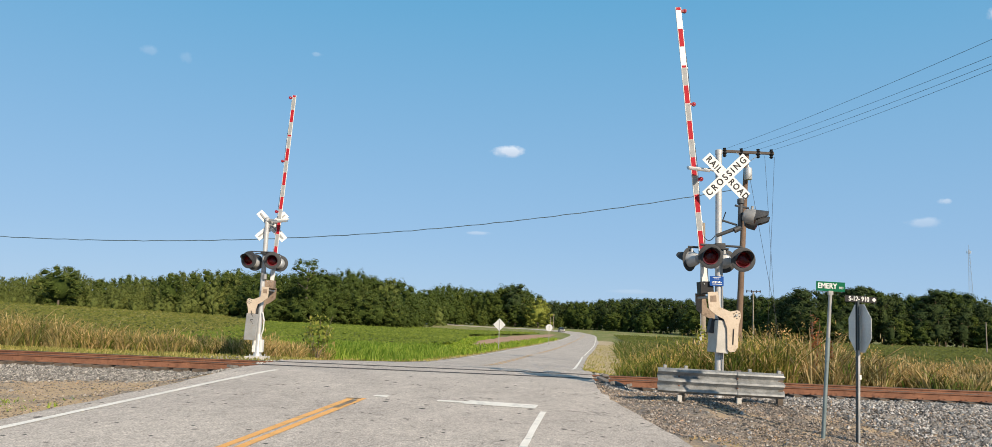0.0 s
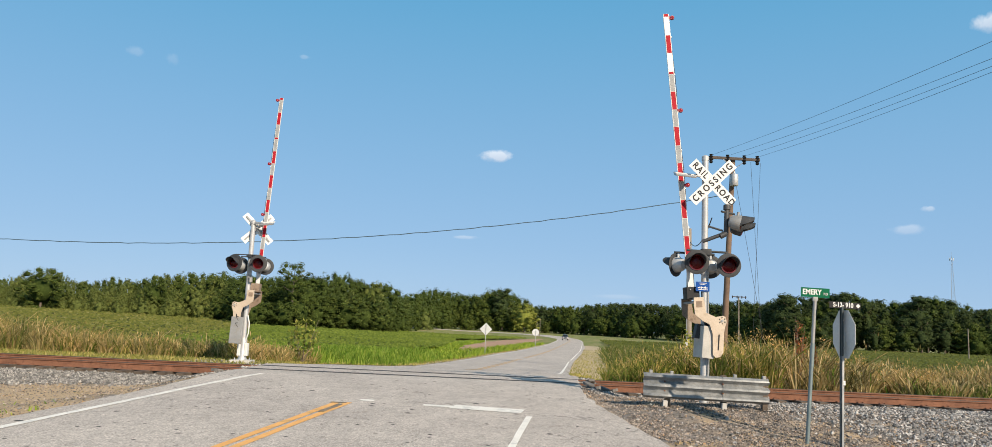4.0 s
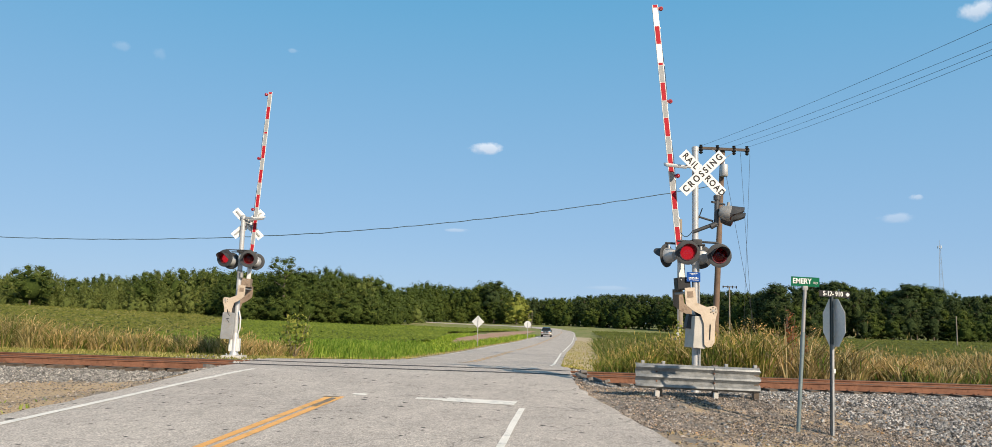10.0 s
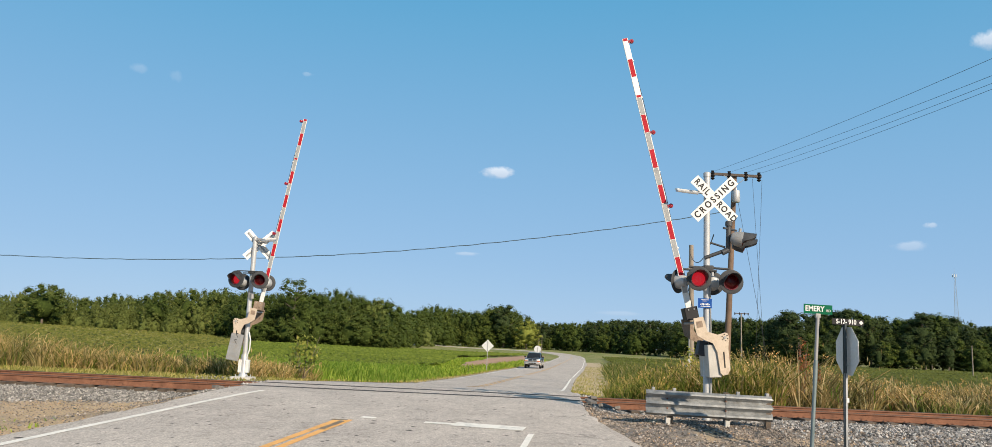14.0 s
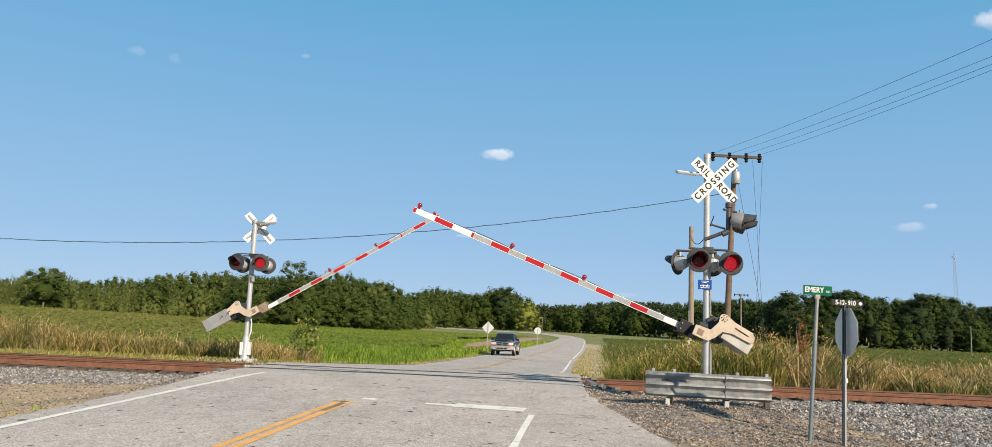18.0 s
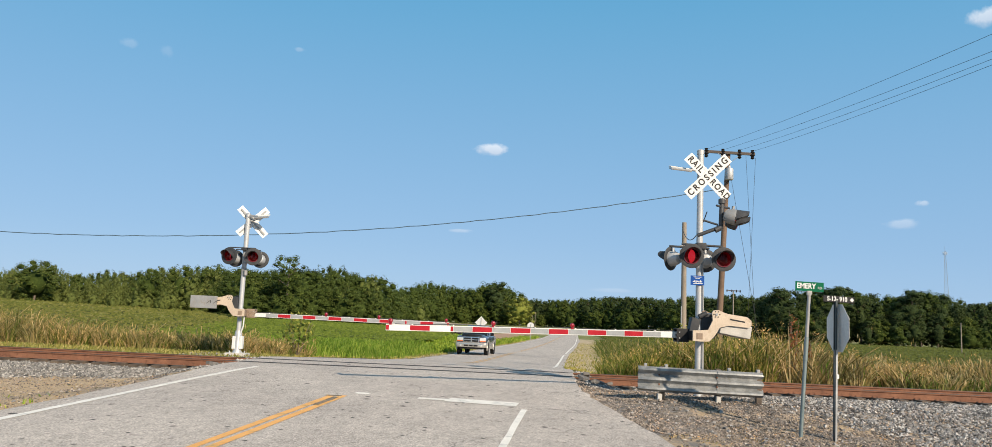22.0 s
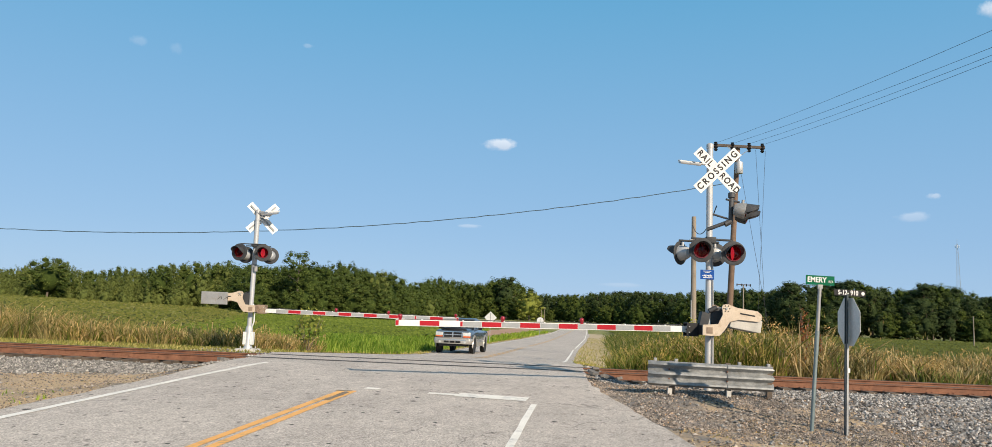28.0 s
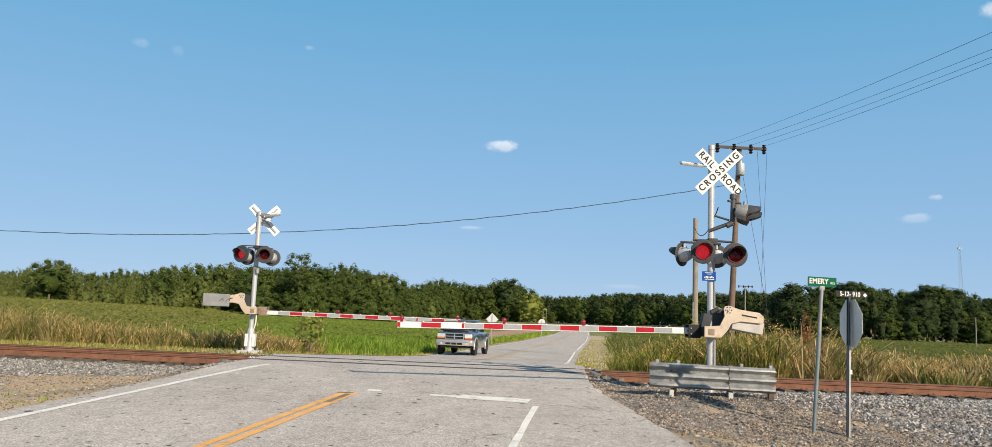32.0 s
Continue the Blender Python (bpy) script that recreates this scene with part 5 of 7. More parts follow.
    for y in (-1.62, 1.7):
        for s in (-1, 1):
            bm = bmesh.new()
            turned(bm, [(0.2, -0.1), (0.34, -0.115), (0.362, -0.09), (0.365, 0), (0.362, 0.09), (0.34, 0.115), (0.2, 0.1)], pose(0, 0, 0, 0, 90, 0), 26)
            w = part("wheel", bm, M_TYRE, t, "black tyre on alloy rim", True, pose(s * 0.8, y, 0.365))
            bm = bmesh.new()
            turned(bm, [(0.21, 0.06), (0.21, 0.1), (0.17, 0.085), (0.06, 0.1), (0, 0.105)], pose(0, 0, 0, 0, 90 * s, 0), 20)
            for k in range(5):
                a = radians(72 * k)
                box(bm, (s * 0.1, 0.12 * math.cos(a), 0.12 * math.sin(a)), (0.02, 0.05, 0.12), Euler((a - math.pi / 2, 0, 0)).to_matrix().to_4x4())
            part("rim", bm, M_CHROME, w, "five-spoke alloy rim", True)
            wheels.append(w)
    return t, wheels


TRUCK, WHEELS = pickup()
# seconds, metres north, x as a share of that
DRIVE = [(0.0, 300.0, 0.072), (1.0, 285.0, 0.0806), (2.0, 268.0, 0.087), (3.0, 251.0, 0.091), (4.0, 234.5, 0.0935), (5.0, 218.5, 0.0945), (5.5, 210.8, 0.094), (6.0, 203.0, 0.093), (7.0, 187.5, 0.0903), (8.0, 172.0, 0.0873), (9.0, 156.0, 0.0836), (10.0, 140.5, 0.0787),
         (11.0, 124.5, 0.0735), (12.0, 109.0, 0.066), (13.0, 96.5, 0.0585), (14.0, 86.0, 0.0495), (15.0, 77.5, 0.0385), (16.0, 70.0, 0.028), (17.0, 64.0, 0.019), (18.0, 59.5, 0.0105), (19.0, 55.6, 0.0028), (20.0, 52.0, -0.0045), (21.0, 48.8, -0.012),
         (22.0, 45.8, -0.0195), (23.0, 43.0, -0.0296), (24.0, 40.6, -0.0385), (25.0, 38.6, -0.0475), (26.0, 37.5, -0.0535), (27.0, 37.2, -0.0555), (32.0, 37.2, -0.0555)]


def drive():
    """The pickup follows its lane; its place is that of the front bumper's middle, its wheels roll with the way."""
    ts = [k / 30 for k in range(0, 961)]
    yy = np.interp(ts, [d[0] for d in DRIVE], [d[1] for d in DRIVE])
    uu = np.interp(ts, [d[0] for d in DRIVE], [d[2] for d in DRIVE])
    k = np.hanning(31)
    k /= k.sum()
    smooth = lambda a: np.convolve(np.r_[[a[0]] * 15, a, [a[-1]] * 15], k, "valid")
    yy, uu = smooth(yy), smooth(uu)
    xx = uu * yy
    rows = []
    for i in range(0, 961, 15):
        j = min(i, 800)
        dx, dy = xx[j + 12] - xx[max(0, j - 12)], yy[j + 12] - yy[max(0, j - 12)]
        if ts[i] > 25.0 or abs(dy) < 0.05:
            yaw = HEAD
        else:
            yaw = math.degrees(math.atan2(-dx, -dy)) * -1
            yaw = yaw if ts[i] < 22 else yaw + (HEAD - yaw) * (ts[i] - 22) / 3
        slope = math.degrees(math.atan2(road_z(yy[i] + 4) - road_z(yy[i] + 0.5), 3.5))
        head = pose(xx[i], yy[i], road_z(yy[i] + 2.6) + 0.005, 0, 0, yaw)
        rows.append((ts[i], head @ pose(0, 2.62, 0) @ pose(0, 0, 0, slope)))
    walk(TRUCK, rows)
    way = np.r_[0, np.cumsum(np.hypot(np.diff(xx), np.diff(yy)))]
    last = next(i for i in range(961) if way[-1] - way[i] < 0.002)
    for w in WHEELS:
        base = w.matrix_basis.copy()
        keys = [(ts[i], base @ pose(0, 0, 0, math.degrees(way[i] / 0.365) % 360)) for i in range(0, last + 1)] + [(32.0, base @ pose(0, 0, 0, math.degrees(way[last] / 0.365) % 360))]
        walk(w, keys)


HEAD = -8.0


# ---- woods, fields and grass ----
M_LEAF = plants("broadleaf_foliage", [(0.0, (0.06, 0.088, 0.02)), (0.5, (0.085, 0.116, 0.027)), (0.9, (0.112, 0.144, 0.035)), (1.0, (0.145, 0.17, 0.046))], 0.15, 3.0)
M_YOUNG = plants("young_tree_foliage", [(0.0, (0.125, 0.155, 0.042)), (0.5, (0.165, 0.195, 0.054)), (1.0, (0.225, 0.245, 0.075))], 0.2, 3.0)
M_PINE = plants("pine_foliage", [(0.0, (0.044, 0.066, 0.026)), (0.5, (0.06, 0.087, 0.033)), (1.0, (0.084, 0.115, 0.042))], 0.2, 3.0)
M_YELLOW_LEAF = plants("yellowing_foliage", [(0.0, (0.15, 0.19, 0.035)), (0.5, (0.3, 0.31, 0.06)), (1.0, (0.5, 0.44, 0.11))], 0.3, 0.3)
# crown shade is painted in: cores take a darker colour than their leaves
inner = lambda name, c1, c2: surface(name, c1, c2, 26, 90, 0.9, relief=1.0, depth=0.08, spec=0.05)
SHADE_CORE_OF = {M_LEAF: inner("shaded_inner_broad_foliage", (0.026, 0.04, 0.01), (0.058, 0.082, 0.019)), M_PINE: inner("shaded_inner_pine_foliage", (0.022, 0.034, 0.014), (0.045, 0.065, 0.024)),
           M_YOUNG: inner("shaded_inner_young_foliage", (0.075, 0.094, 0.026), (0.145, 0.172, 0.048)), M_YELLOW_LEAF: inner("shaded_inner_yellow_foliage", (0.12, 0.15, 0.03), (0.26, 0.27, 0.06))}
# the far wood's mass gets the same darker tones in place of shade
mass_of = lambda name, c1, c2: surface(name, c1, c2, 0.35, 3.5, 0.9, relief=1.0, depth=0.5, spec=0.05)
FAR_SHADE_CORE = {M_LEAF: mass_of("shaded_far_broad_foliage", (0.026, 0.04, 0.01), (0.058, 0.082, 0.019)), M_PINE: mass_of("shaded_far_pine_foliage", (0.022, 0.034, 0.014), (0.045, 0.065, 0.024)),
            M_YOUNG: mass_of("shaded_far_young_foliage", (0.075, 0.094, 0.026), (0.145, 0.172, 0.048))}
M_BARK = surface("grey_brown_bark", (0.11, 0.085, 0.06), (0.2, 0.16, 0.12), 2, 12, 0.9, relief=0.6, depth=0.03)
M_CROP = plants("soybean_leaves", [(0.0, (0.078, 0.118, 0.02)), (0.5, (0.114, 0.164, 0.029)), (1.0, (0.152, 0.206, 0.04))], 0.3, 0.04, low=(0.85, 0.86, 0.8), high=(1.12, 1.08, 1.1))
M_OLIVE = plants("olive_crop_leaves", [(0.0, (0.05, 0.068, 0.018)), (0.5, (0.073, 0.094, 0.024)), (1.0, (0.1, 0.122, 0.033))], 0.25, 0.04, low=(0.85, 0.86, 0.8), high=(1.12, 1.08, 1.1))
M_WEEDY = plants("weedy_field_growth", [(0.0, (0.135, 0.145, 0.03)), (0.5, (0.185, 0.19, 0.042)), (0.93, (0.245, 0.23, 0.066)), (1.0, (0.3, 0.29, 0.12))], 0.3, 0.08, low=(0.85, 0.9, 0.8), high=(1.15, 1.06, 1.1))
M_WEED_TAN = plants("dry_tall_grass", [(0.0, (0.13, 0.14, 0.04)), (0.25, (0.25, 0.2, 0.08)), (0.6, (0.4, 0.3, 0.14)), (0.9, (0.56, 0.44, 0.25)), (1.0, (0.15, 0.18, 0.05))], 0.3, 1.1, low=(0.6, 0.68, 0.6), high=(1.42, 1.26, 1.12))
M_WEED_MIX = plants("half_green_tall_grass", [(0.0, (0.06, 0.095, 0.02)), (0.4, (0.12, 0.155, 0.036)), (0.7, (0.205, 0.205, 0.066)), (1.0, (0.38, 0.31, 0.15))], 0.3, 1.0, low=(0.6, 0.68, 0.6), high=(1.42, 1.26, 1.12))
M_WEED_GREEN = plants("fresh_green_grass", [(0.0, (0.091, 0.165, 0.020)), (0.5, (0.169, 0.275, 0.035)), (1.0, (0.29, 0.36, 0.075))], 0.35, 0.7, low=(0.75, 0.8, 0.75), high=(1.2, 1.12, 1.0))
M_WEED_DRY = plants("brown_dry_grass", [(0.0, (0.11, 0.115, 0.032)), (0.22, (0.24, 0.185, 0.07)), (0.6, (0.41, 0.29, 0.14)), (0.9, (0.58, 0.46, 0.28)), (1.0, (0.16, 0.18, 0.05))], 0.25, 1.0, low=(0.6, 0.68, 0.6), high=(1.42, 1.26, 1.12))
M_MOWN = plants("yellow_green_verge_grass", [(0.0, (0.17, 0.19, 0.045)), (0.5, (0.29, 0.28, 0.085)), (1.0, (0.44, 0.375, 0.17))], 0.3, 0.2)


def quads(name, cen, nor, size, aspect, mat, rng, soft=False):
    """Many small leaf pieces as one mesh: each a bent four-sided leaf about its centre."""
    n = len(cen)
    up = rng.normal(size=(n, 3))
    a = np.cross(nor, up)
    a /= np.linalg.norm(a, axis=1)[:, None] + 1e-9
    b = np.cross(nor, a)
    s = size[:, None]
    v = np.empty((n, 4, 3))
    v[:, 0] = cen - a * s * aspect
    v[:, 1] = cen - b * s + nor * s * 0.25
    v[:, 2] = cen + a * s * aspect
    v[:, 3] = cen + b * s * 1.1 + nor * s * 0.3
    f = np.arange(n * 4).reshape(n, 4)
    if soft:
        back = (np.cross(v[:, 2] - v[:, 0], v[:, 3] - v[:, 1]) * nor).sum(1) < 0
        f[back] = f[back][:, ::-1]
    me = bpy.data.meshes.new(name)
    me.from_pydata(v.reshape(-1, 3).tolist(), [], f.tolist())
    me.materials.append(mat)
    if soft:
        # leaves of one clump share its roundness
        me.polygons.foreach_set("use_smooth", [True] * n)
        me.normals_split_custom_set_from_vertices(np.repeat(nor, 4, axis=0).tolist())
    return me


def crown_mesh(kind, seed):
    """A crown of unit height: clumps set round an uneven body, each covered in small leaf clusters that face outwards."""
    rng = np.random.default_rng(seed)
    clumps = []
    if kind == "pine":
        for k in range(46):
            z = 0.22 + 0.72 * (k + rng.random()) / 46
            r = 0.21 * math.sin(math.pi * min(0.97, 0.2 + 0.72 * z)) ** 0.6 * rng.uniform(0.25, 1.1)
            a = 2.4 * k + rng.uniform(-0.5, 0.5)
            q = rng.uniform(0.035, 0.085)
            clumps.append((r * math.cos(a), r * math.sin(a), z, q, q * rng.uniform(0.6, 0.9)))
        body = (0.52, 0.15, 0.34)
    elif kind == "tall":
        for k in range(34):
            z = 0.5 + 0.46 * (k + rng.random()) / 34
            r = 0.19 * math.sin(math.pi * (z - 0.42) / 0.62) ** 0.5 * rng.uniform(0.35, 1.05)
            a = 2.4 * k
            q = rng.uniform(0.035, 0.068)
            clumps.append((r * math.cos(a), r * math.sin(a), z, q, q * rng.uniform(0.6, 0.8)))
        body = None
    elif kind == "young":
        for k in range(46):
            z = 0.06 + 0.9 * (k + rng.random()) / 46
            r = 0.3 * (1.05 - z) ** 0.6 * rng.uniform(0.45, 1.1)
            a = 2.4 * k + rng.uniform(-0.5, 0.5)
            q = rng.uniform(0.04, 0.1) * (1.1 - 0.5 * z)
            clumps.append((r * math.cos(a), r * math.sin(a), z, q, q * rng.uniform(0.9, 1.4)))
        body = (0.4, 0.2, 0.36)
    else:
        for k in range(62):
            z = 0.08 + 0.86 * (k + rng.random()) / 62
            r = 0.36 * math.sin(math.pi * min(0.98, 0.16 + 0.76 * z)) ** 0.55 * rng.uniform(0.55, 1.1)
            a = 2.4 * k + rng.uniform(-0.5, 0.5)
            q = rng.uniform(0.04, 0.105)
            clumps.append((r * math.cos(a), r * math.sin(a), z, q, q * rng.uniform(0.65, 0.95)))
        body = (0.48, 0.28, 0.4)
    area = np.array([q[3] * (q[3] + q[4]) for q in clumps])
    count = np.maximum(14, ((2000 if kind == "tall" else 2900) * area / area.sum()).astype(int))
    cen, nor = [], []
    mid = np.array([0, 0, body[0] if body else 0.7])
    for i, (x, y, z, rh, rv) in enumerate(clumps):
        c = np.array([x, y, z])
        out = (c - mid) / (np.linalg.norm(c - mid) + 1e-6)
        d = rng.normal(size=(count[i], 3)) + out * 0.75 + np.array([0, 0, 0.25])
        d /= np.linalg.norm(d, axis=1)[:, None]
        reach = np.where(rng.random(count[i]) < 0.06, rng.uniform(1.1, 1.35, count[i]), rng.uniform(0.78, 1.14, count[i]))
        cen.append(c + d * np.array([rh, rh, rv]) * reach[:, None])
        nn = d * 0.6 + out * 0.5 + rng.normal(scale=0.24, size=d.shape)
        nor.append(nn / np.linalg.norm(nn, axis=1)[:, None])
    cen, nor = np.concatenate(cen), np.concatenate(nor)
    cen[:, 2] = np.clip(cen[:, 2], 0.02, 1.04)
    return (clumps, body), (cen, nor, rng.uniform(0.006, 0.0145, len(cen)), rng)


def core_mesh(shape, kind):
    """The leafy mass under the outer leaves: one lump for each larger clump and one for the body, roughened."""
    clumps, body = shape
    bm = bmesh.new()
    k = 0.55 if kind == "tall" else 0.7
    keep = sorted(clumps, key=lambda q: -q[3] * q[4])[: len(clumps) * 2 // 3]
    balls = [(x, y, z, rh * k, rv * k, 1) for x, y, z, rh, rv in keep]
    if body:
        balls.append((0, 0, body[0], body[1] * 0.66, body[2] * 0.72, 2))
    for x, y, z, rh, rv, sub in balls:
        r = bmesh.ops.create_icosphere(bm, subdivisions=sub, radius=1.0, matrix=Matrix.Translation((x, y, z)) @ Matrix.Diagonal((rh, rh, rv, 1)))
        for v in r["verts"]:
            v.co += Vector((noise.noise(v.co * 24), noise.noise(v.co * 24 + Vector((5, 0, 0))), noise.noise(v.co * 24 + Vector((0, 5, 0))))) * 0.022
    return bm


def trunk_bm(kind):
    bm = bmesh.new()
    top = 0.9 if kind in ("pine", "tall") else 0.55
    pts = [(0, 0, -0.03), (0.006, 0.004, top * 0.35), (-0.004, 0.006, top * 0.7), (0.004, 0, top)]
    r = 0.018 if kind != "broad" else 0.026
    for i, (a, b) in enumerate(zip(pts, pts[1:])):
        rod(bm, a, b, r * (1 - 0.28 * i), r * (1 - 0.28 * (i + 1)), 7)
    for k in range(5):
        a = 1.3 * k
        z = top * (0.5 + 0.09 * k)
        rod(bm, (0, 0, z), (0.15 * math.cos(a), 0.15 * math.sin(a), z + 0.12), r * 0.45, r * 0.15, 5)
    return bm


def tree_kind(kind, seed, leaf, label):
    t = thing("tree", label, "tree")
    lobes, (cen, nor, siz, rng) = crown_mesh(kind, seed)
    part("trunk", trunk_bm(kind), M_BARK, t, "grey-brown trunk and limbs")
    crown = new("crown", quads("crown", cen, nor, siz * (1.0 if kind == "broad" else 0.85), 0.75, leaf, rng, True))
    crown.parent = t
    part("inner_foliage", core_mesh(lobes, kind), SHADE_CORE_OF[leaf], t, "dense inner foliage, crown shade in its colour", True)
    STOCK[t] = (leaf, cen, nor, siz, lobes)
    return t


STOCK = {}
# the skyline of the woods: bearing (x over y) and rise (over distance) of the tree tops
SKYLINE = [(-0.632, 0.0337), (-0.596, 0.0402), (-0.577, 0.0491), (-0.552, 0.0429), (-0.539, 0.0354), (-0.51, 0.0342), (-0.479, 0.0412), (-0.45, 0.0384), (-0.421, 0.0494),
           (-0.366, 0.0494), (-0.342, 0.0545), (-0.313, 0.0485), (-0.269, 0.05), (-0.228, 0.053), (-0.204, 0.0557), (-0.179, 0.0494), (-0.146, 0.0476),
           (-0.129, 0.033), (-0.105, 0.0356), (-0.065, 0.0455), (-0.028, 0.0357), (-0.008, 0.0415), (0.012, 0.0488), (0.023, 0.042), (0.041, 0.0315), (0.066, 0.0277),
           (0.106, 0.0295), (0.15, 0.0362), (0.219, 0.0376), (0.282, 0.0428), (0.325, 0.0471), (0.353, 0.0434), (0.376, 0.059), (0.398, 0.0527),
           (0.443, 0.0627), (0.463, 0.0571), (0.508, 0.0526), (0.544, 0.0615), (0.585, 0.0576), (0.617, 0.0501), (0.64, 0.0511)]
FAR_OF = ([-0.9, -0.34, -0.3, -0.14, -0.11, -0.06, 0.02, 0.03, 0.08, 0.3, 0.36, 0.9], [210, 215, 180, 190, 270, 410, 415, 420, 420, 290, 235, 225])


def woods():
    rng = random.Random(11)
    broad = [tree_kind("broad", 20 + k, M_LEAF, "dark green broadleaf tree at the field's edge") for k in range(4)]
    young = [tree_kind("young", 40 + k, M_YOUNG, "lighter green young broadleaf tree") for k in range(3)]
    pine = [tree_kind("pine", 60 + k, M_PINE, "tall dark pine tree in the wood") for k in range(3)]
    tall = [tree_kind("tall", 70, M_LEAF, "tall pine-like tree with a high open crown")]
    yellow = [tree_kind("broad", 80, M_YELLOW_LEAF, "yellowing broadleaf tree beside the far road")]
    stock = broad + young + pine + tall + yellow
    sx, se = [s[0] for s in SKYLINE], [s[1] for s in SKYLINE]
    made = []

    def plant(src, u, d, top, wide, sink=0.02):
        x, y = u * d, d
        z = off_road_z(x, y)
        h = ((1.6 + 1.015 * top * d) - z) / (1 - sink)
        z -= sink * h
        t = copy_thing(src, pose(x, y, z, 0, 0, rng.uniform(0, 360)))
        t.scale = (h * wide, h * wide, h)
        t["group"] = "trees of the wood"
        made.append(t)

    mass = {}

    def behind(src, u, d, top, wide):
        leaf, cen, nor, siz, (clumps, body) = STOCK[src]
        x, y = u * d, d
        z = off_road_z(x, y)
        h = 1.6 + 1.015 * top * d - z
        a = rng.uniform(0, 6.283)
        c, q = math.cos(a), math.sin(a)
        turn = np.array([[c, q, 0], [-q, c, 0], [0, 0, 1]])
        start = rng.randrange(2)
        size = np.array([h * wide, h * wide, h])
        mass.setdefault(leaf, []).append(((cen[start::2] @ turn) * size + (x, y, z), nor[start::2] @ turn, siz[start::2] * h * 1.25, [(np.array(k[:3]) @ turn) * size + (x, y, z) for k in clumps[::2]], [(k[3] * h * wide, k[4] * h) for k in clumps[::2]]))

    u = -0.74
    while u < 0.74:
        d0 = lerp(u, *FAR_OF)
        e = lerp(u, sx, se)
        if u < -0.35:
            kinds, low, wide = young + young + broad[:1], young, rng.uniform(0.75, 1.0)
        elif u < 0.03:
            kinds, low, wide, e = broad + broad + young[:1], broad + young[:1], rng.uniform(0.8, 1.15), e * (1.05 if -0.225 < u < -0.14 else 1.0)
        elif u < 0.33:
            kinds, low, wide = broad + pine + pine, broad + pine, rng.uniform(0.8, 1.1)
        else:
            kinds, low, wide = pine + pine + pine + broad[:2], pine + broad[:2], rng.uniform(0.75, 1.05)
        plant(rng.choice(kinds), u + rng.uniform(-0.004, 0.004), d0 + rng.uniform(-4, 8), e * rng.choice((0.74, 0.84, 0.92, 0.98, 1.03)), wide)
        plant(rng.choice(low), u + rng.uniform(-0.012, 0.012), d0 - rng.uniform(6, 13), e * rng.uniform(0.3, 0.62), rng.uniform(1.0, 1.4), 0.1)
        for lo, hi, near, far in ((0.6, 0.8, -4, 2), (0.8, 0.98, 8, 18), (0.9, 1.04, 18, 34)):
            for q in range(1 if lo < 0.7 else 2):
                behind(rng.choice(kinds), u + e * rng.uniform(-0.2, 0.2), d0 + rng.uniform(near, far), e * rng.uniform(lo, hi), rng.uniform(0.65, 0.95))
        u += e * rng.uniform(0.22, 0.3)
    ball = bmesh.new()
    bmesh.ops.create_icosphere(ball, subdivisions=1, radius=0.66)
    bv = np.array([v.co[:] for v in ball.verts])
    bf = np.array([[v.index for v in f.verts] for f in ball.faces])
    ball.free()
    gen = np.random.default_rng(77)
    for leaf, rows in mass.items():
        tagged(new("far_wood_leaves", quads("far_wood_leaves", np.concatenate([r[0] for r in rows]), np.concatenate([r[1] for r in rows]), np.concatenate([r[2] for r in rows]), 0.75, leaf, gen, True)), "dense leaves of the wood behind its edge", "woods", kind="stuff")
        at = np.array([p for r in rows for p in r[3]])
        sz = np.array([p for r in rows for p in r[4]])
        v = at[:, None] + bv[None] * np.stack([sz[:, 0], sz[:, 0], sz[:, 1]], 1)[:, None] * gen.uniform(0.8, 1.15, (len(at), len(bv), 1))
        f = (np.arange(len(at))[:, None, None] * len(bv) + bf[None]).reshape(-1, 3)
        tagged(sheet("far_wood_mass", v.reshape(-1, 3).tolist(), f.tolist(), FAR_SHADE_CORE[leaf]), "leafy mass of the wood behind its edge, coloured darker as shade", "woods", kind="stuff")
    for uu, e, src, wide, d in ((-0.256, 0.0705, tall[0], 1.2, 172), (-0.577, 0.0491, broad[0], 1.3, 200), (0.012, 0.0495, pine[0], 1.3, 405), (0.376, 0.059, pine[1], 1.4, 232), (0.443, 0.063, pine[2], 1.4, 230), (0.544, 0.0615, pine[0], 1.4, 228), (0.15, 0.037, pine[1], 1.3, 410)):
        plant(src, uu, d, e, wide)
    plant(yellow[0], 0.041, 395, 0.0325, 1.2)
    # the patterns themselves join the wood at its edges
    for k, s in enumerate(stock):
        uu = -0.80 - 0.02 * k if k % 2 else 0.80 + 0.02 * k
        d = 240
        x, y = uu * d, d
        s.matrix_basis = pose(x, y, off_road_z(x, y) - 0.15)
        h = 9 + k % 3
        s.scale = (h * 1.2, h * 1.2, h)
        s["group"] = "trees of the wood"


woods()


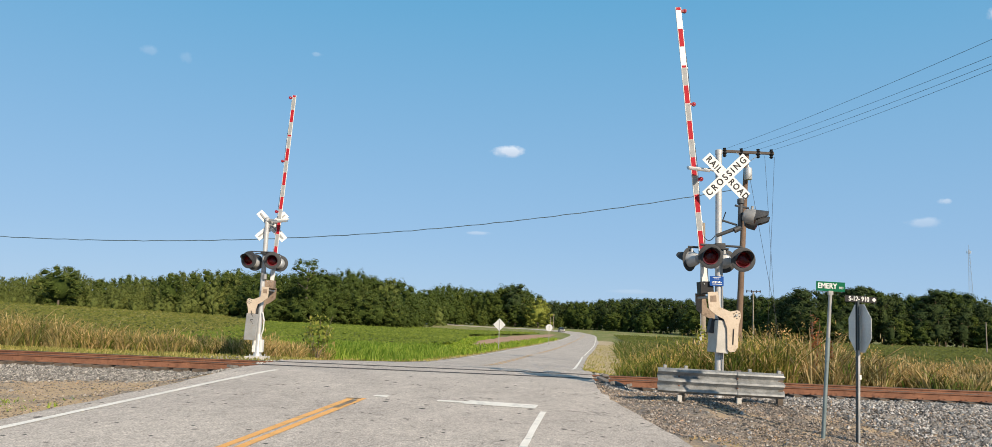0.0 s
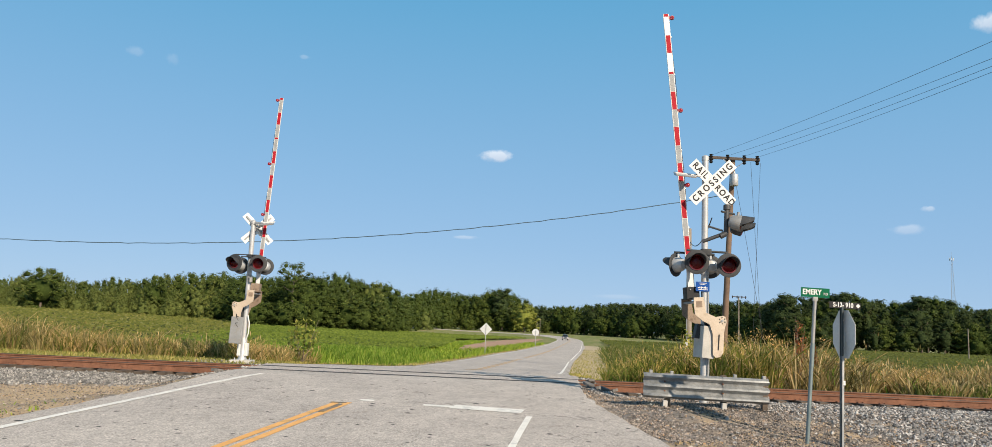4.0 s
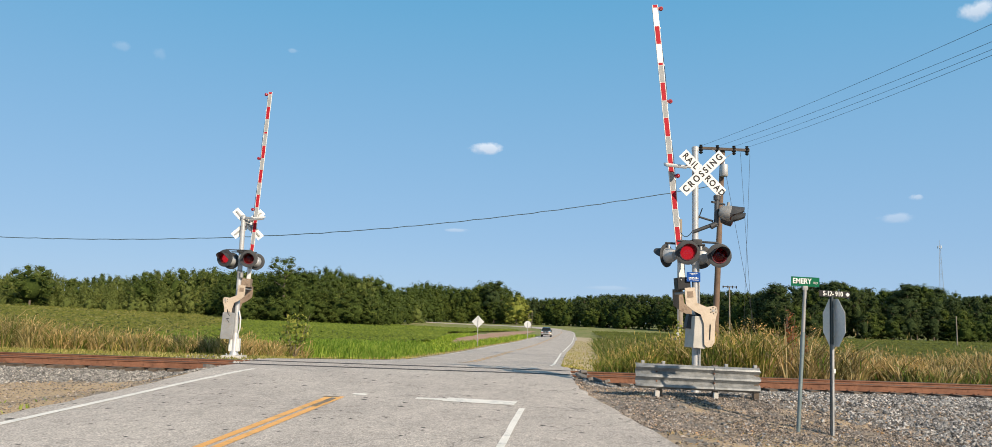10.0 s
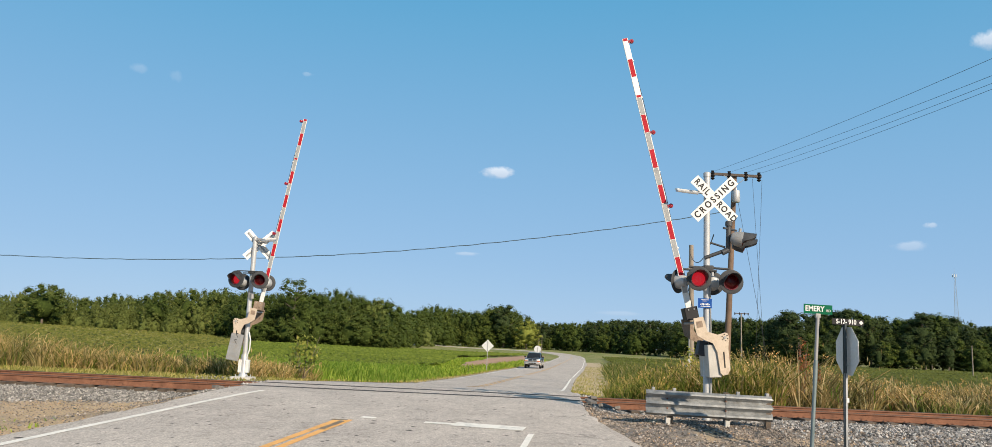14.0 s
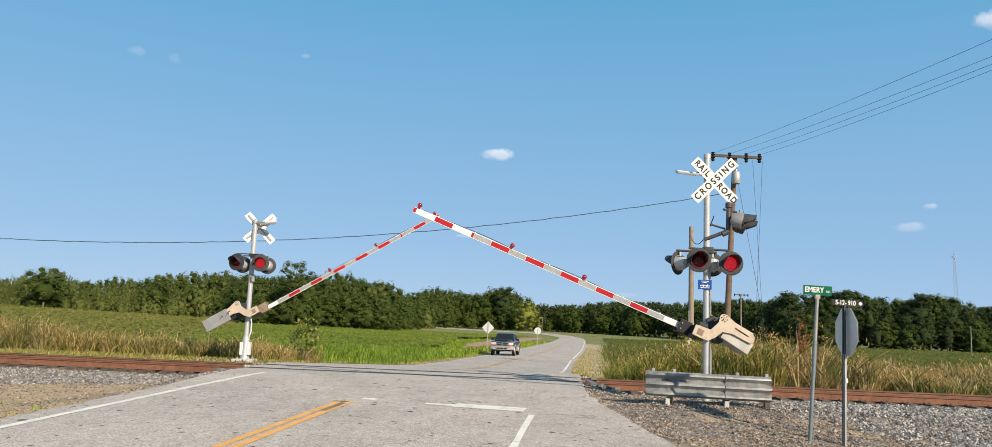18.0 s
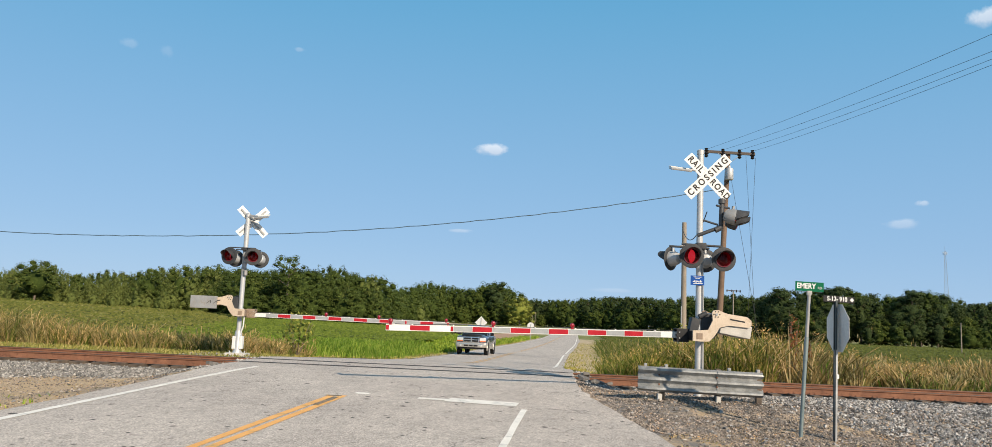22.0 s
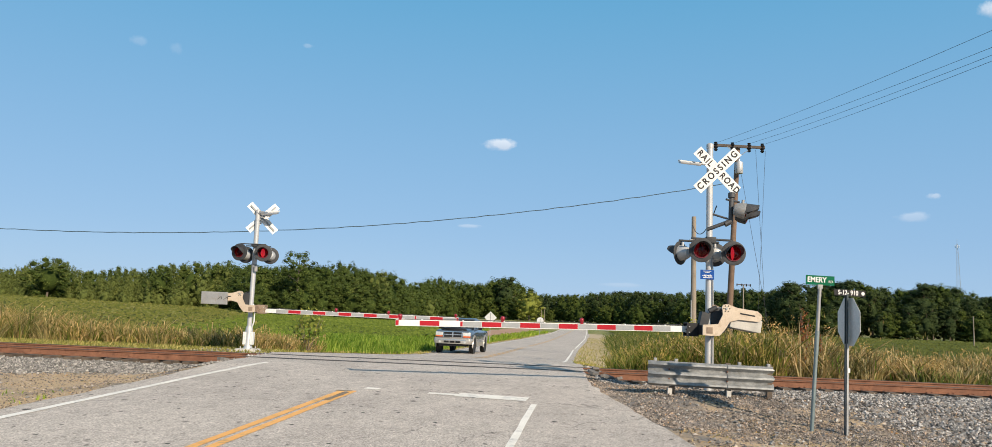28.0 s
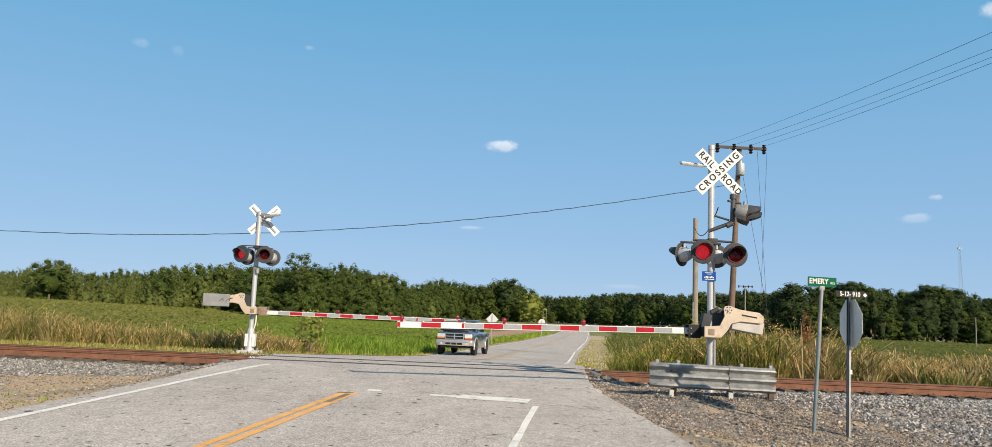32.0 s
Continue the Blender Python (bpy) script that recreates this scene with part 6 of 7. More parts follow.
def blades(name, spots, height, width, lean, mat, rng, label, category, head=0.0, az=None):
    """Grass: each blade a bent ribbon that narrows to its tip; some end in a seed head."""
    n = len(spots)
    base = np.array(spots)
    az = rng.uniform(0, 2 * np.pi, n) if az is None else np.array(az) + rng.normal(scale=0.6, size=n)
    h = height * rng.uniform(0.55, 1.1, n) if np.isscalar(height) else np.array(height) * rng.uniform(0.6, 1.1, n)
    ln = h * lean * rng.uniform(0.2, 1.6, n)
    d = np.c_[np.cos(az), np.sin(az), np.zeros(n)]
    side_az = rng.uniform(0, np.pi, n)
    sd = np.c_[np.cos(side_az), np.sin(side_az) * 0.5, np.zeros(n)]
    w = width * rng.uniform(0.6, 1.4, n)
    zz = np.array([0, 0, 1.0])
    levels = [(0.0, 0.0, 1.0), (0.5, 0.28, 0.85), (0.85, 0.75, 0.6)]
    v = np.empty((n, 7, 3))
    for i, (u, k, ww) in enumerate(levels):
        c = base + zz * (h * u)[:, None] + d * (ln * k)[:, None]
        v[:, 2 * i] = c - sd * (w * ww / 2)[:, None]
        v[:, 2 * i + 1] = c + sd * (w * ww / 2)[:, None]
    v[:, 6] = base + zz * (h * (0.98 - 0.25 * lean * rng.random(n)))[:, None] + d * (ln * 1.25)[:, None]
    idx = np.arange(n)[:, None] * 7
    faces = np.concatenate([idx + np.array([[0, 1, 3, 2]]), idx + np.array([[2, 3, 5, 4]])]).tolist() + (idx + np.array([[4, 5, 6]])).tolist()
    verts = v.reshape(-1, 3)
    if head:
        pick = np.where(rng.random(n) < head)[0]
        q = v[pick, 6]
        hs = 0.03 + 0.05 * rng.random(len(pick))
        k0 = len(verts)
        hv = np.stack([q - zz * hs[:, None] * 1.6, q + sd[pick] * (hs * 0.3)[:, None], q + zz * hs[:, None] * 1.2, q - sd[pick] * (hs * 0.3)[:, None]], 1).reshape(-1, 3)
        verts = np.concatenate([verts, hv])
        faces += (k0 + np.arange(len(pick))[:, None] * 4 + np.arange(4)[None]).tolist()
    me = bpy.data.meshes.new(name)
    me.from_pydata(verts.tolist(), [], faces)
    me.materials.append(mat)
    return tagged(new(name, me), label, category, kind="stuff")


def scatter(n, x0, x1, y0, y1, rng, keep=None, power=1.0):
    out = []
    while len(out) < n:
        x, y = rng.uniform(x0, x1), y0 + (y1 - y0) * rng.random() ** power
        if keep is None or keep(x, y, rng):
            out.append((x, y, ground_z(x, y) - 0.02))
    return out


def tufts(n, per, x0, x1, y0, y1, rng, keep, tall, spread=0.2):
    """Tussocks: blades that spring from common roots and lean outwards. Gives places, heights and bearings."""
    spots, hh, az = [], [], []
    for x, y, z in scatter(n, x0, x1, y0, y1, rng, keep):
        k = max(4, int(per * rng.uniform(0.4, 1.6)))
        a = rng.uniform(0, 2 * np.pi, k)
        r = spread * np.sqrt(rng.random(k)) * rng.uniform(0.6, 1.4)
        f = rng.choice((0.55, 0.75, 0.9, 1.0, 1.12)) * tall(x, y)
        for i in range(k):
            px, py = x + r[i] * math.cos(a[i]), y + r[i] * math.sin(a[i])
            spots.append((px, py, ground_z(px, py) - 0.02))
            hh.append(f * (1 - 0.3 * r[i] / spread))
            az.append(a[i])
    return spots, hh, az


def clear_of_road(x, y, gap):
    return x < edge_x(y, 0) - gap or x > edge_x(y, 1) + gap


def grass():
    rng = np.random.default_rng(3)
    clump = lambda x, y, s, o: noise.noise(Vector((x * s, y * s, o)))
    # dry grass along the far side of the track, west of the road
    keep = lambda x, y, r: clear_of_road(x, y, 0.6) and y > lerp(x, [-34, -16, -12, -9.3, -8.4, -5], [26.6, 27.0, 27.5, 27.4, 26.2, 25.8]) and clump(x, y, 0.7, 1) > -0.45 + r.random() * 0.5
    tall = lambda x, y: lerp(x, [-34, -20, -17.3, -16.5, -15, -12.5, -10.5, -8, -5], [1.75, 1.65, 1.6, 1.4, 1.15, 1.15, 1.0, 0.9, 0.55]) * (1 + 0.3 * clump(x, y, 0.5, 14))
    sp, hh, az = tufts(720, 22, -34, -4.6, 25.6, 30.6, rng, keep, tall)
    blades("dry_grass_west", sp, hh, 0.032, 0.75, M_WEED_TAN, rng, "tall dry tan grass along the railway", "grass", 0.3, az)
    sp, hh, az = tufts(760, 18, -34, -5.2, 26.2, 31.5, rng, keep, lambda x, y: tall(x, y) * 0.85)
    blades("green_undergrowth_west", sp, hh, 0.032, 0.5, M_WEED_MIX, rng, "half-green undergrowth among the dry grass", "grass", 0.1, az)
    # bright green grass by the road
    keep2 = lambda x, y, r: clear_of_road(x, y, 0.45 + 0.5 * r.random())
    sp = scatter(13000, -13, 0.5, 29.5, 50, rng, keep2, 1.3)
    hh = [0.62 * (1 + 0.3 * clump(x, y, 0.6, 2)) * sstep(0, 2.5, edge_x(y, 0) - x) + 0.12 for x, y, z in sp]
    blades("fresh_grass_west", sp, hh, 0.045, 0.35, M_WEED_GREEN, rng, "fresh bright green roadside grass", "grass")
    # rough grass between the road and the crops
    sp = scatter(9000, -2, 16, 27.5, 90, rng, lambda x, y, r: 2.0 + 0.8 * r.random() < x - edge_x(y, 1) < 6.5, 1.5)
    blades("rough_grass_east", sp, [0.2 + 0.012 * min(y, 60) * (0.5 + r_) for (x, y, z), r_ in zip(sp, rng.random(len(sp)))], 0.05, 0.7, M_WEED_MIX, rng, "rough half-green grass between the road and the crop", "grass")
    sp = scatter(9000, -14, 16, 48, 150, rng, lambda x, y, r: 0.4 < edge_x(y, 0) - x < 4 or (x < edge_x(y, 0) - lerp(y, [66, 80, 100, 150, 200], [3.4, 5, 8, 11.5, 10]) and x > edge_x(y, 0) - 14), 1.4)
    blades("rough_grass_west", sp, [0.25 + 0.3 * r_ for r_ in rng.random(len(sp))], 0.09, 0.7, M_WEED_GREEN, rng, "rough green grass round the bare soil", "grass")
    # low verge strips
    keep3 = lambda x, y, r: clear_of_road(x, y, 0.03) and y > rail_y(x, 1) + 1.5
    sp = scatter(16000, -34, -6.2, 23.2, 28.2, rng, keep3) + scatter(9000, -8, 30, 27, 110, rng, lambda x, y, r: 0.03 < max(edge_x(y, 0) - x, x - edge_x(y, 1)) < 2.4 and (x < edge_x(y, 0) or r.random() < 0.5), 1.6)
    blades("verge_grass", sp, 0.15, 0.035, 0.7, M_MOWN, rng, "short yellow-green verge grass", "grass")
    # tall grass east of the road behind the track
    keep4 = lambda x, y, r: y > rail_y(x, 1) + 1.7 and clear_of_road(x, y, 1.0 + 0.06 * (y - 24) + 0.5 * r.random()) and clump(x, y, 0.8, 3) > -0.4 + 0.5 * r.random()
    prof = ([3.2, 4.2, 6, 8, 9.3, 10, 10.7, 12, 13.5, 14.3, 15.2, 18], [0.35, 0.75, 1.3, 1.75, 2.0, 1.7, 1.3, 1.4, 0.8, 0.55, 1.2, 1.3])
    tall = lambda x, y: lerp(x, *prof) * (1 + 0.22 * clump(x, y, 0.7, 9))
    sp, hh, az = tufts(420, 24, 3.0, 8.6, 23.2, 31, rng, keep4, tall)
    blades("tall_grass_by_road", sp, hh, 0.034, 0.6, M_WEED_MIX, rng, "tall half-green grass beside the road", "grass", 0.4, az)
    sp, hh, az = tufts(620, 26, 5.6, 19, 23.2, 31, rng, lambda x, y, r: keep4(x, y, r) and x > 7 + r.normal() * 0.9, tall, 0.24)
    blades("tall_dry_grass_east", sp, hh, 0.034, 0.85, M_WEED_DRY, rng, "tall straw-coloured dry grass behind the railway", "grass", 0.6, az)
    sp = scatter(5000, 12.5, 26, 22.8, 27, rng, lambda x, y, r: y > rail_y(x, 1) + 1.2)
    blades("green_grass_east", sp, [0.55 + 0.4 * sstep(17, 22, x) for x, y, z in sp], 0.04, 0.4, M_WEED_MIX, rng, "lower green grass beside the railway", "grass")
    sp = scatter(2600, 3.0, 20, 23.2, 32, rng, lambda x, y, r: keep4(x, y, r) and r.random() < lerp(x, [3, 6.5, 8, 20], [1, 0.9, 0.15, 0.15]))
    blades("green_blades_east", sp, [lerp(x, *prof) * 0.7 for x, y, z in sp], 0.035, 0.4, M_WEED_GREEN, rng, "fresh green blades among the tall grass", "grass")
    # broad-leaved weeds gone brown among the grass
    for name, n, x0, x1, y0, y1, kp, up, mat, label in (("brown_weeds_east", 260, 4.5, 19, 23.3, 29, keep4, lambda x, y: lerp(x, *prof), M_WEED_DRY, "brown broad-leaved weeds among the tall grass"), ("green_weeds_east", 130, 3.4, 12, 23.3, 29, keep4, lambda x, y: lerp(x, *prof) * 0.85, M_WEED_MIX, "half-green weeds among the tall grass"), ("brown_weeds_west", 150, -30, -5.5, 26.2, 29.5, keep, lambda x, y: lerp(x, [-30, -17, -14, -5], [1.6, 1.4, 0.9, 0.6]), M_WEED_TAN, "tan weeds among the dry grass")):
        cen = []
        for x, y, z in scatter(n, x0, x1, y0, y1, rng, kp):
            k = int(rng.uniform(40, 110))
            h, w = up(x, y) * rng.uniform(0.6, 1.08), rng.uniform(0.14, 0.32)
            q = rng.random(k) ** 0.7
            a = rng.uniform(0, 2 * np.pi, k)
            r = w * np.sqrt(rng.random(k)) * (0.4 + 0.6 * np.sin(np.pi * np.clip(q * 0.9, 0, 1)))
            cen.append(np.c_[x + r * np.cos(a), y + r * np.sin(a), z + h * q])
        cen = np.concatenate(cen)
        nn = rng.normal(size=cen.shape) + np.array([0, -0.3, 0.3])
        nn /= np.linalg.norm(nn, axis=1)[:, None]
        tagged(new(name, quads(name, cen, nn, rng.uniform(0.012, 0.04, len(cen)), 0.4, mat, rng)), label, "weeds", kind="stuff")
    # weeds and straw on the near shoulders
    sp = scatter(1300, 2.6, 8, 8, 12.6, rng, lambda x, y, r: clear_of_road(x, y, 0.1) and clump(x, y, 1.1, 5) > 0.05)
    blades("straw_east", sp, 0.05, 0.018, 1.6, M_WEED_DRY, rng, "dry straw on the gravel shoulder", "grass")
    sp = scatter(2600, -15, -6.6, 9, 17.5, rng, lambda x, y, r: clear_of_road(x, y, 0.1) and clump(x, y, 0.9, 16) > -0.1)
    blades("straw_west", sp, 0.045, 0.016, 1.7, M_WEED_TAN, rng, "dry straw scattered on the dirt shoulder", "grass")
    sp = scatter(420, -12, -6.8, 8, 13, rng, lambda x, y, r: clear_of_road(x, y, 0.1) and clump(x, y, 0.8, 6) > 0.1)
    blades("weeds_west", sp, 0.1, 0.025, 0.9, M_WEED_GREEN, rng, "low green weeds on the dirt shoulder", "grass")


grass()


# sheet below the leaves: its dark green paints the shade between crop rows
M_CROP_SHADE = surface("painted_shade_under_the_crop", (0.05, 0.062, 0.018), (0.085, 0.1, 0.028), 0.4, 6, 0.95, relief=0.8, depth=0.1, spec=0.02)


def crops():
    rng = np.random.default_rng(8)
    for name, x0, x1, y0, y1, n, edge, leafy, label in (("soybean_field_west", -80, 12, 36, 215, 70000, 0, M_CROP, "low green soybean field"), ("weedy_field_west", -175, -10, 36, 215, 60000, 2, M_WEEDY, "olive-green weedy field with pale seed heads"), ("soybean_field_east", 5, 165, 33, 225, 70000, 1, M_OLIVE, "low olive-green crop field")):
        def inside(x, y):
            seam = -7 - 0.26 * y + 1.5 * noise.noise(Vector((y * 0.12, 3, 0)))
            if edge == 2:
                return x < seam and abs(x / y) < 0.8
            if edge == 0:
                a = edge_x(y, 0)
                if x < seam - 2.2:
                    return False
                return x < a - lerp(y, [36, 50, 70, 90, 140, 200, 230], [6.5, 6.0, 5.0, 8, 16, 10, 6]) and abs(x / y) < 0.8
            return x > edge_x(y, 1) + lerp(y, [33, 50, 90, 225], [4.5, 4.0, 4, 5]) and x / y < 0.8
        xs = grid_lines([(x0, x1, 2.2)])
        ys = grid_lines([(y0, 80, 1.5), (80, y1, 4.0)])
        top = lambda x, y: off_road_z(x, y) + 0.42 + 0.07 * noise.noise(Vector((x * 0.5, y * 0.25, 0)))
        v, f, ids = [], [], {}
        for j in range(len(ys) - 1):
            for i in range(len(xs) - 1):
                if all(inside(a, b) for a in (xs[i], xs[i + 1]) for b in (ys[j], ys[j + 1])):
                    q = []
                    for a, b in ((i, j), (i + 1, j), (i + 1, j + 1), (i, j + 1)):
                        if (a, b) not in ids:
                            ids[a, b] = len(v)
                            v.append((xs[a], ys[b], top(xs[a], ys[b])))
                        q.append(ids[a, b])
                    f.append(q)
        k0 = len(v)
        # leaves, larger clusters farther off
        y = y0 + (y1 - y0) * rng.random(n) ** 1.9
        x = x0 + (x1 - x0) * rng.random(n)
        okk = np.array([inside(a, b) for a, b in zip(x, y)])
        x, y = x[okk], y[okk]
        s = np.interp(y, [35, 60, 120, 220], [0.085, 0.13, 0.24, 0.4]) * rng.uniform(0.6, 1.3, len(x))
        row = 0.06 * np.sin(x * 8.2)
        z = np.array([top(a, b) for a, b in zip(x, y)]) + row + rng.uniform(-0.04, 0.1, len(x))
        nor = rng.normal(scale=0.22, size=(len(x), 3)) + np.array([0.12, -0.45, 1.0])
        nor /= np.linalg.norm(nor, axis=1)[:, None]
        leaf = quads(name, np.c_[x, y, z], nor, s, 0.8, leafy, rng)
        lv = np.empty(len(leaf.vertices) * 3)
        leaf.vertices.foreach_get("co", lv)
        lv = lv.reshape(-1, 3)
        lf = (np.arange(len(lv)).reshape(-1, 4) + k0).tolist()
        bpy.data.meshes.remove(leaf)
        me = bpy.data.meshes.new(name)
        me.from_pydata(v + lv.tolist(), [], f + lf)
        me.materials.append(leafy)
        me.materials.append(M_CROP_SHADE)
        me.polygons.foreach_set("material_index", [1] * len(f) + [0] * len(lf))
        tagged(new(name, me), label, "crop field", kind="stuff")


crops()


def shrub(name, p, h, w, mat, label, seed, n=260, size=0.07):
    rng = np.random.default_rng(seed)
    s = thing(name, label, "shrub", pose(*p))
    bm = bmesh.new()
    for k in range(7):
        a = rng.uniform(0, 6.28)
        rod(bm, (0, 0, 0), (w * 0.4 * math.cos(a), w * 0.4 * math.sin(a), h * rng.uniform(0.6, 0.95)), 0.018, 0.006, 5)
    part("stems", bm, M_BARK, s, "thin brown stems")
    d = rng.normal(size=(n, 3))
    d /= np.linalg.norm(d, axis=1)[:, None]
    c = d * rng.uniform(0.3, 1.0, n)[:, None] ** 0.6 * np.array([w / 2, w / 2, h * 0.42]) + np.array([0, 0, h * 0.58])
    nn = d + rng.normal(scale=0.5, size=(n, 3))
    nn /= np.linalg.norm(nn, axis=1)[:, None]
    lv = new("leaves", quads("leaves", c, nn, size * rng.uniform(0.6, 1.3, n), 0.6, mat, rng, True))
    lv.parent = s
    tagged(lv, "loose leaves")


M_RUSTWEED = plants("rust_brown_seedheads", [(0.0, (0.26, 0.08, 0.035)), (1.0, (0.5, 0.19, 0.09))], 0.2, 0.4)
shrub("yellow_green_shrub", (-6.95, 29.2, ground_z(-6.95, 29.2)), 1.75, 1.2, M_YELLOW_LEAF, "yellow-green leafy shrub among the dry grass", 5, 300, 0.075)
shrub("yellowing_vine", (6.75, 27.3, ground_z(6.75, 27.3)), 2.0, 0.7, M_YELLOW_LEAF, "yellowing vine at the service pole", 6, 200, 0.07)
shrub("rust_brown_weed", (9.62, 24.6, ground_z(9.62, 24.6)), 2.25, 0.42, M_RUSTWEED, "rust-brown dead weed above the grass", 7, 240, 0.045)
shrub("rust_brown_weed", (10.1, 24.7, ground_z(10.1, 24.7)), 1.5, 0.3, M_RUSTWEED, "smaller rust-brown dead weed", 9, 150, 0.045)


# ---- ballast and gravel ----
def stone_mat(name, stops):
    m, n, l, b = nodes_of(name)
    geo = n.new("ShaderNodeNewGeometry").outputs["Random Per Island"]
    co = n.new("ShaderNodeTexCoord").outputs["Object"]
    col = ramp(n, l, geo, stops)
    g = ramp(n, l, noise_node(n, l, co, 40, 5, 0.7), [(0.3, (0.75, 0.75, 0.75)), (0.7, (1.15, 1.15, 1.15))])
    l.new(mix(n, l, 0.8, col, g, "MULTIPLY"), b.inputs["Base Color"])
    b.inputs["Roughness"].default_value = 0.9
    b.inputs["Specular IOR Level"].default_value = 0.25
    return m


def stones(name, spots, size, mat, rng, label):
    """Angular stones, each an uneven eight-sided lump."""
    n = len(spots)
    base = np.array(spots) + np.array([0, 0, 0.02 + 0.25 * size])
    octa = np.array([[1, 0, 0], [0, 1, 0], [-1, 0, 0], [0, -1, 0], [0, 0, 1], [0, 0, -1.0]])
    tri = np.array([[0, 1, 4], [1, 2, 4], [2, 3, 4], [3, 0, 4], [1, 0, 5], [2, 1, 5], [3, 2, 5], [0, 3, 5]])
    s = np.array(size) * rng.uniform(0.6, 1.35, n)
    k = octa[None] * rng.uniform(0.6, 1.25, (n, 6, 3)) + rng.normal(scale=0.25, size=(n, 6, 3))
    a = rng.uniform(0, 6.28, n)
    c, q = np.cos(a)[:, None], np.sin(a)[:, None]
    k = np.stack([k[..., 0] * c - k[..., 1] * q, k[..., 0] * q + k[..., 1] * c, k[..., 2] * 0.75], -1)
    v = base[:, None] + k * s[:, None, None]
    f = (np.arange(n)[:, None, None] * 6 + tri[None]).reshape(-1, 3)
    me = bpy.data.meshes.new(name)
    me.from_pydata(v.reshape(-1, 3).tolist(), [], f.tolist())
    me.materials.append(mat)
    return tagged(new(name, me), label, "gravel", kind="stuff")


def ballast():
    rng = np.random.default_rng(12)
    m = stone_mat("ballast_stone", [(0.0, (0.075, 0.072, 0.07)), (0.35, (0.175, 0.167, 0.16)), (0.7, (0.315, 0.3, 0.285)), (0.95, (0.55, 0.525, 0.495)), (1.0, (0.38, 0.27, 0.18))])
    grey = stone_mat("dark_grey_ballast", [(0.0, (0.08, 0.078, 0.075)), (0.45, (0.19, 0.18, 0.17)), (0.8, (0.29, 0.275, 0.255)), (1.0, (0.46, 0.43, 0.39))])
    brown = stone_mat("brown_shoulder_gravel", [(0.0, (0.08, 0.067, 0.058)), (0.4, (0.18, 0.152, 0.13)), (0.75, (0.31, 0.26, 0.22)), (0.95, (0.5, 0.42, 0.35)), (1.0, (0.5, 0.29, 0.13))])
    near = lambda x, y: lerp(x, [2.5, 4.5, 6, 7, 9, 12], [19, 18, 16, 13.2, 10.8, 10]) + 0.9 * noise.noise(Vector((x * 0.6, y * 0.3, 2)))
    keep = lambda x, y, r: clear_of_road(x, y, 0.25) and r.random() < sstep(near(x, y) - 1.6, near(x, y), y) + 0.04
    sp = scatter(44000, 2.2, 18, 9.5, 20.2, rng, lambda x, y, r: keep(x, y, r) and y < rail_y(x, 0) - (0.12 if r.random() < 0.3 else 0.3))
    stones("ballast_east", sp, 0.035, m, rng, "grey crushed stone track ballast")
    keep_w = lambda x, y, r: clear_of_road(x, y, 0.15) and y < rail_y(x, 0) - (0.12 if r.random() < 0.3 else 0.3) and r.random() < sstep(14.2, 15.4, y - 0.6 * (x + 12) + 0.9 * noise.noise(Vector((x * 0.6, y * 0.4, 8))) ) + 0.004
    sp = scatter(24000, -18, -6.2, 12, 20.8, rng, keep_w)
    stones("ballast_west", sp, 0.034, grey, rng, "grey crushed stone track ballast")
    between = scatter(7000, -18, 17, 20.3, 24.0, rng, lambda x, y, r: clear_of_road(x, y, 0.1) and rail_y(x, 0) + 0.1 < y < rail_y(x, 1) + 1.6 and abs(y - rail_y(x, 1)) > 0.1)
    stones("ballast_between_rails", between, 0.042, m, rng, "grey crushed stone between and behind the rails")
    fine = scatter(46000, 2.0, 9.5, 8.5, 19.5, rng, lambda x, y, r: clear_of_road(x, y, 0.0) and r.random() < (0.15 if y < 11.6 + 0.8 * noise.noise(Vector((x, y, 11))) and x < 6.2 else 1) * (0.35 + 0.65 * sstep(-0.3, 0.1, noise.noise(Vector((x, y, 4))))))
    stones("shoulder_gravel_east", fine, 0.019, brown, rng, "fine grey and brown shoulder gravel")
    fine = scatter(9000, -15, -6.3, 9, 17, rng, lambda x, y, r: clear_of_road(x, y, 0.0))
    stones("shoulder_gravel_west", fine, 0.016, brown, rng, "fine gravel on the dirt shoulder")
    foot = scatter(900, -9.6, -5.2, 24.0, 25.4, rng, lambda x, y, r: clear_of_road(x, y, 0.0))
    stones("foundation_gravel", foot, 0.04, m, rng, "loose stone round the signal foundation")


ballast()


M_CRUMB = surface("dark_crumbling_asphalt", (0.1, 0.092, 0.085), (0.2, 0.185, 0.17), 4, 40, 0.9, relief=0.4, depth=0.01)


def broken_edge():
    """Loose slabs where the asphalt breaks away beside the rail."""
    rng = random.Random(4)
    for x, y, w in ((2.5, 19.85, 0.34), (2.85, 19.6, 0.28), (3.1, 19.9, 0.22), (2.62, 19.35, 0.2), (2.7, 21.3, 0.3), (-6.75, 19.6, 0.26)):
        bm = bmesh.new()
        k = 7
        pts = [(w * rng.uniform(0.35, 0.6) * math.cos(6.283 * i / k), w * rng.uniform(0.35, 0.6) * math.sin(6.283 * i / k)) for i in range(k)]
        plate(bm, pts, 0.07, pose(0, 0, 0, 90))
        part_ob = part("asphalt_slab", bm, M_CRUMB, m=pose(x, y, ground_z(x, y) + 0.06, rng.uniform(-14, 14), rng.uniform(4, 16), rng.uniform(0, 360)))
        tagged(part_ob, "broken slab of grey asphalt at the road edge", "asphalt slab", "asphalt slabs")


broken_edge()


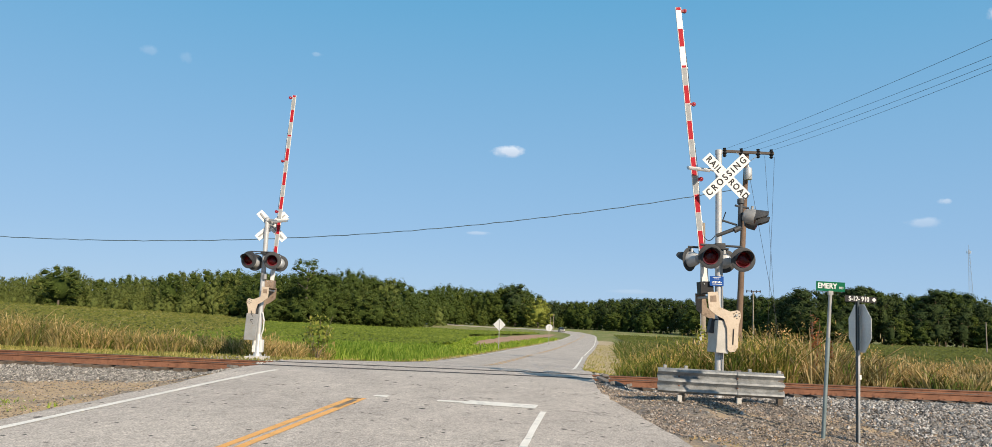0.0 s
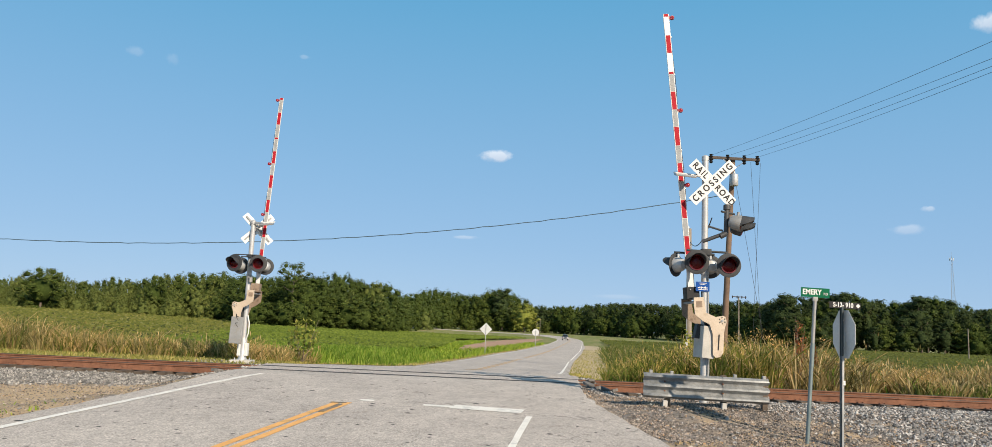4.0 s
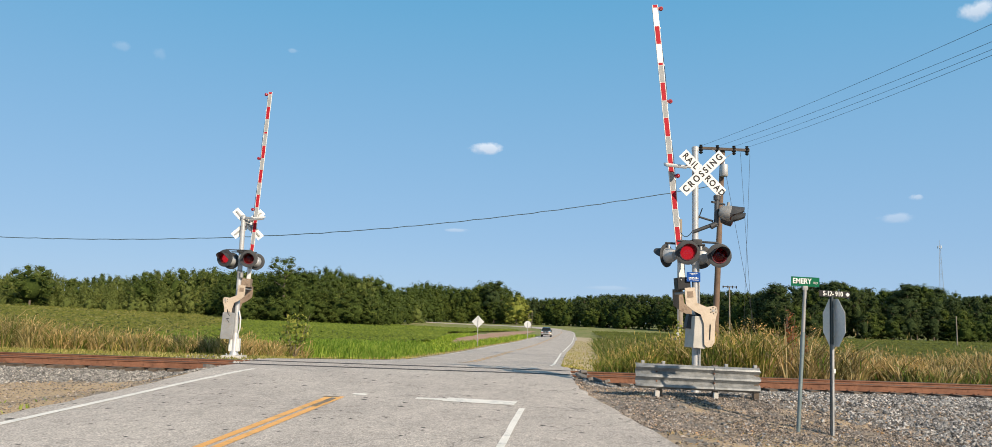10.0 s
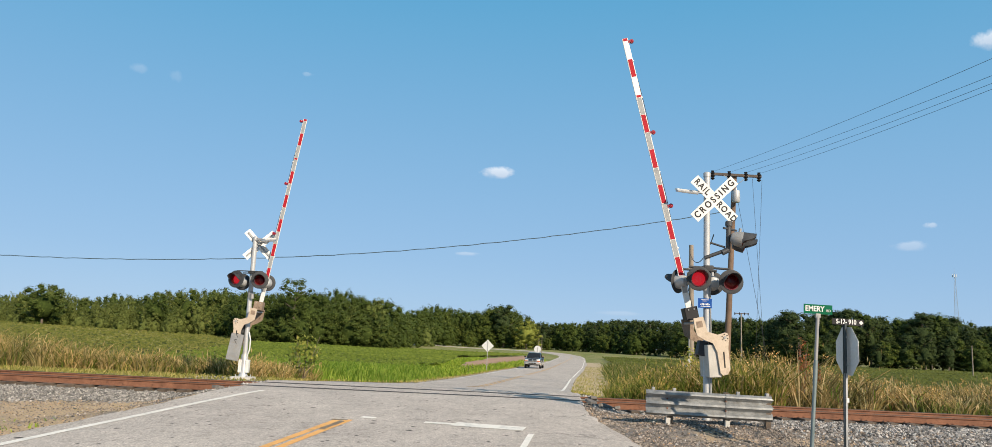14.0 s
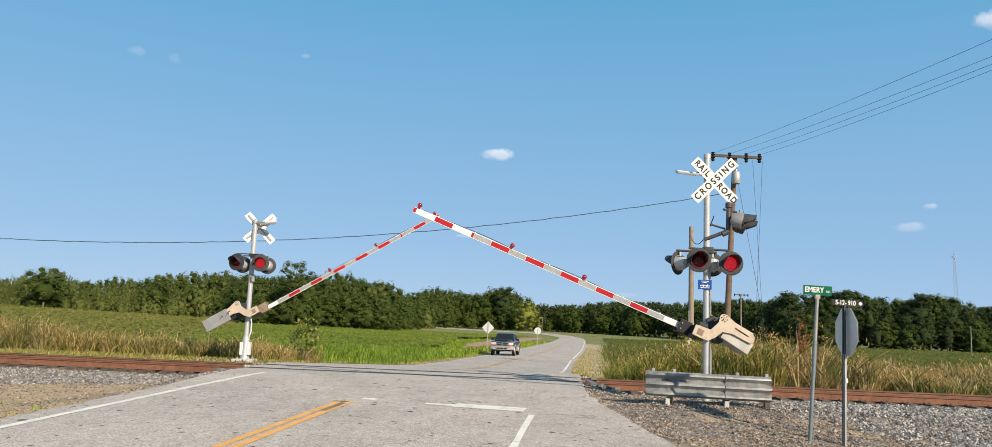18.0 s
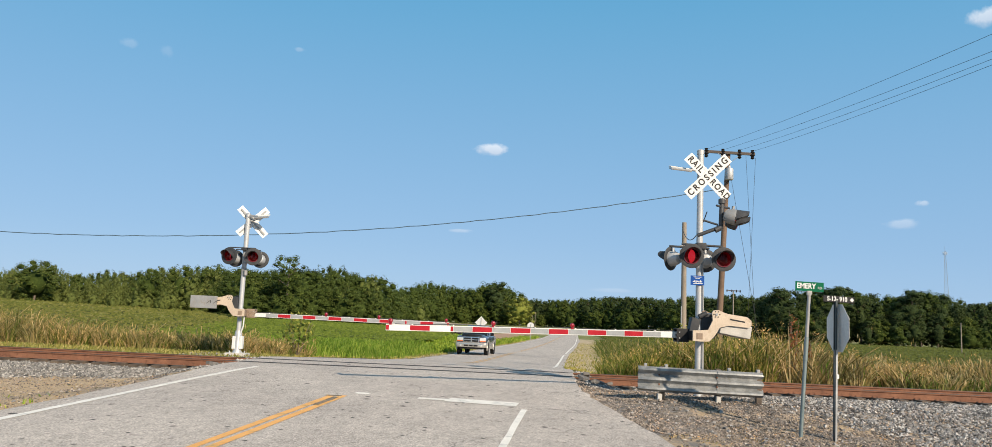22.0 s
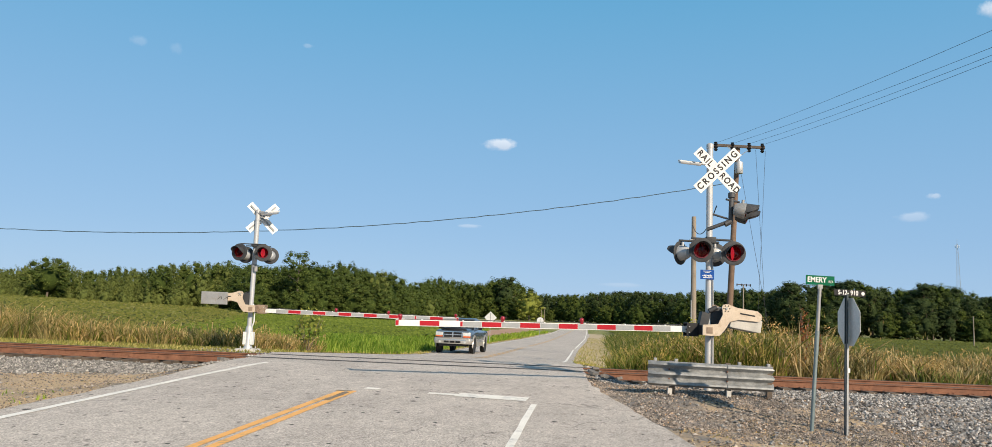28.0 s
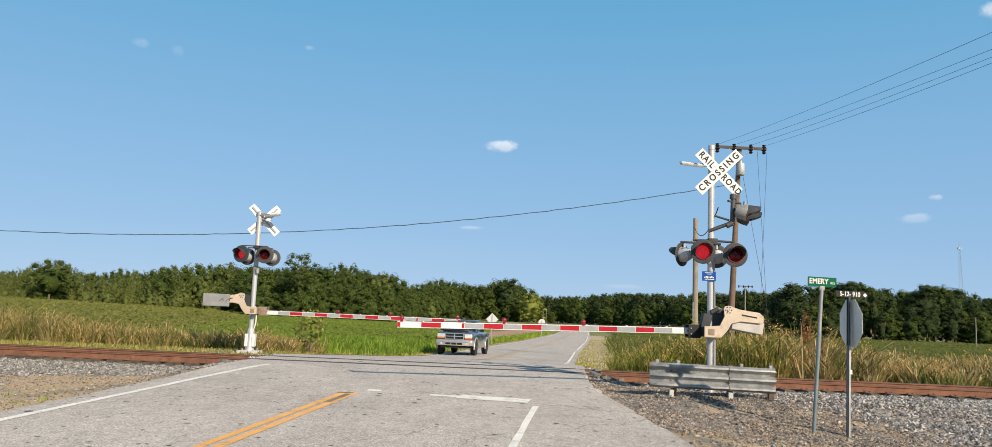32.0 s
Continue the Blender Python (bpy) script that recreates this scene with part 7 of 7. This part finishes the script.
# ---- clouds far behind everything ----
def cloud(u, e, w, h, seed, thick, label):
    d = 3800.0
    m, n, l, b = nodes_of("cloud_vapour")
    co = n.new("ShaderNodeTexCoord").outputs["Generated"]
    mp = n.new("ShaderNodeMapping")
    mp.inputs["Location"].default_value = (seed * 3.1, seed * 1.7, 0)
    mp.inputs["Scale"].default_value = (2.6, 1.3, 1)
    l.new(co, mp.inputs[0])
    nz = noise_node(n, l, mp.outputs[0], 1.5, 7, 0.62)
    ctr = n.new("ShaderNodeVectorMath")
    ctr.operation = "SUBTRACT"
    l.new(co, ctr.inputs[0])
    ctr.inputs[1].default_value = (0.5, 0.45, 0)
    flat = n.new("ShaderNodeVectorMath")
    flat.operation = "MULTIPLY"
    l.new(ctr.outputs[0], flat.inputs[0])
    flat.inputs[1].default_value = (1, 1, 0)
    ln = n.new("ShaderNodeVectorMath")
    ln.operation = "LENGTH"
    l.new(flat.outputs[0], ln.inputs[0])
    a = n.new("ShaderNodeMath")
    a.operation = "MULTIPLY_ADD"
    l.new(ln.outputs["Value"], a.inputs[0])
    a.inputs[1].default_value = -2.4
    a.inputs[2].default_value = 0.62
    s = n.new("ShaderNodeMath")
    s.operation = "ADD"
    l.new(a.outputs[0], s.inputs[0])
    l.new(nz, s.inputs[1])
    al = n.new("ShaderNodeMapRange")
    al.inputs[1].default_value, al.inputs[2].default_value, al.inputs[4].default_value = 0.5, 0.85, thick
    l.new(s.outputs[0], al.inputs[0])
    sep = n.new("ShaderNodeSeparateXYZ")
    l.new(co, sep.inputs[0])
    # sunlit top and shaded base are painted into the card's own glow
    col = ramp(n, l, sep.outputs[1], [(0.2, (0.56, 0.6, 0.68)), (0.6, (0.86, 0.87, 0.89))])
    em = n.new("ShaderNodeEmission")
    l.new(col, em.inputs[0])
    tr = n.new("ShaderNodeBsdfTransparent")
    ms = n.new("ShaderNodeMixShader")
    l.new(al.outputs[0], ms.inputs[0])
    l.new(tr.outputs[0], ms.inputs[1])
    l.new(em.outputs[0], ms.inputs[2])
    l.new(ms.outputs[0], n["Material Output"].inputs[0])
    bm = bmesh.new()
    bmesh.ops.create_grid(bm, x_segments=6, y_segments=2, size=0.5)
    for v in bm.verts:
        v.co.x *= w * d
        v.co.y *= h * d
    ob = part("backdrop_cloud", bm, m)
    ob.matrix_world = look((u * d, d, 1.6 + e * d), (0, 0, 1.6))
    tagged(ob, label, "cloud", kind="structure")


for u, e, w, h, seed, thick, label in ((-0.004, 0.2235, 0.085, 0.034, 1, 0.62, "small white fair-weather cloud"), (0.561, 0.177, 0.035, 0.017, 2, 0.32, "faint small cloud"), (0.531, 0.149, 0.085, 0.028, 3, 0.25, "thin flat cloud"),
                                       (-0.04, 0.113, 0.06, 0.012, 4, 0.25, "thin faint cloud"), (0.655, 0.44, 0.09, 0.06, 5, 0.6, "white cloud at the sky's edge"), (-0.491, 0.344, 0.05, 0.03, 6, 0.12, "faint wisp of cloud"),
                                       (-0.44, 0.335, 0.04, 0.03, 7, 0.08, "faint wisp of cloud"), (-0.265, 0.345, 0.03, 0.014, 8, 0.15, "faint wisp of cloud"), (0.16, 0.045, 0.12, 0.014, 9, 0.12, "thin cloud low over the trees")):
    cloud(u, e, w, h, seed, thick, label)


def motions():
    """The two gates come down from 13.4 s on, the flashers start at 9.1 s and the pickup drives up to the track and stops."""
    east = [(0, 85), (13.3, 85), (13.5, 83.6), (14, 76.8), (14.5, 69.7), (15, 62.4), (15.5, 55), (16, 47.6), (16.5, 40.2), (17, 33.6), (17.5, 27.4), (18, 21.9), (18.5, 17.4),
            (19, 13.2), (19.5, 9.1), (20, 5.5), (20.5, 2.6), (21, 0.5), (21.4, 0), (32, 0)]
    west = [(0, 87.6), (13.3, 87.6), (13.5, 87.0), (14, 81.6), (14.5, 76.2), (15, 69.9), (15.5, 63.5), (16, 56.7), (16.5, 50.0), (17, 43.3), (17.5, 37.0), (18, 31.3), (18.5, 26.3),
            (19, 21.4), (19.5, 16.2), (20, 11.3), (20.5, 6.7), (21, 2.5), (21.6, 0.2), (22, 0), (32, 0)]
    for ob, rows, s in ((GATE_EAST, east, 1), (GATE_WEST, west, -1)):
        rest = ob.matrix_basis.copy()
        walk(ob, [(t, rest @ pose(0, 0, 0, 0, a * s, 0)) for t, a in rows])
    # each drum turns its glowing side to the lens for 0.6 s, then away
    half, first = 0.606, 11.67
    for phase, drums in DRUMS.items():
        rows, ang, t0 = [(0.0, 180.0), (9.0 if phase == 0 else 9.2, 180.0)], 180.0, -1
        flips = [(9.14, 1), (first - 4 * half, 0)] if phase == 0 else [(first - 4 * half, 1)]
        for k in range(-3, 35):
            on = (k % 2 == 0) if phase == 1 else (k % 2 == 1)
            flips.append((first + k * half, 1 if on else 0))
        for t, on in flips:
            if t > 31.9:
                break
            for q, d in enumerate((60, 120, 180)):
                rows.append((t - 0.05 + 0.034 * (q + 1), ang + d))
            rows.insert(len(rows) - 3, (t - 0.05, ang))
            ang += 180
        rows.append((32.0, ang))
        keyed = []
        for t, a in rows:
            if not keyed or frame(t) > frame(keyed[-1][0]):
                keyed.append((t, a))
        for d in drums:
            base = d.matrix_basis.copy()
            walk(d, [(t, base @ pose(0, 0, 0, 0, 0, a)) for t, a in keyed])
            for curve in d.animation_data.action.layers[0].strips[0].channelbag(d.animation_data.action_slot).fcurves:
                for kp in curve.keyframe_points:
                    kp.interpolation = "LINEAR"
    drive()


motions()
